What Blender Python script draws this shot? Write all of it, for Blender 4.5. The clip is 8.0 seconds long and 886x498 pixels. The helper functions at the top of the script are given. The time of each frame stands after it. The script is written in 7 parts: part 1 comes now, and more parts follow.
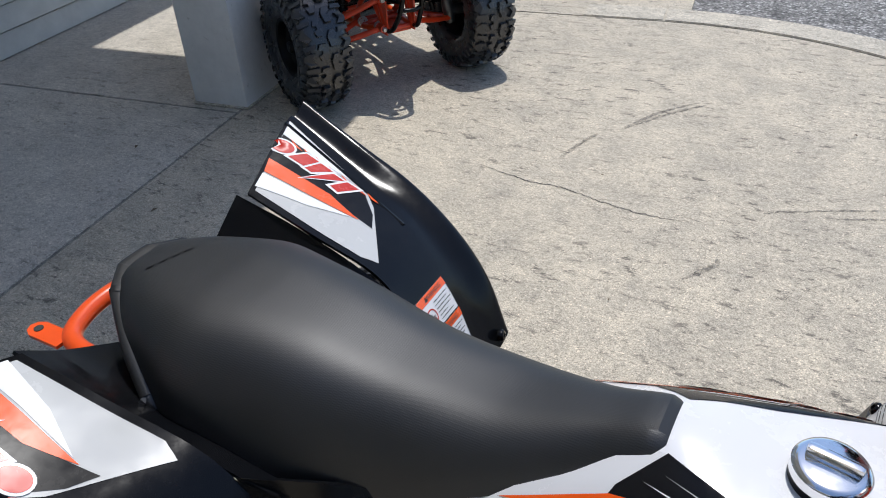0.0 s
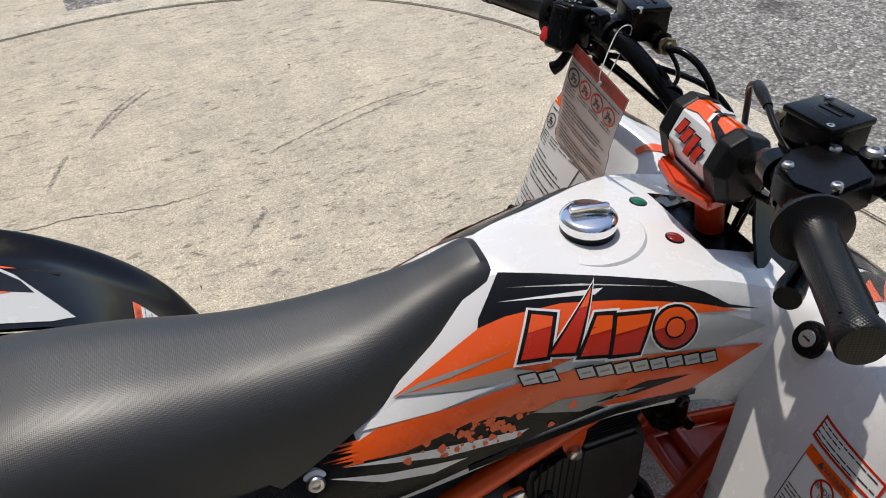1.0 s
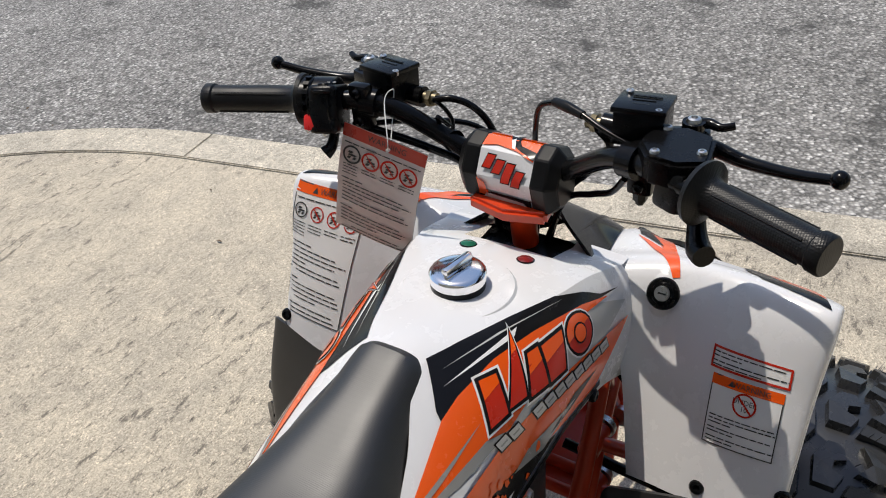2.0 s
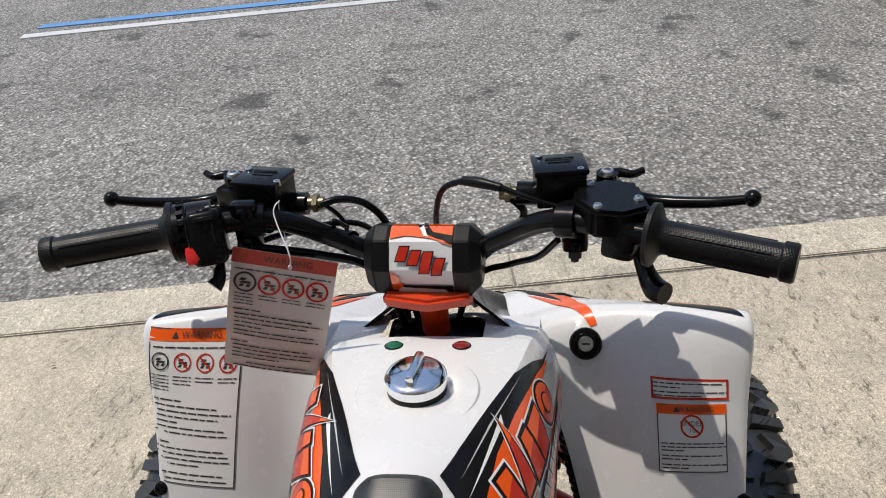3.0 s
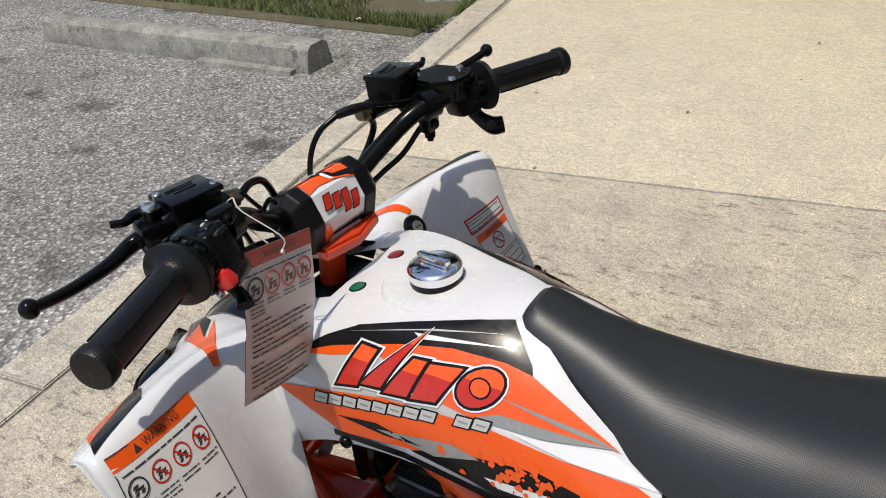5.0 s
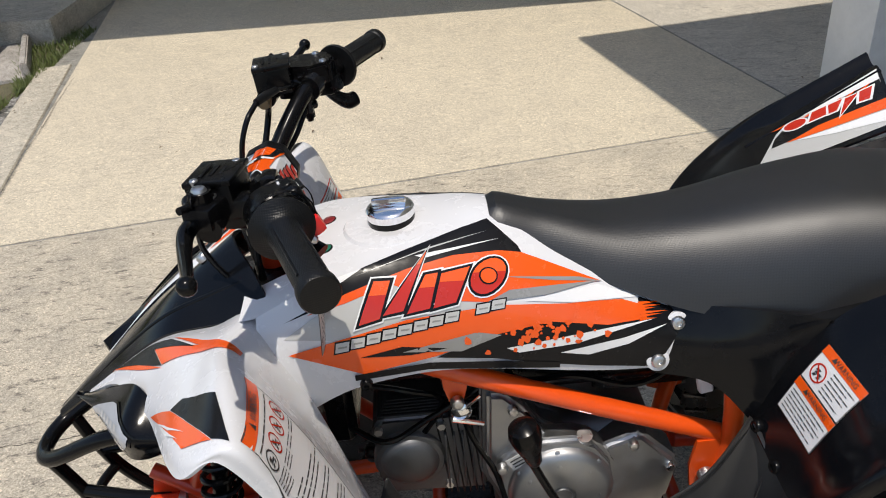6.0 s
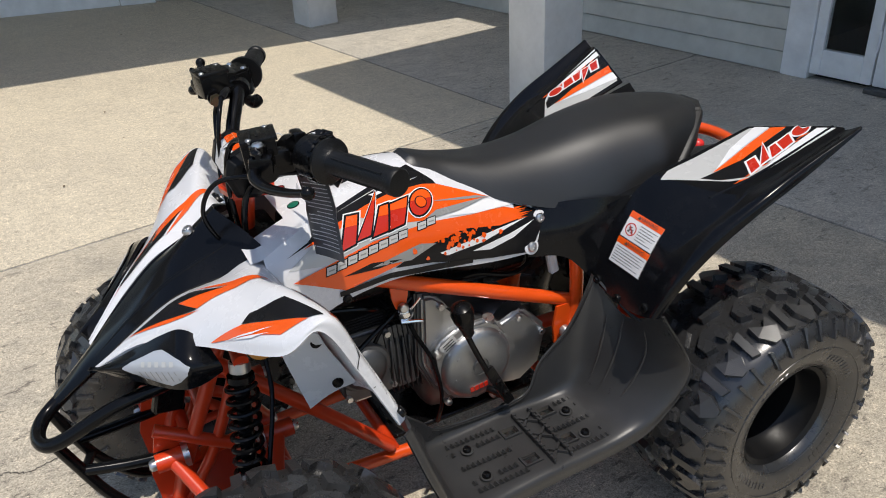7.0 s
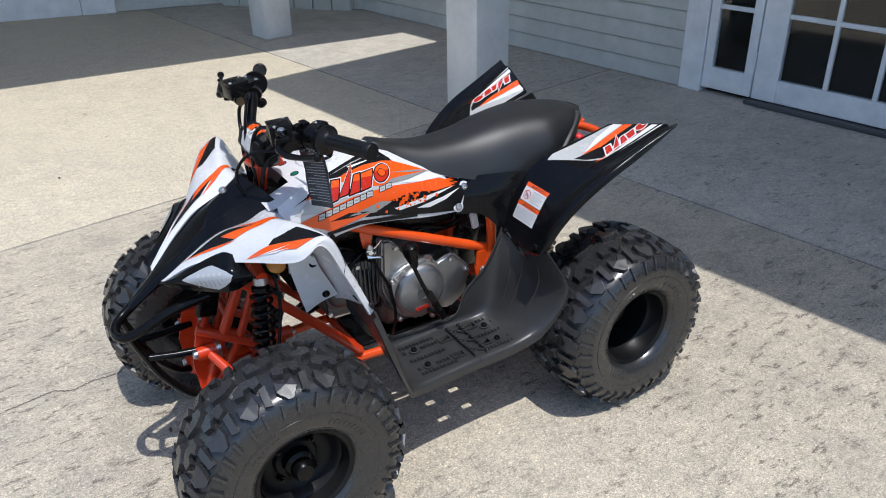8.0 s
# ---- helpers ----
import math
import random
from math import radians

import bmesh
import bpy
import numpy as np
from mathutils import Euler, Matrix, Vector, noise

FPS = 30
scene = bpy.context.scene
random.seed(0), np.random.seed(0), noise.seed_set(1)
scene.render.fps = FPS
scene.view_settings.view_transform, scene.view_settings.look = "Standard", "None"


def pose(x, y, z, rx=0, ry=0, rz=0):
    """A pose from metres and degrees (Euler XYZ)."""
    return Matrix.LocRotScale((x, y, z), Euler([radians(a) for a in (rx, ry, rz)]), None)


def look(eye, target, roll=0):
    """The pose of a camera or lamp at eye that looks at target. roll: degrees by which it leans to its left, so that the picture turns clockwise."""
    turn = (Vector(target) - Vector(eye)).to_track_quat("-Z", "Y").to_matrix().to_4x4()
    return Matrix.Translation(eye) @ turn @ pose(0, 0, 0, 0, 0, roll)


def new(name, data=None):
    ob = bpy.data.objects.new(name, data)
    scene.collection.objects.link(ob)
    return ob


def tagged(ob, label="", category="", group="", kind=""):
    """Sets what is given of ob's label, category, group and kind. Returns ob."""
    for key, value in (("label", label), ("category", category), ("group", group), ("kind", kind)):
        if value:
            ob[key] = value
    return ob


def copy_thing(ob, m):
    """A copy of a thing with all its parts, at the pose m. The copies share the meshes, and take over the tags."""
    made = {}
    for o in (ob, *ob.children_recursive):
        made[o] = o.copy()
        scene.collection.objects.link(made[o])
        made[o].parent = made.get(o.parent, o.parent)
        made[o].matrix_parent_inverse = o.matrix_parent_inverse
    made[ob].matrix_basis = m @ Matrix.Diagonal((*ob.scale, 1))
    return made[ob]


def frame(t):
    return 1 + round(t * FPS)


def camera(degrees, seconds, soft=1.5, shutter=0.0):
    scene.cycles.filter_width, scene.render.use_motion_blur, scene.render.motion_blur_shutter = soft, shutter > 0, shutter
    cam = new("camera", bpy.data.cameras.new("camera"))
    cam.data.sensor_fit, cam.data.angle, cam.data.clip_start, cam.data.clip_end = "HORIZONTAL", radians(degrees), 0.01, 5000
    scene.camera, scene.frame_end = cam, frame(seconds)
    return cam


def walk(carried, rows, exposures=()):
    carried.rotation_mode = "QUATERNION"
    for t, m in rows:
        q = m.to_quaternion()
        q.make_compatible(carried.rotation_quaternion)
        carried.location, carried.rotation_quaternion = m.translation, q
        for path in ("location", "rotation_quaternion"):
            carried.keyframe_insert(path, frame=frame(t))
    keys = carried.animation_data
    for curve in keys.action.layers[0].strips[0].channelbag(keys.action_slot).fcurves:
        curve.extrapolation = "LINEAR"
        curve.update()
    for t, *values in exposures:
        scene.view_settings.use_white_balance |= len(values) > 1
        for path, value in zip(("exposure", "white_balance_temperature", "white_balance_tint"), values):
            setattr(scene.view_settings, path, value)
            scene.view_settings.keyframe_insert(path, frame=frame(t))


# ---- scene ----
cam = camera(58.9, 8.0, soft=1.0)
PATH = [
    (0, (0.192, -0.493, 1.287), (-0.648, 0.921, 0.149), -3.2),
    (0.5, (0.033, -0.582, 1.284), (-0.169, 1.009, 0.089), -4.6),
    (1, (-0.093, -0.59, 1.273), (0.351, 0.922, 0.042), -5.2),
    (1.5, (-0.214, -0.493, 1.259), (0.75, 0.769, 0.043), -5.5),
    (2, (-0.303, -0.365, 1.284), (1.029, 0.565, 0.119), -6.1),
    (2.2, (-0.327, -0.323, 1.271), (1.131, 0.483, 0.165), -6.4),
    (3.3, (-0.347, -0.034, 1.296), (1.367, -0.016, 0.265), -4.5),
    (3.5, (-0.405, 0.024, 1.315), (1.308, -0.106, 0.29), -4.6),
    (4, (-0.419, 0.213, 1.295), (1.206, -0.33, 0.264), -5.1),
    (4.5, (-0.299, 0.397, 1.257), (1.088, -0.592, 0.21), -5.6),
    (4.7, (-0.262, 0.47, 1.258), (0.985, -0.682, 0.201), -5.8),
    (5.8, (0.113, 0.817, 1.217), (0.293, -0.893, 0.195), -5.2),
    (6, (0.192, 0.877, 1.233), (0.168, -0.845, 0.217), -5.0),
    (6.5, (0.42, 1.054, 1.258), (-0.059, -0.616, 0.269), -4.3),
    (7, (0.626, 1.154, 1.276), (-0.164, -0.415, 0.319), -3.1),
    (7.5, (0.794, 1.404, 1.372), (-0.107, -0.109, 0.424), -2.1),
    (8, (0.916, 1.658, 1.451), (-0.004, 0.153, 0.508), -1.1),
]
walk(cam, [(t, look(eye, target, roll)) for t, eye, target, roll in PATH],
     exposures=[(0, 0.0, 5950, 10), (0.5, 0.0, 6350, 10), (1.5, 0.0, 6550, 10), (3.5, -0.04, 6620, 9), (4.5, -0.05, 6600, 9), (6.2, 0.0, 6550, 10), (7, 0.0, 6450, 10), (7.5, 0.06, 6050, 10), (8, 0.12, 5900, 10)])

import mathutils.bvhtree

# ---------------------------------------------------------------- light
SUN_WAY = Vector((-0.01, -0.33, -1.0)).normalized()
world = bpy.data.worlds.new("sky")
scene.world = world
world.use_nodes = True
wn = world.node_tree.nodes
sky = wn.new("ShaderNodeTexSky")
sky.sky_type = "NISHITA"
sky.sun_disc = False
sky.sun_elevation = math.asin(-SUN_WAY.z)
sky.sun_rotation = math.atan2(-SUN_WAY.x, -SUN_WAY.y)
sky.air_density, sky.dust_density, sky.ozone_density = 1.0, 1.0, 1.0
world.node_tree.links.new(sky.outputs[0], wn["Background"].inputs[0])
wn["Background"].inputs[1].default_value = 0.15
sun = new("sun", bpy.data.lights.new("sun", "SUN"))
sun.data.energy, sun.data.angle, sun.data.color = 3.4, radians(0.53), (1.0, 0.93, 0.83)
sun.matrix_world = look((0, 0, 0), SUN_WAY)
scene.view_settings.exposure = 0.0

# ---------------------------------------------------------------- materials


class Nodes:
    """Short-hand for a node material with one Principled BSDF."""

    def __init__(self, name, rough=0.5, metal=0.0, color=(0.5, 0.5, 0.5)):
        self.mat = bpy.data.materials.new(name)
        self.mat.use_nodes = True
        self.tree = self.mat.node_tree
        self.bsdf = self.tree.nodes["Principled BSDF"]
        self.bsdf.inputs["Roughness"].default_value = rough
        self.bsdf.inputs["Metallic"].default_value = metal
        self.bsdf.inputs["Base Color"].default_value = (*color, 1)
        self.mat.diffuse_color = (*color, 1)

    def add(self, kind, **values):
        n = self.tree.nodes.new(kind)
        for key, value in values.items():
            if key in n.inputs:
                n.inputs[key].default_value = value
        return n

    def link(self, a, b):
        self.tree.links.new(a, b)

    def coords(self, scale=(1, 1, 1), turn=(0, 0, 0)):
        c = self.add("ShaderNodeTexCoord")
        m = self.add("ShaderNodeMapping")
        m.inputs["Scale"].default_value = scale
        m.inputs["Rotation"].default_value = turn
        self.link(c.outputs["Object"], m.inputs["Vector"])
        return m.outputs[0]

    def noise(self, vec, scale, detail=4.0, rough=0.6):
        n = self.add("ShaderNodeTexNoise", Scale=scale, Detail=detail, Roughness=rough)
        self.link(vec, n.inputs["Vector"])
        return n.outputs["Fac"]

    def ramp(self, fac, stops):
        r = self.add("ShaderNodeValToRGB")
        e = r.color_ramp.elements
        while len(e) < len(stops):
            e.new(0.5)
        for el, (p, c) in zip(e, stops):
            el.position, el.color = p, (c, c, c, 1) if isinstance(c, float) else (*c, 1)
        self.link(fac, r.inputs[0])
        return r.outputs[0]

    def mix(self, fac, a, b, mode="MIX"):
        m = self.add("ShaderNodeMix")
        m.data_type, m.blend_type = "RGBA", mode
        for sock, v in ((m.inputs[0], fac), (m.inputs[6], a), (m.inputs[7], b)):
            if isinstance(v, (int, float)):
                sock.default_value = v
            elif isinstance(v, tuple):
                sock.default_value = (*v, 1)
            else:
                self.link(v, sock)
        return m.outputs[2]

    def color(self, sock):
        self.link(sock, self.bsdf.inputs["Base Color"])

    def rough(self, sock):
        self.link(sock, self.bsdf.inputs["Roughness"])

    def bump(self, height, strength=0.3, distance=0.002, after=None):
        b = self.add("ShaderNodeBump", Strength=strength, Distance=distance)
        self.link(height, b.inputs["Height"])
        if after is not None:
            self.link(after, b.inputs["Normal"])
        self.link(b.outputs[0], self.bsdf.inputs["Normal"])
        return b.outputs[0]


def concrete(name, light, dark, stain, streak=0.5):
    """Worn broom-finished concrete with exposed fine aggregate, stains and tyre scuffs."""
    m = Nodes(name, 0.9)
    v = m.coords()
    big = m.ramp(m.noise(v, 0.9, 6, 0.65), [(0.33, 0.0), (0.68, 1.0)])
    mid = m.ramp(m.noise(v, 7, 6, 0.7), [(0.35, 0.0), (0.7, 1.0)])
    col = m.mix(big, light, dark)
    col = m.mix(m.mix(0.5, mid, big, "MULTIPLY"), col, stain)
    grain = m.noise(v, 260, 3, 0.75)
    grit = m.noise(v, 90, 4, 0.8)
    col = m.mix(0.8, col, m.ramp(grain, [(0.30, 0.34), (0.5, 1.0), (0.72, 1.5)]), "MULTIPLY")
    col = m.mix(0.55, col, m.ramp(grit, [(0.3, 0.55), (0.55, 1.05), (0.8, 1.2)]), "MULTIPLY")
    sv = m.coords((1.2, 14, 1), (0, 0, radians(12)))
    streaks = m.ramp(m.noise(sv, 2.2, 5, 0.7), [(0.52, 0.0), (0.72, 1.0)])
    patch = m.ramp(m.noise(v, 0.55, 3, 0.5), [(0.42, 0.0), (0.6, 1.0)])
    col = m.mix(m.mix(1.0, streaks, patch, "MULTIPLY"), col, m.mix(streak * 0.35, col, (0.1, 0.09, 0.075)))
    sc = m.coords((2.4, 6.0, 1), (0, 0, radians(-24)))
    scuff = m.ramp(m.noise(sc, 5.0, 12, 0.82), [(0.545, 0.0), (0.585, 1.0)])
    where = m.ramp(m.noise(v, 1.1, 4, 0.6), [(0.36, 0.0), (0.52, 1.0)])
    col = m.mix(m.mix(1.0, scuff, where, "MULTIPLY"), col, m.mix(min(1.0, streak * 1.6), col, (0.13, 0.115, 0.095)))
    sand = m.noise(v, 42, 6, 0.85)
    col = m.mix(0.8, col, m.ramp(sand, [(0.3, 0.62), (0.5, 1.02), (0.75, 1.22)]), "MULTIPLY")
    speck = m.add("ShaderNodeTexVoronoi", Scale=250.0)
    m.link(v, speck.inputs["Vector"])
    cell = m.add("ShaderNodeSeparateColor")
    m.link(speck.outputs["Color"], cell.inputs[0])
    col = m.mix(0.85, col, m.ramp(cell.outputs[0], [(0.0, 0.62), (0.22, 0.93), (0.85, 1.06), (1.0, 1.45)]), "MULTIPLY")
    vor = m.add("ShaderNodeTexVoronoi", Scale=190.0)
    m.link(v, vor.inputs["Vector"])
    pits = m.ramp(vor.outputs["Distance"], [(0.0, 0.45), (0.22, 1.0)])
    col = m.mix(m.ramp(m.noise(v, 35, 3), [(0.45, 0.0), (0.65, 0.8)]), col, m.mix(1.0, col, pits, "MULTIPLY"))
    m.color(col)
    m.bump(m.mix(0.5, grain, grit), 0.55, 0.0025)
    return m.mat


def asphalt(name):
    m = Nodes(name, 0.93)
    v = m.coords()
    vor = m.add("ShaderNodeTexVoronoi", Scale=78.0)
    m.link(v, vor.inputs["Vector"])
    cell = m.add("ShaderNodeSeparateColor")
    m.link(vor.outputs["Color"], cell.inputs[0])
    col = m.ramp(cell.outputs[0], [(0.0, (0.15, 0.145, 0.137)), (0.4, (0.31, 0.30, 0.28)), (0.85, (0.43, 0.415, 0.39)), (1.0, (0.68, 0.66, 0.625))])
    gaps = m.ramp(vor.outputs["Distance"], [(0.25, 1.0), (0.62, 0.42)])
    col = m.mix(0.85, col, gaps, "MULTIPLY")
    worn = m.ramp(m.noise(v, 0.8, 5, 0.65), [(0.3, 0.8), (0.7, 1.2)])
    col = m.mix(1.0, col, worn, "MULTIPLY")
    oil = m.ramp(m.noise(v, 2.6, 7, 0.66), [(0.57, 0.0), (0.66, 0.72)])
    col = m.mix(oil, col, (0.035, 0.034, 0.032))
    crack = m.add("ShaderNodeTexVoronoi", Scale=0.9)
    crack.feature = "DISTANCE_TO_EDGE"
    wob = m.mix(0.12, v, m.add("ShaderNodeTexNoise", Scale=3.0).outputs["Color"])
    m.link(wob, crack.inputs["Vector"])
    col = m.mix(m.ramp(crack.outputs["Distance"], [(0.0, 0.35), (0.006, 0.0)]), col, (0.03, 0.03, 0.03))
    m.color(col)
    m.bump(vor.outputs["Distance"], 0.9, 0.006)
    return m.mat


def plastic(name, color, rough=0.25, grain=0.0, coat=0.0, dust=0.12):
    """Moulded plastic: slight orange peel, handling haze and dust."""
    m = Nodes(name, rough, 0, color)
    v = m.coords()
    dirt = m.ramp(m.noise(v, 9, 6, 0.7), [(0.45, 0.0), (0.75, dust)])
    m.color(m.mix(dirt, color, (0.42, 0.39, 0.34)))
    m.bsdf.inputs["Specular IOR Level"].default_value = 0.2 if color[0] < 0.012 and not coat else 0.5
    m.rough(m.ramp(m.noise(v, 23, 5, 0.7), [(0.3, max(0.03, rough - 0.06)), (0.7, min(1.0, rough + 0.12))]))
    m.bsdf.inputs["Coat Weight"].default_value = coat
    m.bsdf.inputs["Coat Roughness"].default_value = 0.06
    if grain:
        m.bump(m.noise(v, 900, 2, 0.5), grain, 0.0006)
    else:
        m.bump(m.noise(v, 14, 2, 0.5), 0.05, 0.004)
    return m.mat


def metal(name, color, rough=0.25, speck=0.0):
    m = Nodes(name, rough, 1.0, color)
    v = m.coords()
    m.rough(m.ramp(m.noise(v, 40, 5, 0.7), [(0.3, max(0.03, rough - 0.08)), (0.7, rough + 0.15)]))
    if speck:
        m.bump(m.noise(v, 700, 2, 0.6), speck, 0.0006)
    return m.mat


def paint(name, color, rough=0.35, chips=0.0):
    m = Nodes(name, rough, 0, color)
    v = m.coords()
    shade = m.ramp(m.noise(v, 6, 5, 0.65), [(0.3, 0.86), (0.7, 1.08)])
    col = m.mix(1.0, color, shade, "MULTIPLY")
    if chips:
        col = m.mix(m.ramp(m.noise(v, 30, 6, 0.8), [(0.62, 0.0), (0.7, chips)]), col, (0.25, 0.22, 0.19))
    m.color(col)
    m.bsdf.inputs["Coat Weight"].default_value = 0.3
    m.bsdf.inputs["Coat Roughness"].default_value = 0.15
    m.bump(m.noise(v, 120, 3, 0.6), 0.06, 0.001)
    return m.mat


def vinyl(name):
    """Seat cover: embossed pebble grip pattern."""
    m = Nodes(name, 0.45, 0, (0.010, 0.010, 0.011))
    v = m.coords()
    cell = m.add("ShaderNodeTexVoronoi", Scale=600.0, Randomness=0.15)
    m.link(v, cell.inputs["Vector"])
    m.color(m.ramp(m.noise(v, 5, 5, 0.65), [(0.35, (0.0045, 0.0047, 0.0053)), (0.75, (0.0078, 0.0080, 0.0087))]))
    m.rough(m.ramp(m.noise(v, 8, 5, 0.65), [(0.3, 0.44), (0.7, 0.52)]))
    m.bsdf.inputs["Specular IOR Level"].default_value = 0.9
    m.bump(m.ramp(cell.outputs["Distance"], [(0.1, 1.0), (0.6, 0.0)]), 0.20, 0.0004)
    return m.mat


def rubber(name, dust=0.25, knurl=0.0, base=0.017, rough=(0.28, 0.5)):
    """Black rubber with a little dust; knurl gives a fine raised grip pattern."""
    m = Nodes(name, 0.5, 0, (0.012, 0.012, 0.013))
    v = m.coords()
    d = m.ramp(m.noise(v, 16, 6, 0.75), [(0.45, 0.0), (0.8, dust)])
    m.color(m.mix(d, (base, base * 1.02, base * 1.08), (0.16, 0.145, 0.12)))
    m.rough(m.ramp(m.noise(v, 30, 4, 0.6), [(0.3, rough[0]), (0.7, rough[1])]))
    m.bsdf.inputs["Specular IOR Level"].default_value = 0.3 if base < 0.01 else 0.8
    if knurl:
        cell = m.add("ShaderNodeTexVoronoi", Scale=knurl, Randomness=0.0)
        m.link(v, cell.inputs["Vector"])
        m.bump(cell.outputs["Distance"], 0.32, 0.0010)
    else:
        m.bump(m.noise(v, 260, 3, 0.6), 0.2, 0.0008)
    return m.mat


M_CONC = concrete("apron_concrete", (0.62, 0.545, 0.42), (0.50, 0.445, 0.35), (0.36, 0.325, 0.265), 0.55)
M_CONC_PALE = concrete("pale_concrete", (0.68, 0.60, 0.455), (0.62, 0.545, 0.415), (0.52, 0.46, 0.36), 0.15)
M_CONC_PORCH = concrete("porch_concrete", (0.66, 0.605, 0.51), (0.57, 0.525, 0.45), (0.42, 0.385, 0.33), 0.35)
M_KERB = concrete("kerb_concrete", (0.64, 0.58, 0.47), (0.54, 0.49, 0.40), (0.36, 0.33, 0.27), 0.3)
M_STOP = concrete("stop_concrete", (0.40, 0.385, 0.34), (0.29, 0.28, 0.25), (0.14, 0.135, 0.12), 0.6)
M_ASPHALT = asphalt("asphalt")
M_WHITE = plastic("white_plastic", (0.70, 0.70, 0.71), 0.22, 0, 0.25, 0.05)
M_GLOSS = plastic("black_gloss_plastic", (0.004, 0.0044, 0.0056), 0.12, 0, 0.0, 0.010)
M_BLACK = plastic("black_plastic", (0.0035, 0.0035, 0.0038), 0.24, 0.0, 0.0, 0.006)
M_TEXT = plastic("black_textured_plastic", (0.005, 0.005, 0.0054), 0.36, 0.3, 0, 0.008)
M_FOOT = plastic("footrest_plastic", (0.029, 0.029, 0.0295), 0.32, 0.30, 0.0, 0.02)
M_SEAT = vinyl("seat_vinyl")
M_TYRE = rubber("tyre_rubber", 0.06, 0.0, 0.020, (0.22, 0.36))
M_LUG = rubber("lug_rubber", 0.09, 0.0, 0.026, (0.20, 0.34))
M_KNURL = rubber("knurled_lug_rubber", 0.12, 420.0, 0.024, (0.30, 0.46))
M_GRIP = rubber("grip_rubber", 0.015, 480.0, 0.005, (0.34, 0.5))
M_RIM = plastic("black_rim_paint", (0.006, 0.006, 0.0065), 0.34, 0, 0.0, 0.015)
M_STEEL_BLACK = plastic("black_steel_paint", (0.004, 0.004, 0.0044), 0.16, 0, 0.0, 0.004)
M_ORANGE = paint("orange_frame_paint", (0.82, 0.088, 0.008), 0.3)
M_ORANGE_D = paint("red_orange_arm_paint", (0.62, 0.047, 0.009), 0.33)
M_BRASS = metal("dull_brass", (0.20, 0.17, 0.11), 0.35)
M_CHROME = metal("chrome", (0.86, 0.86, 0.87), 0.06)
M_ZINC = metal("zinc_steel", (0.60, 0.60, 0.60), 0.30)
M_ALU = metal("cast_aluminium", (0.39, 0.395, 0.40), 0.40, 0.3)
M_ALU_D = metal("dark_cast_aluminium", (0.15, 0.153, 0.157), 0.50, 0.4)
M_FIN = plastic("black_cast_fins", (0.011, 0.011, 0.0115), 0.45, 0.3, 0.0, 0.02)
M_D_ORANGE = plastic("decal_orange", (0.85, 0.098, 0.004), 0.2, 0, 0.4, 0.02)
M_D_RED = plastic("decal_red", (0.52, 0.022, 0.008), 0.2, 0, 0.3, 0.0)
M_D_BLACK = plastic("decal_black", (0.008, 0.008, 0.0092), 0.2, 0, 0.0, 0.012)
M_D_GREY = plastic("decal_grey", (0.27, 0.27, 0.26), 0.2, 0, 0.4, 0.03)
M_D_SILVER = plastic("decal_silver", (0.50, 0.50, 0.485), 0.2, 0, 0.4, 0.03)
M_D_WHITE = plastic("decal_white", (0.80, 0.80, 0.80), 0.2, 0, 0.4, 0.03)
M_PAPER = plastic("label_white", (0.76, 0.76, 0.75), 0.4, 0, 0, 0.04)
M_INK = plastic("label_ink", (0.03, 0.03, 0.03), 0.5)
M_TAG = plastic("hang_tag_card", (0.72, 0.63, 0.59), 0.3, 0, 0.2, 0.05)
M_TAG_BACK = plastic("hang_tag_black", (0.02, 0.02, 0.022), 0.35)
M_TAG_RED = plastic("hang_tag_red", (0.42, 0.05, 0.03), 0.3)
M_RED = plastic("red_button", (0.72, 0.02, 0.02), 0.25)
M_LENS_G = plastic("green_lens", (0.005, 0.12, 0.07), 0.08)
M_LENS_R = plastic("red_lens", (0.20, 0.01, 0.012), 0.08)
M_AMBER = plastic("amber_plastic", (0.5, 0.2, 0.02), 0.3)
M_SIDING = paint("siding_paint", (0.58, 0.575, 0.525), 0.5)
M_TRIM = paint("white_trim_paint", (0.88, 0.88, 0.87), 0.4)
M_PILLAR = paint("white_pillar_paint", (0.74, 0.74, 0.72), 0.55, 0.35)
M_CEIL = paint("soffit_paint", (0.70, 0.70, 0.68), 0.6)
# near-black that paints in the shade of the closed room, holes and slots
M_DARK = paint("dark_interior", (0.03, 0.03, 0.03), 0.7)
M_BLUE = paint("blue_road_paint", (0.10, 0.27, 0.55), 0.7, 0.8)
M_LINE = paint("white_road_paint", (0.62, 0.62, 0.60), 0.7, 0.8)
M_GRASS = paint("grass_blades", (0.115, 0.145, 0.035), 0.7, 0.9)
M_PIPE = paint("grey_pipe_paint", (0.30, 0.32, 0.34), 0.35)
M_STOP_PALE = concrete("tray_concrete", (0.50, 0.46, 0.42), (0.42, 0.39, 0.35), (0.28, 0.26, 0.23), 0.5)
M_SOIL = concrete("soil", (0.16, 0.14, 0.08), (0.10, 0.10, 0.05), (0.07, 0.06, 0.035), 0.2)


def scuffed(name, color, most):
    """A worn dark mark: patchy cover of the surface below."""
    m = Nodes(name, 0.9, 0, color)
    v = m.coords()
    m.link(m.ramp(m.noise(v, 60, 8, 0.8), [(0.40, 0.0), (0.62, most)]), m.bsdf.inputs["Alpha"])
    return m.mat


M_CRACK = paint("crack_dirt", (0.07, 0.06, 0.05), 0.9)
M_SCUFF = scuffed("rubber_scuff", (0.13, 0.12, 0.105), 0.75)


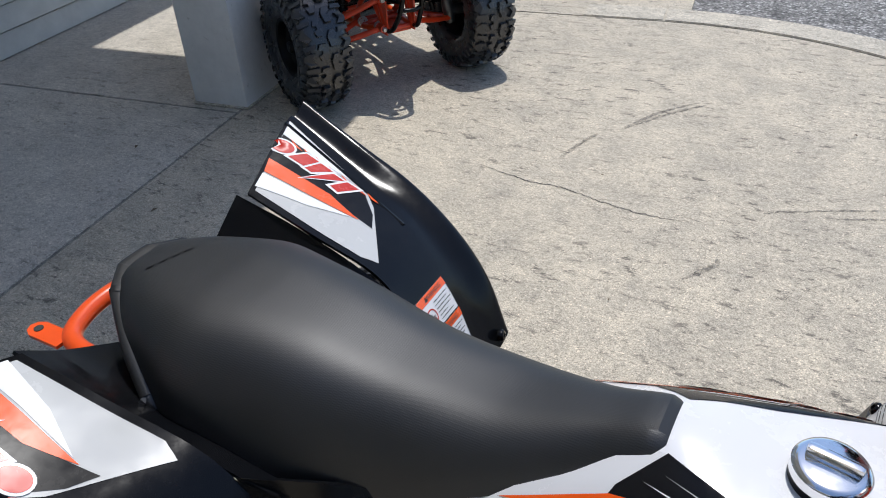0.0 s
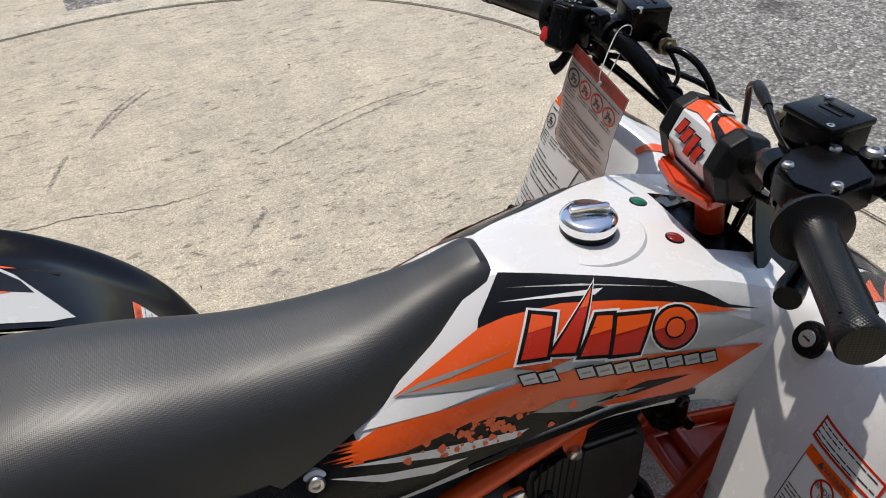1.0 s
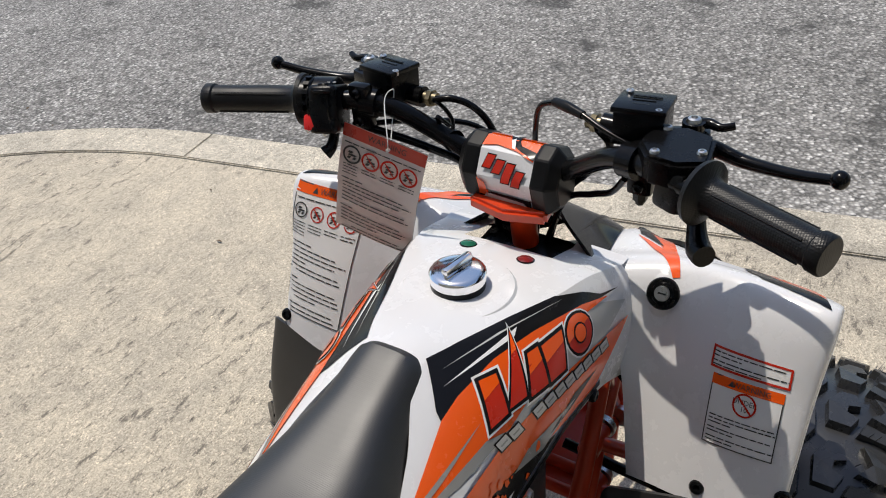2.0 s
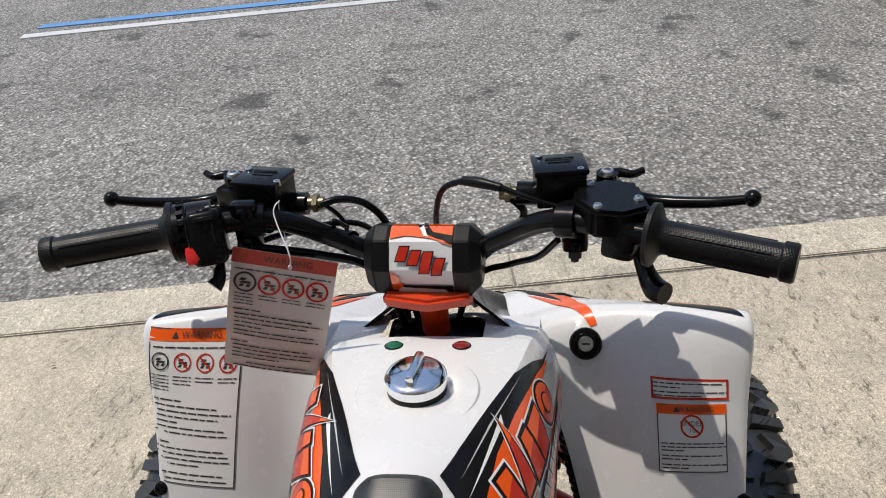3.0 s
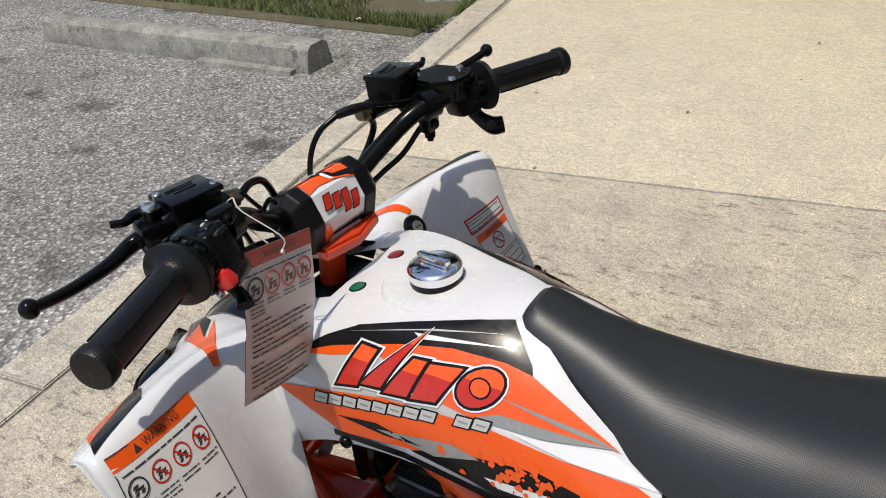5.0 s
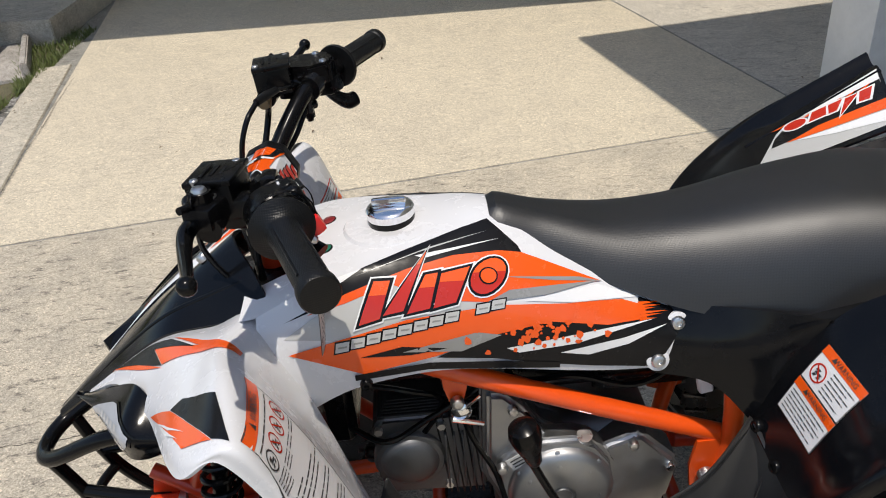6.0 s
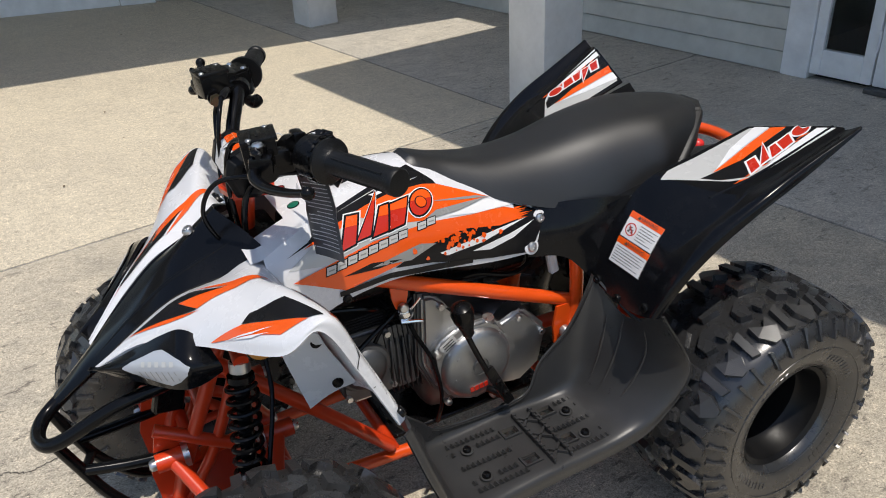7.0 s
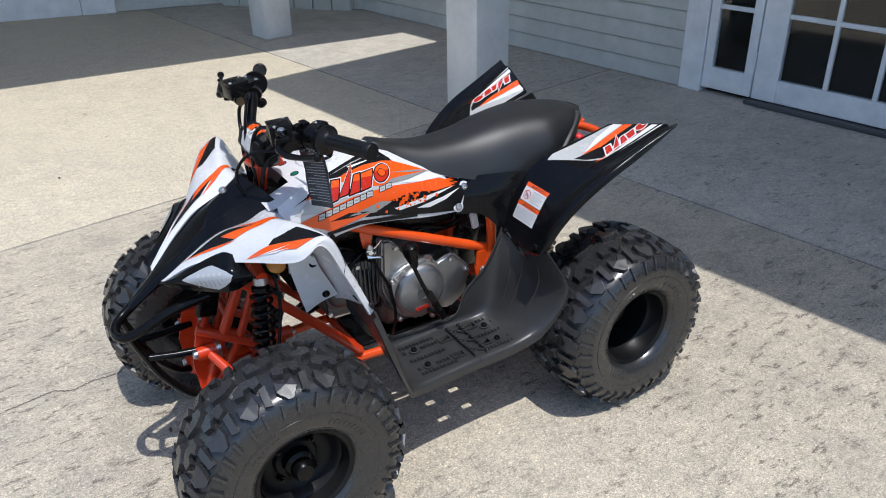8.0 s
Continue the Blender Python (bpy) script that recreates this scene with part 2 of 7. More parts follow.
def glass(name, tint=(1, 1, 1), rough=0.0):
    m = Nodes(name, rough, 0, tint)
    m.bsdf.inputs["Transmission Weight"].default_value = 1.0
    m.bsdf.inputs["IOR"].default_value = 1.45
    return m.mat


M_GLASS = glass("window_glass", (0.85, 0.9, 0.9))
M_LENS_C = plastic("lens_plastic", (0.42, 0.44, 0.47), 0.10, 0, 0.6, 0.02)

# ---------------------------------------------------------------- geometry helpers


def part(name, bm, material, parent=None, label="", smooth=True, flip=True):
    if flip:
        bmesh.ops.recalc_face_normals(bm, faces=bm.faces)
    me = bpy.data.meshes.new(name)
    bm.to_mesh(me)
    bm.free()
    for m in material if isinstance(material, (list, tuple)) else [material]:
        me.materials.append(m)
    if smooth:
        for p in me.polygons:
            p.use_smooth = True
        me.set_sharp_from_angle(angle=radians(38))
    ob = new(name, me)
    if parent is not None:
        ob.parent = parent
    if label:
        ob["label"] = label
    return ob


def root(name, label, category, group="", at=(0, 0, 0)):
    ob = new(name)
    ob.location = at
    ob.empty_display_size = 0.05
    return tagged(ob, label, category, group)


def box(bm, c, size, m=None, bevel=0.0, seg=1):
    mat4 = Matrix.Translation(c) @ (m or Matrix()) @ Matrix.Diagonal((*size, 1))
    r = bmesh.ops.create_cube(bm, size=1.0, matrix=mat4)
    if bevel:
        edges = list({e for v in r["verts"] for e in v.link_edges})
        bmesh.ops.bevel(bm, geom=edges, offset=bevel, segments=seg, affect="EDGES", profile=0.6)
    return bm


def box_bm(c, size, m=None, bevel=0.0, seg=1):
    return box(bmesh.new(), c, size, m, bevel, seg)


def curve(points, n):
    """n points on a Catmull-Rom curve through the given ones."""
    p = np.array(points, float)
    p = np.vstack([2 * p[0] - p[1], p, 2 * p[-1] - p[-2]])
    out = []
    for s in np.linspace(0, len(points) - 1, n):
        i = min(int(s), len(points) - 2)
        t = s - i
        a, b, c, d = p[i : i + 4]
        out.append(0.5 * (2 * b + (c - a) * t + (2 * a - 5 * b + 4 * c - d) * t * t + (3 * b - a - 3 * c + d) * t**3))
    return np.array(out)


def tube(bm, points, radius, seg=12, n=0, cap=True):
    """A round tube along points; radius may be a list."""
    pts = [Vector(p) for p in (curve(points, n) if n else points)]
    rad = radius if isinstance(radius, (list, tuple)) else [radius]
    rad = np.interp(np.linspace(0, 1, len(pts)), np.linspace(0, 1, len(rad)), rad)
    ring, last, normal = [], None, None
    for i, p in enumerate(pts):
        way = (pts[min(i + 1, len(pts) - 1)] - pts[max(i - 1, 0)]).normalized()
        if normal is None:
            normal = way.orthogonal().normalized()
        else:
            normal = (normal - way * normal.dot(way)).normalized()
        side = way.cross(normal)
        ring = [bm.verts.new(p + (normal * math.cos(a) + side * math.sin(a)) * rad[i]) for a in np.linspace(0, 2 * math.pi, seg, endpoint=False)]
        if last:
            for k in range(seg):
                bm.faces.new((last[k], last[(k + 1) % seg], ring[(k + 1) % seg], ring[k]))
        elif cap:
            bm.faces.new(ring[::-1])
        last = ring
    if cap:
        bm.faces.new(ring)
    return bm


def tube_bm(points, radius, seg=12, n=0, cap=True):
    return tube(bmesh.new(), points, radius, seg, n, cap)


def lathe(bm, profile, m=None, seg=32, closed=False):
    """Turns (radius, height) points about the local z axis."""
    m = m or Matrix()
    rings = []
    for r, h in profile:
        if r < 1e-6:
            rings.append([bm.verts.new(m @ Vector((0, 0, h)))])
        else:
            rings.append([bm.verts.new(m @ Vector((r * math.cos(a), r * math.sin(a), h))) for a in np.linspace(0, 2 * math.pi, seg, endpoint=False)])
    pairs = list(zip(rings, rings[1:])) + ([(rings[-1], rings[0])] if closed else [])
    for a, b in pairs:
        for k in range(seg):
            q = [a[k % len(a)], a[(k + 1) % len(a)], b[(k + 1) % len(b)], b[k % len(b)]]
            q = list(dict.fromkeys(q))
            if len(q) > 2:
                bm.faces.new(q)
    return bm


def lathe_bm(profile, m=None, seg=32, closed=False):
    return lathe(bmesh.new(), profile, m, seg, closed)


def loft(bm, rings, closed=False, caps=False):
    rows = [[bm.verts.new(p) for p in ring] for ring in rings]
    n = len(rows[0])
    for a, b in zip(rows, rows[1:]):
        for k in range(n if closed else n - 1):
            bm.faces.new((a[k], a[(k + 1) % n], b[(k + 1) % n], b[k]))
    if caps:
        bm.faces.new(rows[0][::-1])
        bm.faces.new(rows[-1])
    return bm


def skin(lines, n_along=24, n_across=16):
    """Grid of points through lines (each a list of points, side by side)."""
    along = [curve(line, n_along) for line in lines]
    return [curve([line[i] for line in along], n_across) for i in range(n_along)]


def shell(lines, n_along=24, n_across=16, thick=0.004, s=1):
    """A thin curved panel through lines; s=-1 mirrors it to the other side."""
    rings = [[Vector((p[0], p[1] * s, p[2])) for p in ring] for ring in skin(lines, n_along, n_across)]
    bm = bmesh.new()
    loft(bm, rings)
    bmesh.ops.recalc_face_normals(bm, faces=bm.faces)
    if sum(f.normal.z * f.calc_area() for f in bm.faces) < 0:
        bmesh.ops.reverse_faces(bm, faces=bm.faces)
    bm.normal_update()
    rim = [e for e in bm.edges if e.is_boundary]
    outer, inner = bm.faces[:], {}
    for v in bm.verts[:]:
        inner[v] = bm.verts.new(v.co - v.normal * thick)
    for f in outer:
        bm.faces.new([inner[v] for v in reversed(f.verts)])
    for e in rim:
        a, b = (e.verts[0], e.verts[1]) if e.link_loops[0].vert is e.verts[0] else (e.verts[1], e.verts[0])
        bm.faces.new((b, a, inner[a], inner[b]))
    bm.normal_update()
    return bm


def prism(bm, poly, m, depth):
    """A polygon in the local xy plane of m, thickened along local z."""
    a = [bm.verts.new(m @ Vector((x, y, 0))) for x, y in poly]
    b = [bm.verts.new(m @ Vector((x, y, depth))) for x, y in poly]
    n = len(poly)
    bm.faces.new(a[::-1])
    bm.faces.new(b)
    for k in range(n):
        bm.faces.new((a[k], a[(k + 1) % n], b[(k + 1) % n], b[k]))
    return bm


def frame_of(origin, ex, ey):
    """A matrix with local x, y along ex, ey and z = ex x ey."""
    x = Vector(ex).normalized()
    z = x.cross(Vector(ey)).normalized()
    y = z.cross(x)
    m = Matrix((x, y, z)).transposed().to_4x4()
    m.translation = origin
    return m


AXIS_Y = pose(0, 0, 0, -90, 0, 0)  # local z -> world y

# ---------------------------------------------------------------- the place
# The building's own directions: u along its front wall, w out towards the car park.
TURN_B = radians(9.0)
UX, UY = -math.sin(TURN_B), math.cos(TURN_B)
WX, WY = math.cos(TURN_B), math.sin(TURN_B)


def at(u, w, z=0.0):
    return Vector((u * UX + w * WX, u * UY + w * WY, z))


M_B = frame_of((0, 0, 0), (WX, WY, 0), (UX, UY, 0))  # local x = w, local y = u


def slab(name, poly, material, parent, top, depth=0.12, label=""):
    """A slab from a polygon of (w, u), its upper edge eased."""
    bm = bmesh.new()
    prism(bm, poly, M_B @ Matrix.Translation((0, 0, top - depth)), depth)
    bmesh.ops.recalc_face_normals(bm, faces=bm.faces)
    edges = [e for e in bm.edges if all(abs(v.co.z - top) < 1e-5 for v in e.verts)]
    bmesh.ops.bevel(bm, geom=edges, offset=0.004, segments=2, affect="EDGES")
    return part(name, bm, material, parent, label, smooth=False)


ground = bmesh.new()
bmesh.ops.create_grid(ground, x_segments=8, y_segments=8, size=300, matrix=Matrix.Translation((0, 0, -0.03)))
ground = tagged(part("ground", ground, M_ASPHALT, smooth=False), "worn grey asphalt car park with oil stains", "ground", kind="structure")

pavement = tagged(root("pavement", "light broom-finished concrete apron with joints", "pavement"), kind="structure")
KERB_W, KERB_U, R_OUT = 1.515, 3.30, 1.724
arc = [(KERB_W - R_OUT + R_OUT * math.sin(a), KERB_U - R_OUT + R_OUT * math.cos(a)) for a in np.linspace(math.pi / 2, 0, 20)]
G = 0.003
slab("slab", [(-1.68 + G, -1.75 + G), (KERB_W - G, -1.75 + G), *[(w - G, u - G) for w, u in arc], (-1.68 + G, KERB_U - G)], M_CONC, pavement, 0.0)
slab("slab", [(-1.68 + G, -9), (KERB_W - G + 0.1, -9), (KERB_W - G, -1.75 - G), (-1.68 + G, -1.75 - G)], M_CONC_PALE, pavement, 0.0)
slab("slab", [(-3.2, -9), (-1.68 - G, -9), (-1.68 - G, -1.75 - G), (-3.2, -1.75 - G)], M_CONC_PORCH, pavement, 0.0)
slab("slab", [(-3.2, -1.75 + G), (-1.68 - G, -1.75 + G), (-1.68 - G, 1.875 - G), (-3.2, 1.875 - G)], M_CONC_PORCH, pavement, 0.0)
slab("slab", [(-3.2, 1.875 + G), (-1.68 - G, 1.875 + G), (-1.68 - G, 9), (-3.2, 9)], M_CONC_PORCH, pavement, 0.0)
slab("slab", [(-1.68 + G, KERB_U + G), (-0.1, KERB_U + G), (-0.1, 9), (-1.68 + G, 9)], M_CONC, pavement, 0.0)

kerb = tagged(root("kerb", "flush pale concrete kerb strip round the apron", "kerb"), kind="structure")


def kerb_piece(inner, outer):
    slab("kerb_stone", inner + outer[::-1], M_KERB, kerb, 0.006, 0.16)


KW = 0.18
ring_in = [(w, u) for w, u in arc]
ring_out = [(KERB_W - R_OUT + (R_OUT + KW) * math.sin(a), KERB_U - R_OUT + (R_OUT + KW) * math.cos(a)) for a in np.linspace(math.pi / 2, 0, 20)]
kerb_piece(ring_in[:11], ring_out[:11])
kerb_piece([(w, u) for w, u in ring_in[10:]], ring_out[10:])
us = [KERB_U - R_OUT, -0.30, -2.1, -4.0]
for a, b in zip(us, us[1:]):
    kerb_piece([(KERB_W + 0.05 * max(0, -b - 1.7) / 2, b + 0.004), (KERB_W, a - 0.004)], [(KERB_W + KW + 0.05 * max(0, -b - 1.7) / 2, b + 0.004), (KERB_W + KW, a - 0.004)])
kerb_piece([(KERB_W - R_OUT - 0.004, KERB_U), (-0.6, KERB_U)], [(KERB_W - R_OUT - 0.004, KERB_U + KW), (-0.6, KERB_U + KW)])

# grit that fills the joints
bm = bmesh.new()
E_W, E_U = KERB_W + KW - 0.02, KERB_U + KW - 0.02
prism(bm, [(-3.2, -9), (E_W, -9)] + [(KERB_W - R_OUT + (R_OUT + KW - 0.02) * math.sin(a), KERB_U - R_OUT + (R_OUT + KW - 0.02) * math.cos(a)) for a in np.linspace(math.pi / 2, 0, 20)] + [(-0.6, E_U), (-0.6, KERB_U - 0.3), (-3.2, KERB_U - 0.3)], M_B @ Matrix.Translation((0, 0, -0.0525)), 0.05)
part("joint_grit", bm, M_STOP, pavement, "dark grit in the joints", smooth=False)

# front wall of lap siding, white doors, porch roof
WALL_W, ROOF_Z = -3.13, 3.30
DOOR_A, DOOR_B = -1.21, 1.62


def wall_run(name, p, q, z0, z1, label, boards=True, thick=0.14):
    """A wall of lap siding boards between two points (w, u); its face looks to the right of the way from p to q."""
    a, b = at(q[1], q[0]), at(p[1], p[0])
    length = (b - a).length
    m = frame_of(a, b - a, Vector((0, 0, 1)).cross(b - a))
    body = tagged(part(name, box_bm((length / 2, -thick / 2 - 0.012, (z0 + z1) / 2), (length, thick, z1 - z0), None), M_SIDING, smooth=False), label, "wall", kind="structure")
    body.matrix_world = m
    if boards:
        me = None
        z, step = z0, 0.114
        while z < z1 - 0.02:
            if me is None:
                bm = bmesh.new()
                box(bm, (length / 2, 0.0, step / 2), (length, 0.022, step - 0.008), pose(0, 0, 0, 8.5, 0, 0))
                ob = part("board", bm, M_SIDING, body, smooth=False)
                me = ob.data
            else:
                ob = new("board", me)
                ob.parent = body
            ob.location = (0, 0, z)
            z += step
    return body


wall_run("wall_south", (WALL_W, -4.60), (WALL_W, DOOR_A), 0.0, 3.30, "wall of pale grey lap siding")
wall_run("wall_north", (WALL_W, DOOR_B), (WALL_W, 9.0), 0.0, 3.30, "wall of pale grey lap siding")
wall_run("wall_lintel", (WALL_W, DOOR_A), (WALL_W, DOOR_B), 2.14, 3.30, "siding above the doors")
wall_run("wall_corner", (-2.33, -5.86), (WALL_W, -4.60), 0.0, 3.30, "angled corner wall of pale siding")
wall_run("wall_wing", (4.0, -8.2), (-2.33, -5.86), 0.0, 3.30, "side wing wall of pale siding")


def plain(name, u0, u1, w0, w1, z0, z1, material, label, category="wall"):
    bm = bmesh.new()
    prism(bm, [(w0, u0), (w1, u0), (w1, u1), (w0, u1)], M_B @ Matrix.Translation((0, 0, z0)), z1 - z0)
    return tagged(part(name, bm, material, smooth=False), label, category, kind="structure")


# added room behind the glass; its near-black paint stands in for shade
plain("wall_interior", DOOR_A - 1, DOOR_B + 1, WALL_W - 2.4, WALL_W - 2.3, -0.05, 3.45, M_DARK, "wall inside the doors, painted dark for room shade")
plain("wall_interior_side", DOOR_A - 0.3, DOOR_A - 0.2, WALL_W - 2.3, WALL_W - 0.2, -0.05, 3.45, M_DARK, "side wall inside the doors, painted dark for room shade")
plain("wall_interior_end", DOOR_B + 0.2, DOOR_B + 0.3, WALL_W - 2.3, WALL_W - 0.2, -0.05, 3.45, M_DARK, "end wall inside the doors, painted dark for room shade")
plain("floor_interior", DOOR_A - 1, DOOR_B + 1, WALL_W - 2.3, WALL_W - 0.07, -0.08, 0.0, M_DARK, "floor inside the doors, painted dark for room shade", "floor")
plain("ceiling_porch", -2.042, 3.428, WALL_W - 0.2, -0.996, ROOF_Z, ROOF_Z + 0.2, M_CEIL, "white soffit of the porch roof", "ceiling")
plain("ceiling_eave", -9, 9, WALL_W - 2.4, -2.586, ROOF_Z + 0.21, ROOF_Z + 0.4, M_CEIL, "white eave over the wall", "ceiling")
bm = bmesh.new()
prism(bm, [(-2.586, -9.5), (6.03, -9.5), (6.03, -4.342), (0.259, -3.132), (-2.586, -2.542)], M_B @ Matrix.Translation((0, 0, ROOF_Z + 0.01)), 0.19)
tagged(part("ceiling_wing", bm, M_CEIL, smooth=False), "white soffit of the side wing", "ceiling", kind="structure")


def pillar(u, w, side=0.235):
    p = root("pillar", "square white-painted porch pillar, scuffed near its foot", "pillar", "porch pillars", at(u, w))
    p.rotation_euler = (0, 0, TURN_B)
    bm = bmesh.new()
    box(bm, (0, 0, ROOF_Z / 2 + 0.002), (side, side, ROOF_Z - 0.004), None, 0.006, 2)
    part("shaft", bm, M_PILLAR, p)
    part("plinth_caulk", box_bm((0, 0, 0.006), (side + 0.012, side + 0.012, 0.012), None, 0.004), M_KERB, p)
    return p


pillar(2.032, -1.777, 0.245)
pillar(-1.573, -1.72)
pillar(-4.27, -1.98)

# doors: white frames with small panes
M_WALL = frame_of(at(0, WALL_W), (UX, UY, 0), (0, 0, 1))  # local x along the wall, y up, z out


def bar(bm, u0, u1, z0, z1, d0, d1, bevel=0.003):
    return box(bm, ((u0 + u1) / 2, (z0 + z1) / 2, (d0 + d1) / 2), (u1 - u0, z1 - z0, d1 - d0), None, bevel)


def door(name, u0, u1, stile, rails, cols, label):
    """A glazed leaf: stiles, rails, glazing bars and one pane in each light."""
    d = tagged(new(name), label, "door", kind="structure")
    d.matrix_world = M_WALL
    z0, z1 = 0.03, 2.05
    bm = bmesh.new()
    bar(bm, u0, u0 + stile, z0, z1, -0.035, 0.008)
    bar(bm, u1 - stile, u1, z0, z1, -0.035, 0.008)
    bar(bm, u0 + stile, u1 - stile, z0, z0 + 0.13, -0.033, 0.006)
    bar(bm, u0 + stile, u1 - stile, z1 - 0.11, z1, -0.033, 0.006)
    part("door_frame", bm, M_TRIM, d, smooth=False)
    gu0, gu1, gz0, gz1 = u0 + stile, u1 - stile, z0 + 0.13, z1 - 0.11
    for k in range(1, cols):
        x = gu0 + (gu1 - gu0) * k / cols
        part("glazing_bar", bar(bmesh.new(), x - 0.013, x + 0.013, gz0, gz1, -0.026, 0.002), M_TRIM, d, smooth=False)
    for k in range(1, rails):
        z = gz0 + (gz1 - gz0) * k / rails
        part("glazing_bar", bar(bmesh.new(), gu0, gu1, z - 0.013, z + 0.013, -0.024, 0.0), M_TRIM, d, smooth=False)
    for i in range(cols):
        for k in range(rails):
            a, b = gu0 + (gu1 - gu0) * i / cols, gu0 + (gu1 - gu0) * (i + 1) / cols
            c, e = gz0 + (gz1 - gz0) * k / rails, gz0 + (gz1 - gz0) * (k + 1) / rails
            pane = part("pane", bar(bmesh.new(), a, b, c, e, -0.016, -0.012, 0), M_GLASS, d, smooth=False)
            pane.visible_shadow = False
    return d


for name, u0, u1 in (("trim_1", -1.21, -1.062), ("trim_2", 1.50, 1.64)):
    t = tagged(part(name, bar(bmesh.new(), u0, u1, 0.0, 2.14, -0.10, 0.022), M_TRIM, smooth=False), "white door casing", "trim", kind="structure")
    t.matrix_world = M_WALL
t = tagged(part("trim_3", bar(bmesh.new(), -1.06, 1.50, 2.055, 2.14, -0.10, 0.02), M_TRIM, smooth=False), "white door head casing", "trim", kind="structure")
t.matrix_world = M_WALL
t = tagged(part("threshold", bar(bmesh.new(), -0.74, 1.45, 0.002, 0.026, -0.06, 0.06), M_ALU_D, smooth=False), "worn metal door threshold", "threshold", kind="structure")
t.matrix_world = M_WALL
door("door_1", -1.058, -0.735, 0.055, 5, 1, "narrow white glazed side light")
door("door_2", -0.725, 0.36, 0.145, 5, 3, "white glazed double door leaf, closed")
door("door_3", 0.37, 1.455, 0.145, 5, 3, "white glazed double door leaf, closed")
bm = bmesh.new()
for z in (0.25, 1.0, 1.8):
    tube(bm, [(-0.73, z - 0.05, 0.016), (-0.73, z + 0.05, 0.016)], 0.008, 8)
h = tagged(part("door_hinge", bm, M_TRIM), "white painted door hinges", "hinge", kind="structure")
h.matrix_world = M_WALL

# plain white service door and sill on the wing wall
a, b = at(-5.86, -2.33), at(-8.2, 4.0)
M_WING = frame_of(a, b - a, (0, 0, 1))
if M_WING.to_3x3().col[2].dot(at(1, 0)) < 0:
    M_WING = frame_of(b, a - b, (0, 0, 1))
L_W = (b - a).length
flip_w = (M_WING.translation - b).length < 0.01
for name, x0, x1, d in (("door_4", 1.25, 2.45, 0.03), ("trim_4", 0.95, 1.24, 0.045)):
    x0, x1 = (L_W - x1, L_W - x0) if flip_w else (x0, x1)
    bm = bmesh.new()
    bar(bm, x0, x1, 0.0, 2.1, 0.0, d)
    if name == "door_4":
        for c in (0.28, 0.78):
            for z0, z1 in ((0.2, 0.9), (1.05, 1.95)):
                w = x1 - x0
                bar(bm, x0 + w * (c - 0.2), x0 + w * (c + 0.2), z0, z1, d - 0.005, d + 0.008, 0.004)
    ob = tagged(part(name, bm, M_TRIM, smooth=False), "plain white panelled door, closed" if name == "door_4" else "white corner trim", "door" if name == "door_4" else "trim", kind="structure")
    ob.matrix_world = M_WING
a, b = at(-5.86, -2.33), at(-4.60, WALL_W)
M_COR = frame_of(a, b - a, (0, 0, 1))
if M_COR.to_3x3().col[2].dot(at(1, 1)) < 0:
    M_COR = frame_of(b, a - b, (0, 0, 1))
bm = bmesh.new()
for k in range(7):
    bar(bm, 0.08 + 0.19 * k, 0.26 + 0.19 * k, 0.0, 0.16, 0.03, 0.10, 0.004)
ob = tagged(part("planter_board", bm, M_SIDING, smooth=False), "low painted board along the corner wall", "trim", kind="structure")
ob.matrix_world = M_COR

# ---------------------------------------------------------------- car park things
stop = root("wheel_stop", "weathered concrete wheel stop on the asphalt", "wheel stop", "", (3.5, -2.22, -0.03))
prof = [(-0.10, 0.0), (-0.10, 0.03), (-0.075, 0.115), (-0.045, 0.135), (0.045, 0.135), (0.075, 0.115), (0.10, 0.03), (0.10, 0.0)]
rings = []
for k, x in enumerate(np.linspace(-0.98, 1.1, 40)):
    rings.append([Vector((x, y + 0.006 * noise.noise((x * 3, y * 9, 1)), max(0.0, z + 0.007 * noise.noise((x * 5, y * 11, 5)) * (z > 0.02)))) for y, z in prof])
bm = bmesh.new()
loft(bm, rings, closed=True, caps=True)
part("block", bm, M_STOP, stop)
bm = bmesh.new()
rings = [[Vector((x, y + 0.01 * noise.noise((x * 4, y, 2)), max(0, z))) for y, z in ((0.09, 0.0), (0.09, 0.028), (0.145 + 0.02 * noise.noise((x * 6, 0, 0)), 0.022), (0.15, 0.0))] for x in np.linspace(-0.9, -0.25, 14)]
loft(bm, rings, closed=True, caps=True)
part("broken_foot", bm, M_STOP, stop)
stop.rotation_euler = (0, 0, radians(3))


def stripe(name, p, q, width, material, label):
    p, q = Vector(p), Vector(q)
    n = Vector((-(q - p).y, (q - p).x, 0)).normalized() * width / 2
    bm = bmesh.new()
    c = (p + q) / 2
    box(bm, c, ((q - p).length, width, 0.006), Matrix.Rotation(math.atan2((q - p).y, (q - p).x), 4, "Z"))
    return tagged(part(name, bm, material, smooth=False), label, "road marking", kind="structure")


stripe("marking_white", (4.62, 3.3, -0.026), (5.38, -0.6, -0.026), 0.10, M_LINE, "worn white parking line")
stripe("marking_blue", (4.86, 3.3, -0.026), (5.62, -0.6, -0.026), 0.10, M_BLUE, "worn blue parking line")

landing = bmesh.new()
prism(landing, [(2.46, -4.24), (2.44, -7.4), (8.0, -8.2), (8.0, -5.02)], Matrix.Translation((0, 0, -0.05)), 0.20)
bmesh.ops.recalc_face_normals(landing, faces=landing.faces)
bmesh.ops.bevel(landing, geom=landing.edges[:], offset=0.008, segments=2, affect="EDGES")
tagged(part("floor_landing", landing, M_KERB, smooth=False), "raised concrete landing beside the lawn", "landing", kind="structure")

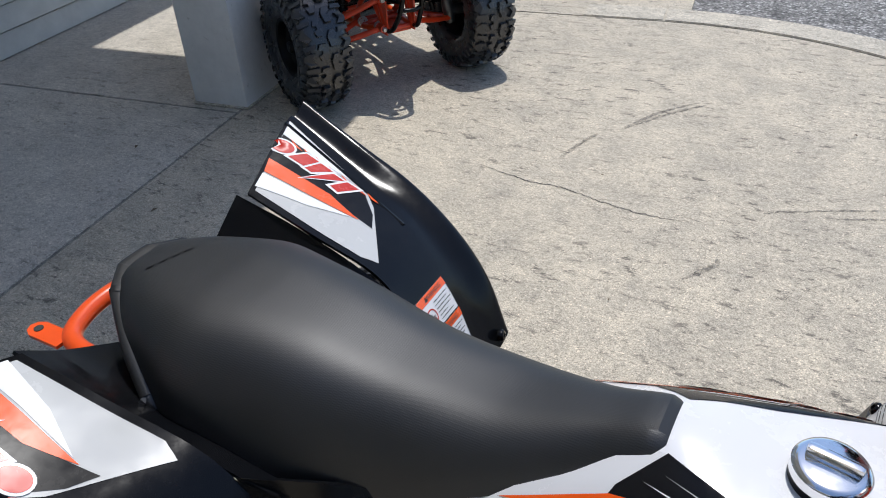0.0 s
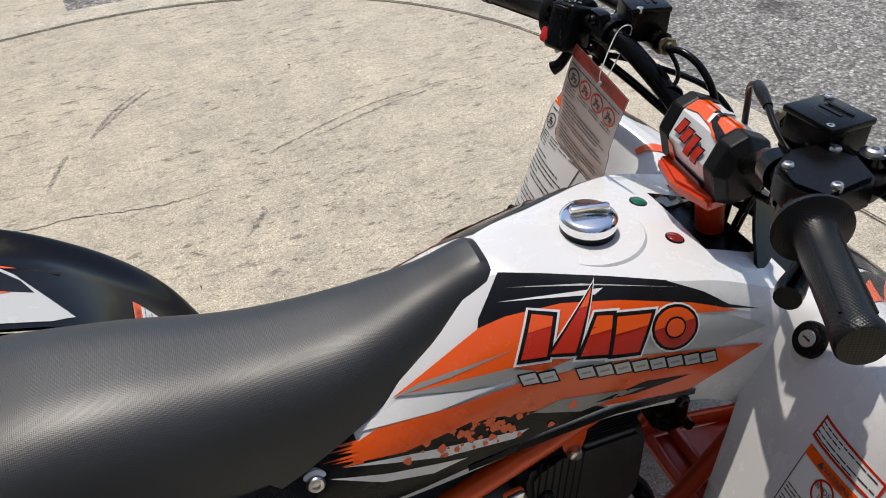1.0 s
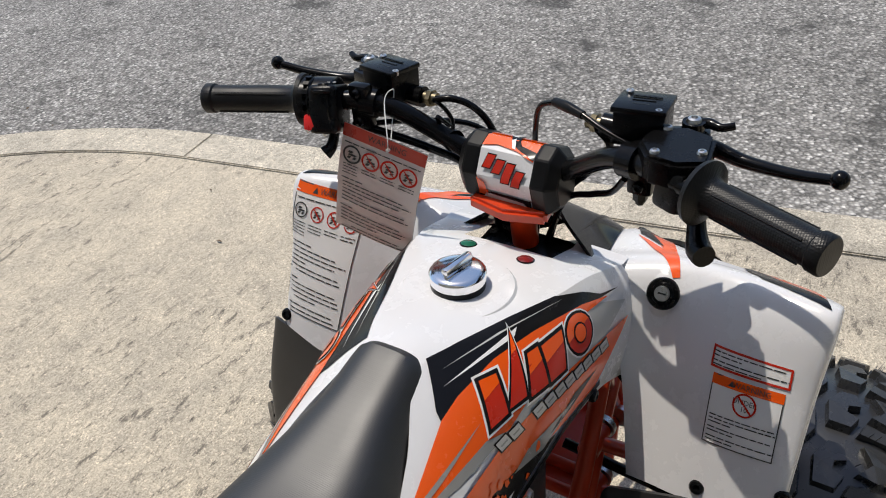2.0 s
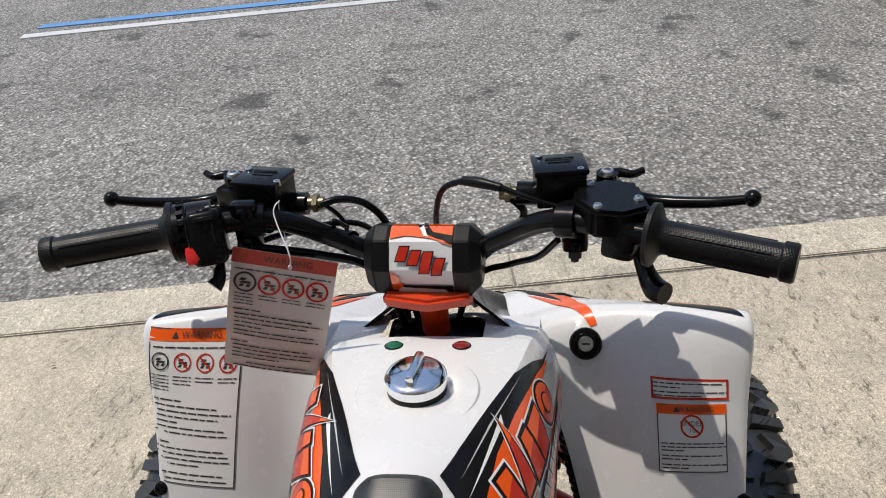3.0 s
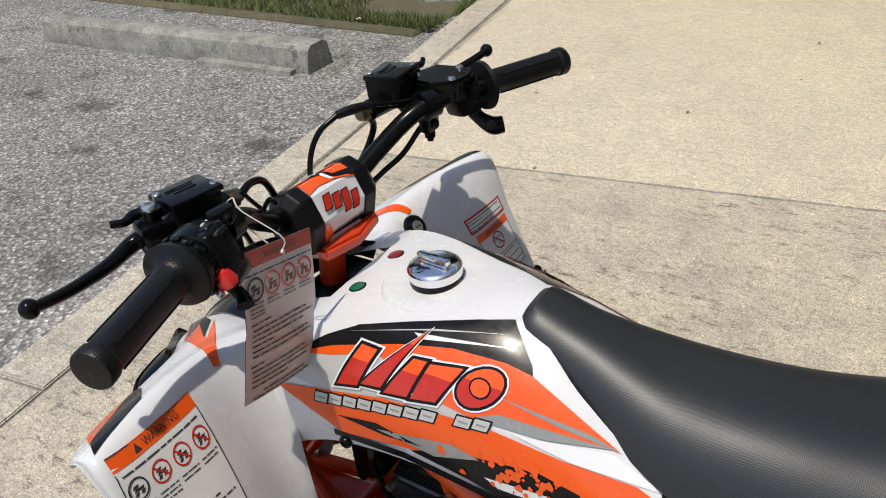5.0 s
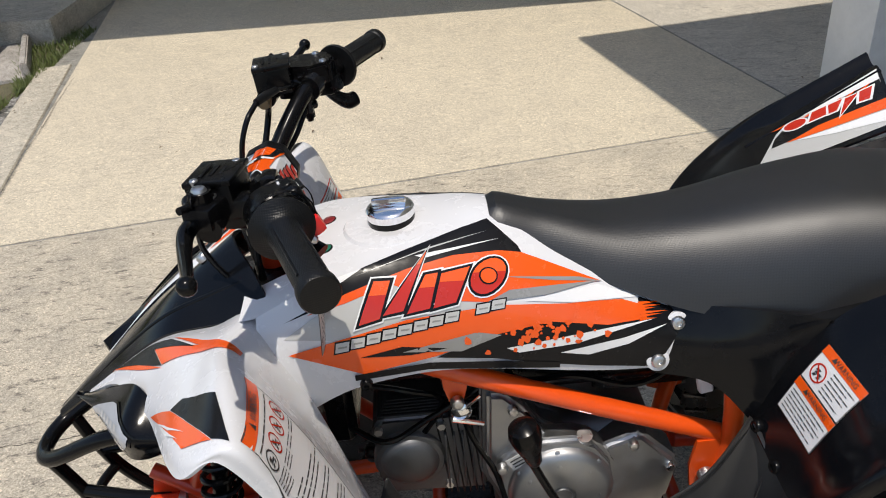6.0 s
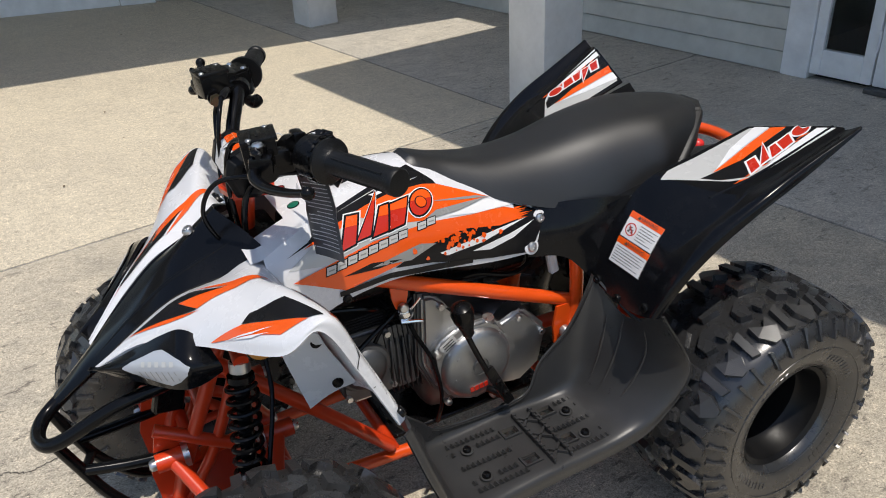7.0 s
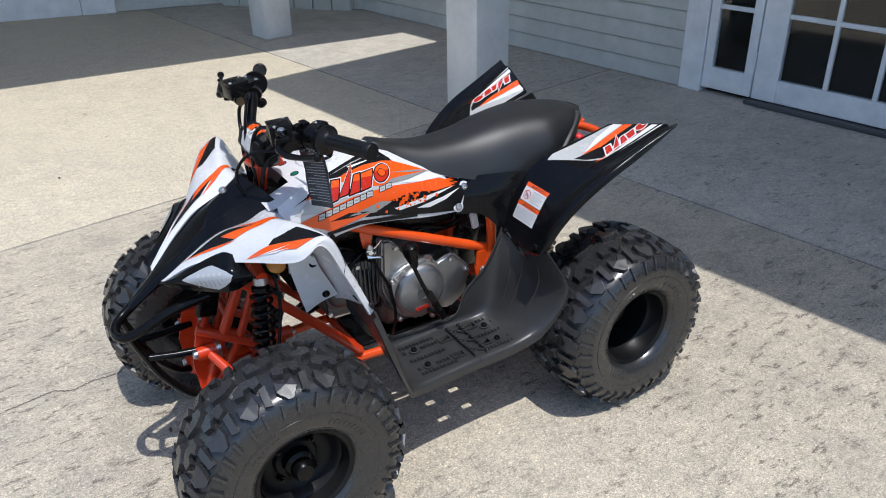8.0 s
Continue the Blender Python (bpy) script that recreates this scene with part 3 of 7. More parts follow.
tray = root("splash_block", "weathered concrete splash tray under a downpipe", "splash block", "", (2.66, -3.86, -0.03))
tray.rotation_euler = (0, 0, radians(-69))
bm = bmesh.new()
box(bm, (0.0, 0, 0.020), (0.86, 0.30, 0.040), None, 0.008, 2)
part("tray_floor", bm, M_STOP_PALE, tray)
for y in (-0.155, 0.155):
    bm = bmesh.new()
    prism(bm, [(-0.43, 0.0), (0.36, 0.0), (0.43, 0.03), (0.42, 0.085), (0.36, 0.105), (-0.43, 0.115)], frame_of((0, y + 0.02, 0), (1, 0, 0), (0, 0, 1)), 0.04)
    bmesh.ops.recalc_face_normals(bm, faces=bm.faces)
    bmesh.ops.bevel(bm, geom=bm.edges[:], offset=0.008, segments=2, affect="EDGES")
    part("tray_side", bm, M_STOP_PALE, tray)

spout = root("downpipe", "grey metal rainwater downpipe ending over the splash tray", "downpipe", "", (2.80, -4.20, 0.0))
bm = bmesh.new()
rings = []
for p, w in (((0.0, 0.17, 0.06), 1.0), ((0.02, 0.05, 0.17), 1.0), ((0.05, -0.02, 0.32), 0.98), ((0.06, -0.03, 0.60), 0.96), ((0.06, -0.03, 3.28), 0.96)):
    up = Vector((0, 0, 1)) if p[2] > 0.25 else Vector((0, -0.62, 0.78))
    side, deep = Vector((1, 0.1, 0)).normalized() * 0.055 * w, up.cross(Vector((1, 0.1, 0))).normalized() * 0.038 * w
    rings.append([Vector(p) + side * a + deep * b for a, b in ((-1, -0.8), (-0.8, -1), (-0.3, -0.9), (0.3, -0.9), (0.8, -1), (1, -0.8), (1, 0.8), (0.8, 1), (-0.8, 1), (-1, 0.8))])
loft(bm, rings, closed=True)
bmesh.ops.recalc_face_normals(bm, faces=bm.faces)
bmesh.ops.solidify(bm, geom=bm.faces[:], thickness=0.003)
part("pipe", bm, M_PIPE, spout)
for z in (1.2, 2.6):
    part("pipe_strap", box_bm((0.06, -0.03, z), (0.118, 0.084, 0.025), pose(0, 0, 0, 0, 0, 6), 0.003), M_PIPE, spout)
soil = bmesh.new()
box(soil, (6.3, -4.9, -0.04), (7.9, 4.1, 0.06), None, 0.015)
tagged(part("soil", soil, M_SOIL, smooth=False), "dry soil under the lawn", "soil", kind="structure")
bm = bmesh.new()
rng = random.Random(4)
for _ in range(16000):
    x, y = 2.30 + 4.2 * rng.random() ** 1.6, -2.93 - 1.6 * rng.random() ** 1.4
    if x < 2.95 - 0.38 * (y + 3.2) and x > 2.30 - 0.38 * (y + 3.2) and y < -3.12:
        continue
    a, l, w = rng.random() * 6.28, 0.02 + 0.04 * rng.random(), 0.0045
    lean = Vector((rng.uniform(-1, 1), rng.uniform(-1, 1), 0)) * l * 0.7
    p = Vector((x, y, -0.012))
    d = Vector((math.cos(a), math.sin(a), 0)) * w
    bm.faces.new([bm.verts.new(v) for v in (p - d, p + d, p + lean + Vector((0, 0, l)))])
tagged(part("lawn", bm, M_GRASS, smooth=False, flip=False), "patchy green lawn grass at the car park edge", "grass", kind="stuff")

# dry leaves and crumbs on the concrete
rng = random.Random(11)
bm = bmesh.new()
for p in [(1.30, -2.27), (1.31, -2.44), (0.83, -3.13), (-1.5, -2.4), (-1.3, -3.9), (-2.1, 1.2), (-1.7, 0.9)] + [(rng.uniform(-2.9, 1.3), rng.uniform(-5.5, 2.8)) for _ in range(60)] + [(rng.uniform(2.15, 3.3), -2.98 + rng.gauss(0, 0.06)) for _ in range(140)]:
    a = rng.random() * 6.28
    s_ = rng.uniform(0.003, 0.009)
    d, n = Vector((math.cos(a), math.sin(a), 0)) * s_ * 1.6, Vector((-math.sin(a), math.cos(a), 0)) * s_ * 0.6
    c = Vector((*p, 0.004))
    f = bm.faces.new([bm.verts.new(v) for v in (c - d, c + n + Vector((0, 0, 0.005)), c + d, c - n + Vector((0, 0, 0.003)))])
M_LEAF = paint("dry_leaf", (0.13, 0.085, 0.045), 0.8)
tagged(part("litter", bm, M_LEAF, smooth=False, flip=False), "dry brown leaf crumbs scattered on the concrete", "leaves", kind="stuff")


def ribbon(name, line, width, material, label, seed, wander=0.0):
    """A thin mark along a line on the concrete, of uneven width."""
    rng = random.Random(seed)
    pts = curve([(*p, 0.0) for p in line], 14 * len(line))
    bm = bmesh.new()
    rows = []
    for k, p in enumerate(pts):
        d = Vector(pts[min(k + 1, len(pts) - 1)]) - Vector(pts[max(k - 1, 0)])
        n = Vector((-d.y, d.x, 0)).normalized()
        c = Vector((p[0], p[1], 0.0015)) + n * rng.uniform(-wander, wander)
        w = width * rng.uniform(0.45, 1.0) * min(1.0, 0.25 + 4 * min(k, len(pts) - 1 - k) / len(pts))
        rows.append([c - n * w / 2, c + n * w / 2])
    loft(bm, rows)
    return part(name, bm, material, pavement, label, smooth=False, flip=False)


edge = [at(u, KERB_W + 0.004 * math.sin(9 * u)) for u in np.linspace(1.2, -3.7, 24)]
ribbon("crack", [(p.x, p.y) for p in edge[:14]], 0.013, M_SCUFF, "dirt along the kerb joint", 31, 0.003)
ribbon("crack", [(p.x, p.y) for p in edge[11:]], 0.017, M_SCUFF, "dirt along the kerb joint", 32, 0.004)
ribbon("crack", [(1.40, -0.50), (1.088, -0.514), (0.997, -0.530), (0.934, -0.537), (0.890, -0.515), (0.831, -0.529), (0.763, -0.525), (0.701, -0.554), (0.55, -0.56)], 0.0045, M_CRACK, "thin crack in the concrete", 1, 0.004)
ribbon("crack", [(-0.90, 1.60), (-0.762, 1.576), (-0.676, 1.562), (-0.572, 1.570), (-0.41, 1.534), (-0.277, 1.524), (-0.148, 1.539)], 0.004, M_CRACK, "thin crack in the concrete", 2, 0.004)
for k, line in enumerate(([(-0.53, 2.05), (-0.517, 2.087), (-0.454, 2.231), (-0.325, 2.398)], [(-0.50, 2.10), (-0.43, 2.22), (-0.31, 2.37)], [(-0.66, 1.76), (-0.626, 1.908), (-0.604, 1.977)], [(-0.11, 1.25), (-0.052, 1.341), (-0.044, 1.386)], [(0.02, 1.67), (0.09, 1.717), (0.379, 1.844), (0.715, 1.908)], [(0.20, 1.72), (0.42, 1.81), (0.68, 1.87)])):
    ribbon("scuff_mark", line, 0.022 if k < 4 else 0.014, M_SCUFF, "dark rubbed mark on the concrete", 10 + k, 0.002)

# ---------------------------------------------------------------- the quad bike
# x forward, y to its left, z up; its middle stands at the origin.
quad = root("quad_bike", "white, orange and black youth quad bike with knobbly tyres", "quad bike", "quad bikes")


def wheel(x, y, radius, width, rim_r, s, front):
    """One wheel: tyre with tread blocks and moulding hairs, dished black rim, hub and nuts."""
    m = Matrix.Translation((x, y, radius)) @ AXIS_Y @ Matrix.Diagonal((1, 1, s, 1))
    h = width / 2
    R = radius - 0.009
    half = curve([(rim_r, h * 0.66), (rim_r + 0.004, h * 0.80), (rim_r + 0.016, h * 0.92), (rim_r + 0.042, h), (R - 0.052, h * 1.02), (R - 0.028, h * 0.97), (R - 0.011, h * 0.82), (R - 0.003, h * 0.55), (R, 0)], 34)
    tyre = part("wheel", lathe_bm([(r, z) for r, z in half] + [(r, -z) for r, z in half[-2::-1]], m, 72), M_TYRE, quad, "knobbly black tyre on a black steel rim")
    # tread blocks follow the casing: across is the way along its section from the crown
    sect = half[::-1]
    run = np.concatenate([[0], np.cumsum(np.hypot(*np.diff(sect, axis=0).T))])

    def on_casing(across, angle, lift):
        r, z = np.interp(abs(across), run, sect[:, 0]), np.interp(abs(across), run, sect[:, 1])
        r2, z2 = np.interp(abs(across) + 0.004, run, sect[:, 0]), np.interp(abs(across) + 0.004, run, sect[:, 1])
        n = Vector((z2 - z, r - r2)).normalized()
        side = 1 if across >= 0 else -1
        return m @ Vector(((r + n.x * lift) * math.cos(angle), (r + n.x * lift) * math.sin(angle), side * (z + n.y * lift)))

    lugs = bmesh.new()
    n = 18 if front else 17
    wide = 1.0 if front else 1.22
    crown = [(-0.027, -0.013), (0.004, -0.019), (0.027, -0.008), (0.028, 0.010), (0.010, 0.017), (0.005, 0.004), (-0.006, 0.004), (-0.010, 0.018), (-0.027, 0.012)]
    heart = [(-0.019, -0.015), (-0.001, -0.003), (0.017, -0.016), (0.021, 0.004), (0.005, 0.021), (-0.007, 0.021), (-0.021, 0.005)]
    slant = [(-0.007, -0.021), (0.008, -0.017), (0.013, 0.017), (-0.002, 0.021)]
    blade = [(-0.003, -0.012), (0.004, -0.014), (0.010, 0.013), (0.004, 0.015)]
    rows = (  # across, shift, shape, height, knurled
        (0.022, 0.00, crown, 0.0130, 0),
        (0.068, 0.22, heart, 0.0125, 1),
        (0.066, 0.70, slant, 0.0125, 1),
        (0.106, 0.02, blade, 0.008, 0),
        (0.108, 0.48, blade, 0.008, 0),
    )
    for k in range(n):
        for side in (-1, 1):
            for c, shift, shape, tall, knurled in rows:
                a0 = 2 * math.pi * (k + shift + 0.5 * (side > 0)) / n
                wob = 1 + 0.06 * math.sin(3.1 * k + 7 * c)
                lo = [lugs.verts.new(on_casing(side * (c + v * 1.14 * wob) * wide, a0 + side * u * 1.14 / R, -0.003)) for u, v in shape]
                hi = [lugs.verts.new(on_casing(side * (c + v * wob) * wide, a0 + side * u / R, tall)) for u, v in shape]
                lugs.faces.new(hi).material_index = knurled
                for i in range(len(shape)):
                    e = (i + 1) % len(shape)
                    lugs.faces.new((lo[i], lo[e], hi[e], hi[i]))
    tagged(part("tread", lugs, [M_LUG, M_KNURL], tyre, smooth=False), kind="stuff")
    # raised sidewall lettering, too worn to read
    bm = bmesh.new()
    for a0, count in ((0.5, 9), (2.1, 6), (3.6, 9), (5.1, 6)):
        for k in range(count):
            a, c = a0 + 0.085 * k, np.interp(rim_r + 0.036, sect[::-1, 0], run[::-1])
            q = [on_casing(c + v, a + u / 0.15, 0.0012) for u, v in ((-0.0040, -0.006), (0.0028, -0.006), (0.0040, 0.006), (-0.0028, 0.006))]
            w = [on_casing(c + v, a + u / 0.15, -0.001) for u, v in ((-0.0044, -0.0065), (0.0032, -0.0065), (0.0044, 0.0065), (-0.0032, 0.0065))]
            q, w = [bm.verts.new(p) for p in q], [bm.verts.new(p) for p in w]
            bm.faces.new(q)
            for i in range(4):
                bm.faces.new((w[i], w[(i + 1) % 4], q[(i + 1) % 4], q[i]))
    tagged(part("sidewall_marking", bm, M_TYRE, tyre, smooth=False), kind="stuff")
    hairs = bmesh.new()
    rng = random.Random(int(1000 * (x + 2 * y)))
    for _ in range(260):
        a, z = rng.random() * 6.283, rng.choice((-1, 1)) * rng.uniform(0.5, 1.0) * h
        rr = R + 0.006 - 0.050 * max(0, abs(z) / h - 0.60) / 0.40
        p = m @ Vector((rr * math.cos(a), rr * math.sin(a), z))
        d = (m.to_3x3() @ Vector((math.cos(a), math.sin(a), 0.4 * np.sign(z)))).normalized() * rng.uniform(0.008, 0.018)
        sd = d.orthogonal().normalized() * 0.0007
        hairs.faces.new([hairs.verts.new(v) for v in (p - sd, p + sd, p + d + sd * 0.5, p + d - sd * 0.5)])
    tagged(part("moulding_hairs", hairs, M_TYRE, tyre, smooth=False, flip=False), kind="stuff")
    for r in (rim_r + 0.016, rim_r + 0.058):
        part("sidewall_rib", tube_bm([m @ Vector((r * math.cos(a), r * math.sin(a), np.interp(r, half[:, 0], half[:, 1]))) for a in np.linspace(0, 2 * math.pi, 65)], 0.0015, 6, cap=False), M_TYRE, tyre)
    dish = h * 0.10 if front else -h * 0.30
    rim = [(rim_r + 0.008, h * 0.70), (rim_r + 0.010, h * 0.78), (rim_r + 0.003, h * 0.81), (rim_r - 0.006, h * 0.76), (rim_r - 0.012, h * 0.45), (rim_r - 0.020, h * 0.38), (rim_r - 0.024, dish + 0.012), (rim_r - 0.04, dish), (0.052, dish), (0.046, dish + 0.008), (0.0, dish + 0.008)]
    part("rim", lathe_bm(rim, m, 56), M_RIM, tyre, "black painted steel rim")
    part("inner_rim", lathe_bm([(rim_r, -h * 0.7), (rim_r - 0.02, -h * 0.2), (rim_r - 0.03, dish - 0.004), (0.03, dish - 0.004)], m, 40), M_RIM, tyre)
    cap = lathe_bm([(0.034, dish), (0.034, dish + 0.030), (0.029, dish + 0.034), (0.025, dish + 0.036), (0.024, dish + 0.056), (0.019, dish + 0.062), (0.0, dish + 0.063)], m, 28)
    part("hub_cap", cap, M_BLACK, tyre)
    for k in range(4):
        a = math.pi / 4 + k * math.pi / 2
        part("wheel_nut", lathe_bm([(0.0, dish + 0.018), (0.004, dish + 0.018), (0.0045, dish + 0.012), (0.008, dish + 0.012), (0.009, dish), (0.014, dish - 0.001)], m @ Matrix.Translation((0.055 * math.cos(a), 0.055 * math.sin(a), 0)), 6), M_STEEL_BLACK, tyre, smooth=False)
    return tyre


for s in (1, -1):
    wheel(0.52, s * 0.362, 0.246, 0.190, 0.108, s, True)
    wheel(-0.462, s * 0.312, 0.243, 0.250, 0.108, s, False)


def lerp_rows(rows, xs):
    pts = curve(np.array(rows, float), 200)
    return [[np.interp(x, pts[:, 0], pts[:, k]) for k in range(1, pts.shape[1])] for x in xs]


def bolt(at_, way, r, parent, material=None, name="bolt", tall=0.005, recess=True):
    """A round-head screw with a cross recess, its axis along way."""
    m = Vector(way).to_track_quat("Z", "Y").to_matrix().to_4x4()
    m.translation = at_
    bm = lathe_bm([(r, -0.004), (r, tall * 0.35), (r * 0.8, tall * 0.85), (r * 0.42, tall), (r * 0.36, tall * 0.5 if recess else tall), (0, tall * 0.45 if recess else tall)], m, 18)
    return part(name, bm, material or M_STEEL_BLACK, parent)


# seat: x, top z, half width on top, half width below, lower z
SEAT = [(-0.528, 0.746, 0.030, 0.038, 0.712), (-0.519, 0.760, 0.048, 0.056, 0.706), (-0.48, 0.768, 0.078, 0.092, 0.694), (-0.44, 0.773, 0.096, 0.113, 0.682), (-0.395, 0.776, 0.114, 0.134, 0.664), (-0.375, 0.777, 0.118, 0.142, 0.656), (-0.355, 0.777, 0.117, 0.143, 0.652), (-0.31, 0.775, 0.108, 0.138, 0.651), (-0.24, 0.767, 0.097, 0.131, 0.650), (-0.14, 0.750, 0.080, 0.112, 0.652), (-0.04, 0.747, 0.064, 0.090, 0.684), (0.05, 0.766, 0.039, 0.060, 0.722), (0.10, 0.782, 0.031, 0.046, 0.752), (0.114, 0.784, 0.029, 0.043, 0.758), (0.120, 0.779, 0.026, 0.040, 0.762)]
xs = np.linspace(-0.528, 0.120, 70)
rings = []
for x, (zt, wt, wb, zb) in zip(xs, lerp_rows(SEAT, xs)):
    half = []
    for a in np.linspace(0, math.pi / 2, 28):
        up = math.sin(a) ** 0.58
        half.append((wb * math.cos(a) ** 0.55 * (1 - (1 - wt / wb) * up), zb + (zt - zb) * up))
    full = [(y, z) for y, z in half] + [(-y, z) for y, z in half[-2::-1]]
    rings.append([Vector((x, y, z)) for y, z in full])
bm = bmesh.new()
loft(bm, rings, caps=True)
seat_rings = rings
seat = part("seat", bm, M_SEAT, quad, "black vinyl saddle with embossed grip weave")
# the rear bolster that wraps the tail of the saddle
def both(line):
    return line + [(x, -y, z) for x, y, z in line[-2::-1]]


TAIL = [(-0.345, 0.132), (-0.405, 0.137), (-0.412, 0.134), (-0.462, 0.105), (-0.516, 0.064), (-0.522, 0.057), (-0.543, 0.026), (-0.546, 0.021), (-0.547, 0.0)]
LEDGE = [0.658, 0.684, 0.690, 0.720, 0.746, 0.749, 0.753, 0.753, 0.753]
bolster = shell([
    both([(x * 0.95, y * 0.80, z - 0.002) for (x, y), z in zip(TAIL, LEDGE)]),
    both([(x + 0.006, y * 0.95, z) for (x, y), z in zip(TAIL, LEDGE)]),
    both([(x, y, z - 0.006) for (x, y), z in zip(TAIL, LEDGE)]),
    both([(x + 0.004, y, z - 0.35 * (z - 0.652)) for (x, y), z in zip(TAIL, LEDGE)]),
    both([(x - 0.25 * (x + 0.345), y * 0.90, 0.652) for x, y in TAIL]),
], 90, 26, 0.004)
part("bolster", bolster, M_SEAT, seat, "smooth black rear seat bolster")

# tank and side cover: x, crest z, crest y, lower z, lower y
SIDE = [(-0.115, 0.655, 0.085, 0.578, 0.112), (-0.03, 0.690, 0.080, 0.585, 0.117), (0.04, 0.730, 0.062, 0.595, 0.120), (0.115, 0.771, 0.034, 0.610, 0.124), (0.20, 0.764, 0.070, 0.622, 0.130), (0.286, 0.754, 0.097, 0.615, 0.135), (0.34, 0.744, 0.109, 0.598, 0.140), (0.41, 0.716, 0.122, 0.56, 0.150)]


def side_ring(x, s, n=14):
    zc, yc, zb, yb = lerp_rows(SIDE, [x])[0]
    p0, p1, p2 = np.array((yc, zc)), np.array((yb + 0.012, zc - 0.30 * (zc - zb))), np.array((yb, zb))
    return [Vector((x, s * y, z)) for t, (y, z) in [(t, (1 - t) ** 2 * p0 + 2 * t * (1 - t) * p1 + t * t * p2) for t in np.linspace(0, 1, n)]]


def tree_of(bm):
    bm.normal_update()
    return mathutils.bvhtree.BVHTree.FromBMesh(bm)


trees = {}
panels = {}
top_rings = []
for x in np.linspace(0.108, 0.350, 26):
    zc, yc, _, _ = lerp_rows(SIDE, [x])[0]
    top_rings.append([Vector((x, yc * t, zc + 0.006 * (1 - t * t))) for t in np.linspace(1, -1, 25)])
for s in (1, -1):
    bm = bmesh.new()
    loft(bm, [side_ring(x, s) for x in np.linspace(-0.112, 0.405, 48)])
    loft(bm, top_rings)
    trees["side", s] = tree_of(bm)
    bm.free()
    bm = bmesh.new()
    loft(bm, [side_ring(x, s) for x in np.linspace(-0.112, 0.405, 48)])
    bmesh.ops.recalc_face_normals(bm, faces=bm.faces)
    if sum(f.normal.y for f in bm.faces) * s < 0:
        bmesh.ops.reverse_faces(bm, faces=bm.faces)
    bmesh.ops.solidify(bm, geom=bm.faces[:], thickness=0.003)
    whole = bm.copy()
    loft(whole, top_rings)
    trees["side", s] = tree_of(whole)
    whole.free()
    panels["side", s] = part("side_panel", bm, M_WHITE, quad, "white side panel with orange and black graphics")
bm = bmesh.new()
loft(bm, top_rings)
for s in (1, -1):  # the two arms beside the steering stem
    rings = []
    for x in np.linspace(0.350, 0.425, 10):
        zc, yc, _, _ = lerp_rows(SIDE, [min(x, 0.41)])[0]
        inner = 0.058
        rings.append([Vector((x, s * (inner + (yc - inner) * t), zc + 0.006 * (1 - ((inner + (yc - inner) * t) / yc) ** 2))) for t in np.linspace(0, 1, 8)])
    loft(bm, rings)
bmesh.ops.remove_doubles(bm, verts=bm.verts, dist=0.0005)
tank = part("tank_cover", bm, M_WHITE, quad, "glossy white tank cover")
# a solid black block stands in for the shade in the stem opening
part("stem_well", box_bm((0.388, 0, 0.690), (0.078, 0.118, 0.06), None, 0.012, 2), M_BLACK, quad, "black block for the shaded opening round the steering stem")

# filler cap with its ring moulding
M_CAP = Matrix.Translation((0.241, 0, 0.7645)) @ pose(0, 0, 0, 0, 3, 0)
M_RING = M_CAP.copy()
M_CAP = M_CAP @ Matrix.Diagonal((0.84, 0.84, 0.92, 1))
part("cap_seat", lathe_bm([(0.066, -0.006), (0.060, 0.0015), (0.046, 0.0035), (0.040, 0.002), (0.0, 0.001)], M_RING @ Matrix.Translation((0, 0, -0.001)), 40), M_WHITE, tank)
cap = part("filler_cap", lathe_bm([(0.0335, 0.0), (0.0335, 0.008), (0.036, 0.010), (0.0365, 0.020), (0.034, 0.023), (0.029, 0.0245), (0.0, 0.0255)], M_CAP, 48), M_CHROME, quad, "chrome fuel filler cap")
part("gasket", lathe_bm([(0.0345, -0.004), (0.0355, 0.002), (0.0355, 0.008), (0.033, 0.009)], M_CAP, 40), M_BLACK, cap)
bm = bmesh.new()
box(bm, (0, 0, 0.029), (0.052, 0.011, 0.013), None, 0.004, 2)
bmesh.ops.transform(bm, matrix=M_CAP @ pose(0, 0, 0, 0, 0, -8), verts=bm.verts)
part("cap_handle", bm, M_CHROME, cap)
for k, (y, mat_) in enumerate(((0.037, M_LENS_G), (-0.037, M_LENS_R))):
    m = Matrix.Translation((0.325, y, 0.7520)) @ pose(0, 0, 0, 0, 14, 0) @ Matrix.Diagonal((0.72, 0.72, 0.72, 1))
    lamp = part("indicator_lamp", lathe_bm([(0.0125, -0.002), (0.0125, 0.003), (0.0105, 0.0048), (0.0, 0.0058)], m, 24), mat_, quad, "small green indicator lamp" if y > 0 else "small red indicator lamp")
    part("bezel", lathe_bm([(0.0145, -0.002), (0.0145, 0.0022), (0.0122, 0.0026)], m, 24), M_STEEL_BLACK, lamp)

# nose cowl and front mudguards
HOOD_E = [(0.388, 0.104, 0.714), (0.471, 0.083, 0.688), (0.535, 0.074, 0.673), (0.60, 0.056, 0.628), (0.667, 0.033, 0.567), (0.735, 0.016, 0.512)]
HOOD_C = [(0.443, 0, 0.767), (0.490, 0, 0.731), (0.548, 0, 0.684), (0.612, 0, 0.628), (0.674, 0, 0.574), (0.738, 0, 0.515)]


def between(a, b, t, lift):
    return [(p[0] + (q[0] - p[0]) * t, p[1] + (q[1] - p[1]) * t, p[2] + (q[2] - p[2]) * t + lift) for p, q in zip(a, b)]


def mirrored(line):
    return [(x, -y, z) for x, y, z in line]


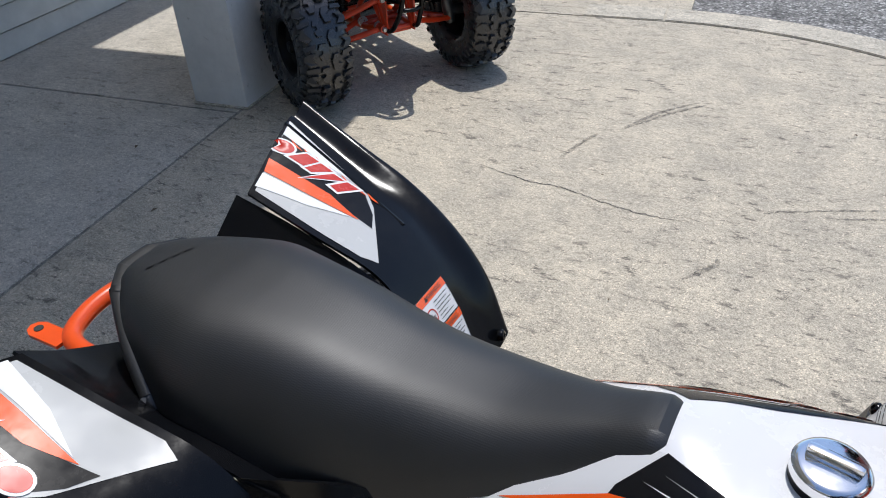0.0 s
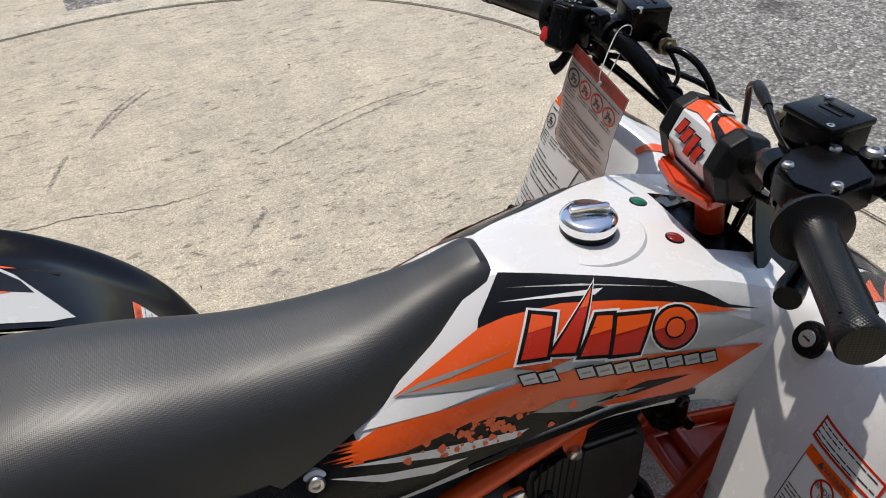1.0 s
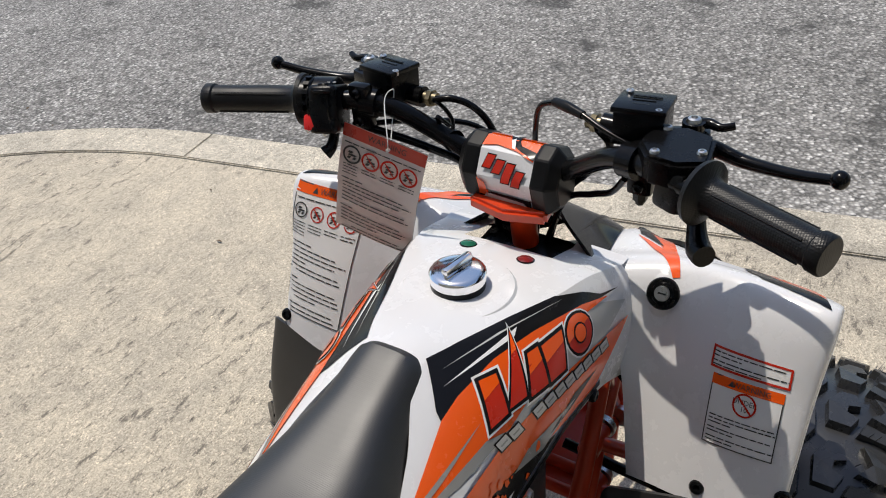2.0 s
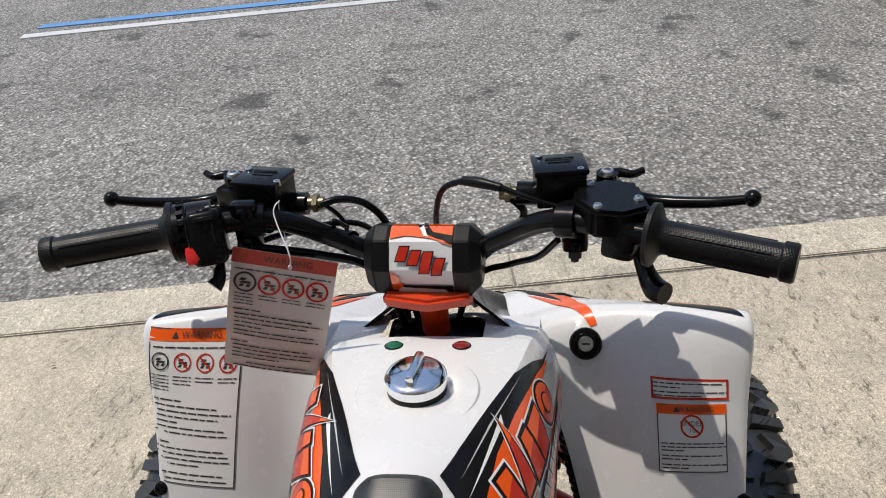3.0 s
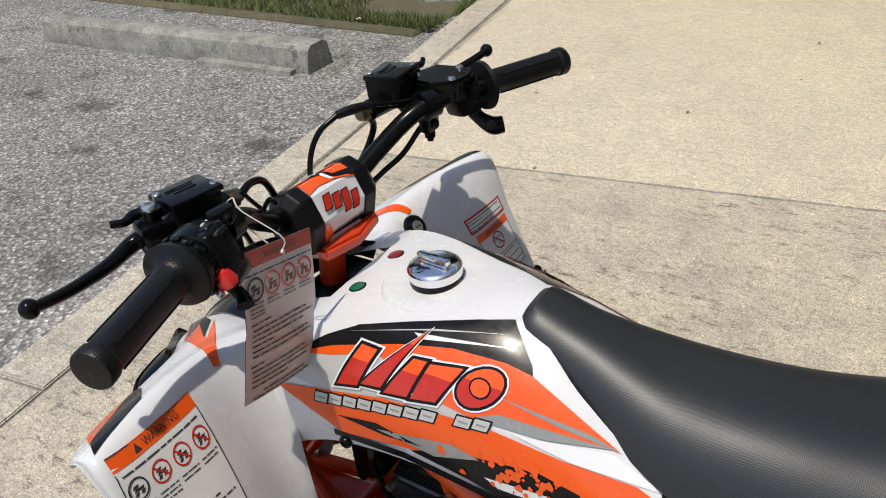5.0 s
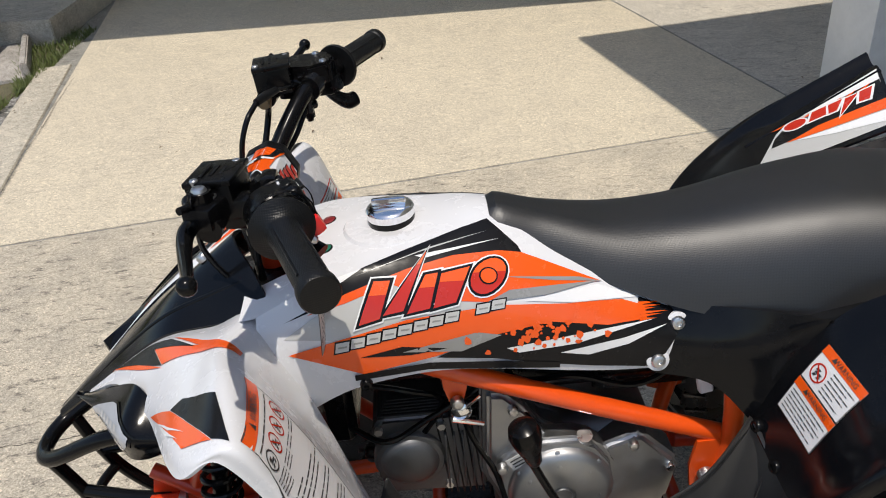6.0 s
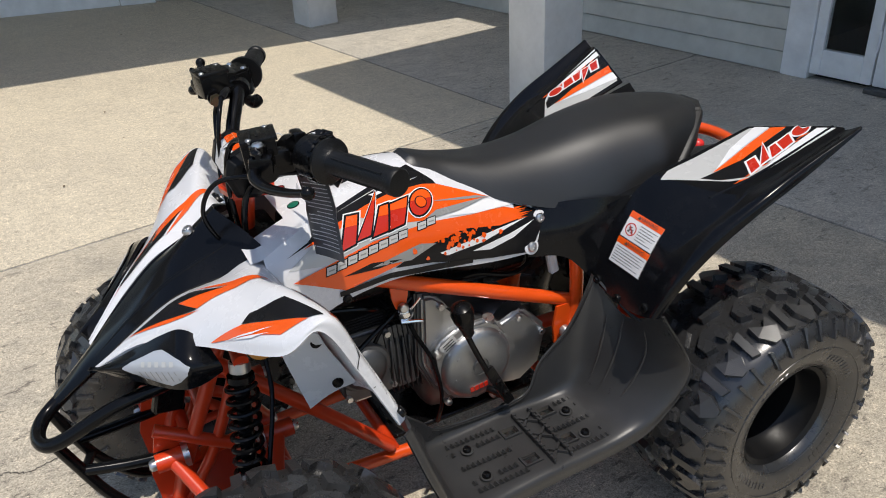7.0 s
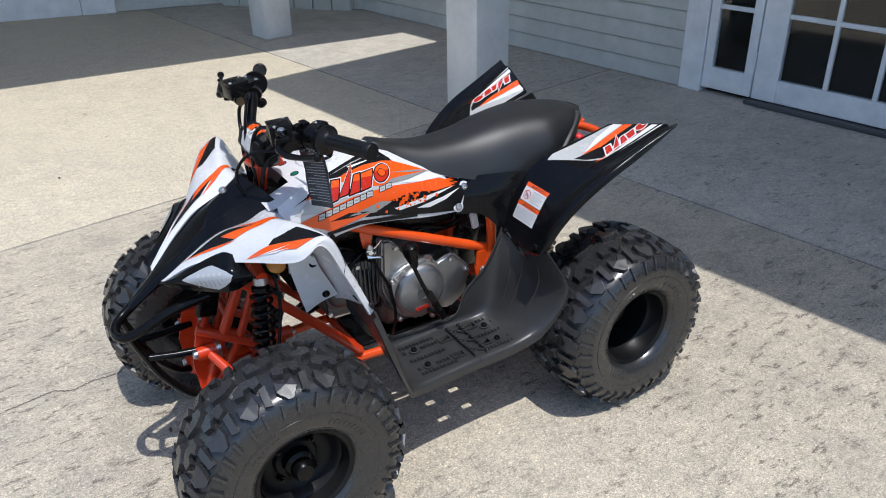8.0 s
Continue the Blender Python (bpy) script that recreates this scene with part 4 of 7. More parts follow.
h1 = between(HOOD_E, HOOD_C, 0.45, 0.004)
hood = part("nose_cowl", shell([HOOD_E, h1, HOOD_C, mirrored(h1), mirrored(HOOD_E)], 32, 29), M_GLOSS, quad, "glossy black nose cowl")
crease = between(HOOD_E, HOOD_C, 0.42, 0.012)
for s in (1, -1):
    part("ridge", tube_bm([(x, s * y, z - 0.010) for x, y, z in crease[:5]], [0.001, 0.0035, 0.004, 0.0035, 0.001], 10, 24), M_GLOSS, hood)
bolt((0.487, 0, 0.738), (0.55, 0, 0.83), 0.009, hood, M_ZINC)

F_IN = [(0.306, 0.176, 0.482), (0.352, 0.146, 0.602), (0.402, 0.100, 0.706), (0.471, 0.080, 0.684), (0.535, 0.072, 0.669), (0.60, 0.055, 0.624), (0.667, 0.031, 0.564)]
F_DIP = [(0.297, 0.205, 0.493), (0.360, 0.186, 0.618), (0.416, 0.178, 0.716), (0.468, 0.142, 0.706), (0.534, 0.100, 0.679), (0.598, 0.068, 0.631), (0.6675, 0.034, 0.568)]
F_MID = [(0.287, 0.262, 0.506), (0.346, 0.255, 0.646), (0.404, 0.252, 0.734), (0.462, 0.216, 0.712), (0.532, 0.130, 0.674), (0.597, 0.082, 0.634), (0.668, 0.037, 0.571)]
F_OUT = [(0.293, 0.342, 0.532), (0.342, 0.341, 0.648), (0.384, 0.345, 0.738), (0.446, 0.324, 0.716), (0.520, 0.192, 0.669), (0.588, 0.098, 0.634), (0.666, 0.042, 0.573)]
F_LIP = [(0.306, 0.353, 0.527), (0.356, 0.354, 0.640), (0.402, 0.357, 0.726), (0.453, 0.339, 0.696), (0.525, 0.204, 0.656), (0.594, 0.106, 0.629), (0.668, 0.045, 0.572)]
for s in (1, -1):
    bm = shell([F_IN, F_DIP, F_MID, F_OUT, F_LIP], 64, 36, 0.004, s)
    trees["front", s] = tree_of(bm)
    panels["front", s] = part("front_fender", bm, M_WHITE, quad, "white front mudguard with orange and black flashes")
    # inner flap behind the front wheel
    flap = shell([[(0.428, 0.205, 0.640), (0.418, 0.196, 0.590), (0.402, 0.186, 0.530), (0.386, 0.178, 0.470)], [(0.396, 0.208, 0.640), (0.384, 0.200, 0.596), (0.366, 0.194, 0.540), (0.350, 0.186, 0.492)], [(0.366, 0.214, 0.628), (0.352, 0.206, 0.590), (0.332, 0.200, 0.548), (0.312, 0.196, 0.505)]], 18, 10, 0.004, s)
    flap = part("inner_flap", flap, M_WHITE, panels["front", s], "white inner splash flap")
    for p in ((0.369, 0.206, 0.607), (0.341, 0.195, 0.514)):
        m = Vector((0.1, s, 0.05)).to_track_quat("Z", "Y").to_matrix().to_4x4()
        m.translation = (p[0], s * (p[1] + 0.003), p[2])
        part("hole_plug", lathe_bm([(0.009, -0.003), (0.009, 0.0015), (0.006, 0.001), (0.0, -0.001)], m, 18), M_BLACK, panels["front", s])
    bolt((0.288, s * 0.137, 0.618), (0, s, 0), 0.008, panels["side", s])

# headlights
frames = {}
KITE = [(-1.0, 0.0), (-0.72, 0.30), (-0.40, 0.58), (0.0, 0.92), (0.22, 0.98), (0.5, 0.74), (0.8, 0.42), (1.0, 0.06), (0.9, -0.36), (0.66, -0.72), (0.36, -0.94), (-0.05, -0.74), (-0.45, -0.46), (-0.8, -0.18)]
for s in (1, -1):
    up = [(0.664, 0.046, 0.574), (0.612, 0.096, 0.617), (0.567, 0.138, 0.654), (0.543, 0.162, 0.667), (0.520, 0.186, 0.656)]
    mid = [(0.678, 0.058, 0.582), (0.628, 0.114, 0.602), (0.578, 0.182, 0.630), (0.550, 0.212, 0.638), (0.508, 0.212, 0.624)]
    low = [(0.670, 0.048, 0.570), (0.618, 0.108, 0.570), (0.572, 0.188, 0.590), (0.542, 0.206, 0.596), (0.506, 0.198, 0.602)]
    bm = shell([up, mid, low], 24, 14, 0.006, s)
    trees["lamp", s] = tree_of(bm)
    lamp = part("headlight", bm, M_GLOSS, quad, "slanted headlight in a glossy black surround")
    a, b = Vector((0.626, s * 0.106, 0.597)), Vector((0.537, s * 0.205, 0.627))
    ex = (b - a).normalized()
    en = Vector((0.72, s * 0.50, 0.48)).normalized()
    a, b = a + en * 0.012, b + en * 0.012
    m = frame_of((a + b) / 2, ex, en.cross(ex))
    if m.to_3x3().col[2].dot(en) < 0:
        m = frame_of((a + b) / 2, ex, ex.cross(en))
    frames[s] = (m, (b - a).length / 2, lamp)

# rear mudguards, middle and tail panels
R_IN = [(-0.515, 0.180, 0.748), (-0.40, 0.170, 0.717), (-0.304, 0.162, 0.692), (-0.255, 0.156, 0.650), (-0.22, 0.15, 0.59), (-0.19, 0.15, 0.505)]
R_MID = [(-0.557, 0.325, 0.782), (-0.413, 0.301, 0.718), (-0.33, 0.28, 0.688), (-0.268, 0.255, 0.645), (-0.230, 0.245, 0.59), (-0.19, 0.228, 0.495)]
R_OUTER = [(-0.558, 0.374, 0.796), (-0.45, 0.364, 0.748), (-0.36, 0.358, 0.705), (-0.28, 0.345, 0.652), (-0.225, 0.333, 0.592), (-0.185, 0.318, 0.513)]
R_EDGE = [(-0.556, 0.379, 0.792), (-0.45, 0.372, 0.732), (-0.36, 0.367, 0.688), (-0.29, 0.354, 0.637), (-0.238, 0.341, 0.582), (-0.200, 0.322, 0.51)]
for s in (1, -1):
    bm = shell([R_IN, R_MID, between(R_MID, R_OUTER, 0.5, -0.006), R_OUTER, R_EDGE], 48, 26, 0.004, s)
    trees["rear", s] = tree_of(bm)
    panels["rear", s] = part("rear_fender", bm, M_GLOSS, quad, "glossy black rear mudguard with graphics")
    part("crease", tube_bm([(x, s * y, z - 0.001) for x, y, z in R_MID[:3]], 0.0035, 8, 16), M_GLOSS, panels["rear", s])
    mid = shell([[(-0.092, 0.092, 0.660), (-0.16, 0.116, 0.664), (-0.262, 0.158, 0.664)], [(-0.086, 0.112, 0.62), (-0.15, 0.135, 0.615), (-0.235, 0.156, 0.60)], [(-0.070, 0.112, 0.572), (-0.14, 0.132, 0.56), (-0.196, 0.150, 0.50)]], 14, 10, 0.004, s)
    part("middle_panel", mid, M_GLOSS, quad, "black panel under the seat")
    for p in ((-0.194, 0.166, 0.514), (-0.196, 0.220, 0.499), (-0.190, 0.298, 0.523)):
        bolt((p[0] + 0.004, s * p[1], p[2]), (0.9, s * 0.2, 0.2), 0.009, panels["rear", s])
    for p in ((-0.099, 0.104, 0.641), (-0.074, 0.117, 0.595)):
        m = Vector((0, s, 0.25)).to_track_quat("Z", "Y").to_matrix().to_4x4()
        m.translation = (p[0], s * p[1], p[2])
        tab = part("screw_tab", lathe_bm([(0.0145, -0.004), (0.0145, 0.002), (0.013, 0.003), (0.0, 0.003)], m, 24), M_WHITE, panels["side", s])
        bolt((p[0], s * (p[1] + 0.003), p[2] + 0.001), (0, s, 0.25), 0.0095, panels["side", s], M_ZINC, "screw")
tail_l = [(-0.22, 0.150, 0.650), (-0.33, 0.165, 0.690), (-0.43, 0.176, 0.716), (-0.535, 0.178, 0.742)]
tail_m = [(-0.22, 0.09, 0.640), (-0.33, 0.10, 0.655), (-0.43, 0.11, 0.672), (-0.535, 0.108, 0.690)]
tail_c = [(-0.22, 0.0, 0.640), (-0.33, 0.0, 0.648), (-0.43, 0.0, 0.655), (-0.50, 0.0, 0.658)]
part("tail_panel", shell([tail_l, tail_m, tail_c, mirrored(tail_m), mirrored(tail_l)], 20, 21), M_GLOSS, quad, "glossy black tail panel under the seat")

# grab loop with its flange
bm = bmesh.new()
tube(bm, [(-0.46, 0.070, 0.640), (-0.55, 0.088, 0.652), (-0.600, 0.080, 0.656), (-0.622, 0.045, 0.657), (-0.630, 0.0, 0.657), (-0.622, -0.045, 0.657), (-0.600, -0.080, 0.656), (-0.55, -0.088, 0.652), (-0.46, -0.070, 0.640)], 0.0125, 14, 44)
loop = part("grab_loop", bm, M_ORANGE, quad, "bright orange rear grab loop")
bm = bmesh.new()
prof = [(0.0, -0.014), (0.052, -0.014), (0.062, -0.009), (0.066, 0.0), (0.062, 0.009), (0.052, 0.014), (0.0, 0.014)]
prism(bm, [(-x, y) for x, y in prof], Matrix.Translation((-0.602, -0.088, 0.655)), 0.005)
part("flange", bm, M_ORANGE, loop)
# no hole is cut: a near-black disc paints in its shade
part("flange_hole", lathe_bm([(0.0, 0.0062), (0.006, 0.0062), (0.0065, -0.001), (0.0, -0.001)], Matrix.Translation((-0.652, -0.088, 0.655)), 16), M_DARK, loop)

# ---------------------------------------------------------------- frame, suspension and engine
def rail(name, points, r, material=None, n=0, label="", parent=None):
    return part(name, tube_bm(points, r, 14, n), material or M_ORANGE, parent or quad, label)


for s in (1, -1):
    rail("upper_rail", [(0.40, s * 0.085, 0.650), (0.26, s * 0.100, 0.628), (0.16, s * 0.104, 0.588), (-0.02, s * 0.102, 0.508), (-0.195, s * 0.092, 0.428)], 0.0135, n=24, label="bright orange sloping frame tube")
    rail("seat_post", [(-0.170, s * 0.105, 0.60), (-0.178, s * 0.112, 0.55), (-0.188, s * 0.105, 0.44), (-0.165, s * 0.105, 0.33), (-0.15, s * 0.10, 0.25)], 0.0135, n=16)
    rail("lower_rail", [(0.60, s * 0.055, 0.255), (0.48, s * 0.085, 0.243), (0.30, s * 0.105, 0.238), (0.0, s * 0.115, 0.235), (-0.15, s * 0.105, 0.245), (-0.26, s * 0.08, 0.26)], 0.0125, n=24)
    rail("down_tube", [(0.52, s * 0.078, 0.560), (0.44, s * 0.090, 0.480), (0.33, s * 0.105, 0.37), (0.23, s * 0.112, 0.262)], 0.0125, M_ORANGE_D, 14)
    rail("front_upright", [(0.475, s * 0.075, 0.60), (0.53, s * 0.070, 0.47), (0.585, s * 0.062, 0.34), (0.615, s * 0.058, 0.245)], 0.0125, M_ORANGE_D, 14)
    rail("brace_tube", [(0.615, s * 0.058, 0.435), (0.55, s * 0.072, 0.40), (0.46, s * 0.085, 0.345), (0.40, s * 0.090, 0.255)], 0.011, M_ORANGE_D, 12)
    rail("cross_strut", [(0.60, s * 0.058, 0.26), (0.53, s * 0.07, 0.37), (0.455, s * 0.082, 0.565)], 0.010, M_ORANGE_D, 12)
    # bracket plates on the upper rail and at the foot of the post
    bm = bmesh.new()
    prism(bm, [(-0.02, 0.03), (0.022, 0.03), (0.016, -0.03), (0.010, -0.052), (-0.008, -0.052), (-0.014, -0.03)], frame_of((0.180, s * 0.096, 0.592), (1, 0, 0), (0, 0, 1)), 0.005)
    part("engine_bracket", bm, M_ORANGE, quad)
    bm = bmesh.new()
    prism(bm, [(-0.030, 0.045), (0.026, 0.045), (0.034, 0.0), (0.030, -0.040), (0.0, -0.052), (-0.028, -0.040)], frame_of((-0.168, s * 0.108, 0.392), (1, 0, 0), (0, 0, 1)), 0.006)
    part("foot_bracket", bm, M_ORANGE, quad)
    bolt((-0.155, s * 0.118, 0.383), (0, s, 0), 0.012, quad, M_ZINC, "frame_bolt", 0.009, False)
    bolt((0.180, s * 0.104, 0.545), (0, s, 0), 0.009, quad, M_ZINC, "frame_bolt", 0.008, False)
    # A-arms, upright and hub
    for z0, z1, out, nm in ((0.262, 0.215, 0.285, "lower_arm"), (0.375, 0.300, 0.265, "upper_arm")):
        bm = bmesh.new()
        tube(bm, [(0.600, s * 0.075, z0 + 0.006), (0.560, s * 0.165, (z0 + z1) / 2), (0.520, s * out, z1)], 0.0115, 12, 12)
        tube(bm, [(0.425, s * 0.088, z0 - 0.004), (0.460, s * 0.175, (z0 + z1) / 2), (0.512, s * out, z1)], 0.0115, 12, 12)
        tube(bm, [(0.625, s * 0.075, z0 + 0.006), (0.575, s * 0.075, z0 + 0.006)], 0.016, 14)
        tube(bm, [(0.450, s * 0.088, z0 - 0.004), (0.400, s * 0.088, z0 - 0.004)], 0.016, 14)
        tube(bm, [(0.550, s * 0.185, (z0 + z1) / 2 - 0.01), (0.472, s * 0.20, (z0 + z1) / 2 - 0.012)], 0.009, 10)
        arm = part(nm, bm, M_ORANGE_D, quad, "red-orange suspension arm")
        for x, y, z in ((0.628, 0.075, z0 + 0.006), (0.397, 0.088, z0 - 0.004)):
            bolt((x, s * y, z), (1 if x > 0.5 else -1, 0, 0), 0.010, arm, M_ZINC, "pivot_bolt", 0.008, False)
        part("bush_washer", tube_bm([(0.582, s * 0.075, z0 + 0.006), (0.572, s * 0.075, z0 + 0.006)], 0.0205, 16), M_ZINC, arm)
        part("bush_washer", tube_bm([(0.452, s * 0.088, z0 - 0.004), (0.462, s * 0.088, z0 - 0.004)], 0.0205, 16), M_ZINC, arm)
    bm = bmesh.new()
    tube(bm, [(0.517, s * 0.285, 0.195), (0.515, s * 0.275, 0.255), (0.510, s * 0.265, 0.318)], [0.018, 0.026, 0.016], 14)
    tube(bm, [(0.515, s * 0.26, 0.245), (0.52, s * 0.345, 0.243)], 0.022, 16)
    part("steering_knuckle", bm, M_ALU_D, quad)
    part("tie_rod", tube_bm([(0.45, s * 0.03, 0.31), (0.455, s * 0.27, 0.275)], 0.0085, 10), M_STEEL_BLACK, quad)
    # shock absorber
    top, bot = Vector((0.474, s * 0.150, 0.580)), Vector((0.512, s * 0.205, 0.262))
    way = (bot - top).normalized()
    m = way.to_track_quat("Z", "Y").to_matrix().to_4x4()
    m.translation = top
    L = (bot - top).length
    shock = part("shock_absorber", lathe_bm([(0, -0.006), (0.009, -0.006), (0.014, 0.0), (0.014, 0.02), (0.021, 0.024), (0.021, 0.034), (0.012, 0.036), (0.012, L * 0.55), (0.016, L * 0.56), (0.016, L * 0.8), (0.023, L * 0.82), (0.023, L * 0.87), (0.012, L * 0.9), (0.012, L), (0, L)], m, 20), M_STEEL_BLACK, quad, "black coil spring shock absorber")
    bm = bmesh.new()
    turns = 11
    tube(bm, [m @ Vector((0.0225 * math.cos(a), 0.0225 * math.sin(a), 0.038 + (L * 0.82 - 0.04) * a / (turns * 2 * math.pi))) for a in np.linspace(0, turns * 2 * math.pi, turns * 18)], 0.0042, 8)
    part("coil_spring", bm, M_STEEL_BLACK, shock)
    part("collar", lathe_bm([(0.0165, 0.002), (0.0165, 0.018), (0.013, 0.020), (0.013, 0.0), (0.0165, 0.002)], m, 20), M_ZINC, shock)
    rail("shock_tower", [(0.470, s * 0.070, 0.600), (0.472, s * 0.12, 0.595), (0.474, s * 0.165, 0.585)], 0.012, M_ORANGE_D)
    part("side_reflector", lathe_bm([(0.0, 0.014), (0.012, 0.012), (0.019, 0.006), (0.021, 0.0), (0.0, -0.002)], Matrix.Translation((0.448, s * 0.195, 0.622)) @ pose(0, 0, 0, -90 * s, 0, 0) @ pose(0, 0, 0, 55 * s, 0, 0), 20), M_AMBER, quad, "amber round plug under the mudguard")
    # brake drum and hose
    part("brake_hose", tube_bm([(0.43, s * 0.06, 0.62), (0.43, s * 0.13, 0.50), (0.47, s * 0.20, 0.40), (0.50, s * 0.25, 0.30)], 0.004, 8, 18), M_STEEL_BLACK, quad)
def cross_tube(points, r):
    part("cross_tube", tube_bm(points, r, 12), M_ORANGE_D, quad, "red-orange frame cross member")


for z in (0.255, 0.36, 0.445):
    cross_tube([(0.60 - (z - 0.255) * 0.35, -0.06, z), (0.60 - (z - 0.255) * 0.35, 0.06, z)], 0.011)
for x in (0.41, 0.455):
    cross_tube([(x, -0.088, 0.25), (x, 0.088, 0.25)], 0.010)
for x in (0.22, -0.15):
    cross_tube([(x, -0.11, 0.24), (x, 0.11, 0.24)], 0.011)
cross_tube([(0.42, -0.085, 0.645), (0.42, 0.085, 0.645)], 0.012)
bm = bmesh.new()
prism(bm, [(0.42, -0.075), (0.60, -0.055), (0.60, 0.055), (0.42, 0.075)], Matrix.Translation((0, 0, 0.236)), 0.006)
part("skid_plate", bm, M_ORANGE_D, quad)
for y in (-0.06, 0.06):
    bm = bmesh.new()
    prism(bm, [(0.565, 0.42), (0.615, 0.43), (0.635, 0.35), (0.625, 0.24), (0.585, 0.24), (0.575, 0.33)], frame_of((0, y, 0), (1, 0, 0), (0, 0, 1)), 0.006)
    part("bumper_mount", bm, M_ORANGE_D, quad)
part("horn_box", box_bm((0.575, 0.055, 0.50), (0.05, 0.018, 0.075), pose(0, 0, 0, 0, -18, 12), 0.004), M_BLACK, quad)

# bumper
bumper = part("front_bumper", tube_bm([(0.575, 0.080, 0.530), (0.66, 0.072, 0.512), (0.745, 0.052, 0.468), (0.774, 0.022, 0.455), (0.774, -0.022, 0.455), (0.745, -0.052, 0.468), (0.66, -0.072, 0.512), (0.575, -0.080, 0.530)], 0.0115, 14, 48), M_STEEL_BLACK, quad, "black tubular front bumper")
for s in (1, -1):
    part("bumper_leg", tube_bm([(0.755, s * 0.046, 0.462), (0.735, s * 0.042, 0.405), (0.705, s * 0.046, 0.335), (0.655, s * 0.055, 0.270), (0.610, s * 0.060, 0.255)], 0.0095, 12, 20), M_STEEL_BLACK, bumper)
    part("bumper_strut", tube_bm([(0.728, s * 0.042, 0.392), (0.66, s * 0.055, 0.385), (0.600, s * 0.064, 0.383)], 0.0095, 12, 8), M_STEEL_BLACK, bumper)
part("bumper_bar", tube_bm([(0.716, 0.044, 0.358), (0.730, 0.0, 0.355), (0.716, -0.044, 0.358)], 0.008, 12, 12), M_STEEL_BLACK, bumper)

# engine
engine = part("engine", box_bm((0.02, 0.0, 0.36), (0.23, 0.15, 0.19), None, 0.035, 3), M_ALU_D, quad, "grey cast aluminium engine with finned cylinder")


def on_left(x, z, y):
    return Matrix.Translation((x, y, z)) @ AXIS_Y


def casting(name, outline, y, depth, bevel, material, label=""):
    """A cast cover: an outline in x and z, its outer face at y."""
    bm = bmesh.new()
    prism(bm, outline, frame_of((0, y - depth, 0), (1, 0, 0), (0, 0, 1)), -depth)
    bmesh.ops.bevel(bm, geom=bm.edges[:], offset=bevel, segments=3, affect="EDGES")
    return part(name, bm, material, engine, label)


UPPER = [(0.141, 0.548), (0.118, 0.545), (0.090, 0.514), (0.068, 0.466), (0.030, 0.448), (-0.020, 0.430), (-0.030, 0.380), (0.060, 0.300), (0.120, 0.340), (0.147, 0.405)]
casting("case_rim", [(0.055 + (x - 0.055) * 1.10, 0.43 + (z - 0.43) * 1.07) for x, z in UPPER], 0.088, 0.05, 0.004, M_ALU_D, "dark cast crankcase rim")
casting("side_casing", UPPER, 0.100, 0.03, 0.006, M_ALU, "silver engine side casing")
casting("sprocket_cover", [(-0.005, 0.436), (-0.056, 0.456), (-0.070, 0.454), (-0.124, 0.396), (-0.108, 0.317), (-0.060, 0.285), (0.0, 0.300)], 0.103, 0.06, 0.009, M_ALU, "silver sprocket cover")
casting("clutch_housing", [(0.138, 0.430), (0.120, 0.456), (0.082, 0.474), (0.020, 0.472), (-0.004, 0.458), (-0.026, 0.425), (-0.034, 0.375), (-0.028, 0.330), (0.0, 0.302), (0.050, 0.294), (0.100, 0.318), (0.130, 0.370)], 0.116, 0.04, 0.008, M_ALU, "silver clutch housing")
C_AT = (0.048, 0.386)
part("clutch_cover", lathe_bm([(0.074, -0.01), (0.073, 0.006), (0.068, 0.012), (0.060, 0.016), (0.030, 0.019), (0.018, 0.020), (0.017, 0.017), (0.014, 0.017), (0.013, 0.021), (0.0, 0.021)], on_left(*C_AT, 0.114), 56), M_ALU, engine, "bright round clutch cover")
for k in range(7):
    q = on_left(*C_AT, 0.122) @ Matrix.Rotation(k * 2 * math.pi / 7 + 0.3, 4, "Z") @ Matrix.Translation((0.060, 0, 0)) @ pose(0, 0, 0, 0, 24, 0)
    bm = bmesh.new()
    box(bm, (0, 0, 0), (1, 1, 1), q @ Matrix.Diagonal((0.024, 0.008, 0.012, 1)), 0.0025, 2)
    part("cover_rib", bm, M_ALU, engine)
for x, z in ((0.108, 0.522), (0.127, 0.432), (-0.008, 0.424), (-0.055, 0.440), (-0.108, 0.392), (0.012, 0.296), (0.110, 0.318)):
    bolt((x, 0.104 if x < 0.0 or z > 0.5 else 0.117, z), (0, 1, 0), 0.0075, engine, M_ZINC, "case_bolt", 0.007, False)
part("maker_plate", box_bm((0.103, 0.1185, 0.446), (0.034, 0.0015, 0.022), pose(0, 0, 0, 0, 31, 0), 0.0004), M_D_SILVER, engine, "small silver maker's plate")
for k in range(3):
    part("plate_line", box_bm((0.103 + 0.003 * (1 - k), 0.1196, 0.451 - 0.005 * k), (0.024, 0.0006, 0.0018), pose(0, 0, 0, 0, 31, 0)), M_INK, engine)
for k in range(4):
    part("cover_mark", box_bm((0.066 - 0.010 * k, 0.1325, 0.338 + 0.001 * k), (0.008, 0.0012, 0.010), pose(0, 0, 0, 0, 12, 0)), M_D_RED, engine)
part("filler_plug", tube_bm([(0.012, 0.10, 0.440), (0.014, 0.108, 0.470)], 0.011, 12), M_ZINC, engine)
for k in range(7):
    part("cylinder_fin", box_bm((0.148 + 0.0095 * k, 0.0, 0.418 + 0.001 * k), (0.003, 0.150, 0.150), pose(0, 0, 0, 0, 5, 0), 0.0012), M_FIN, engine)
part("cylinder", box_bm((0.180, 0.0, 0.420), (0.10, 0.124, 0.124), None, 0.012), M_FIN, engine, "finned dark grey cylinder")
bm = bmesh.new()
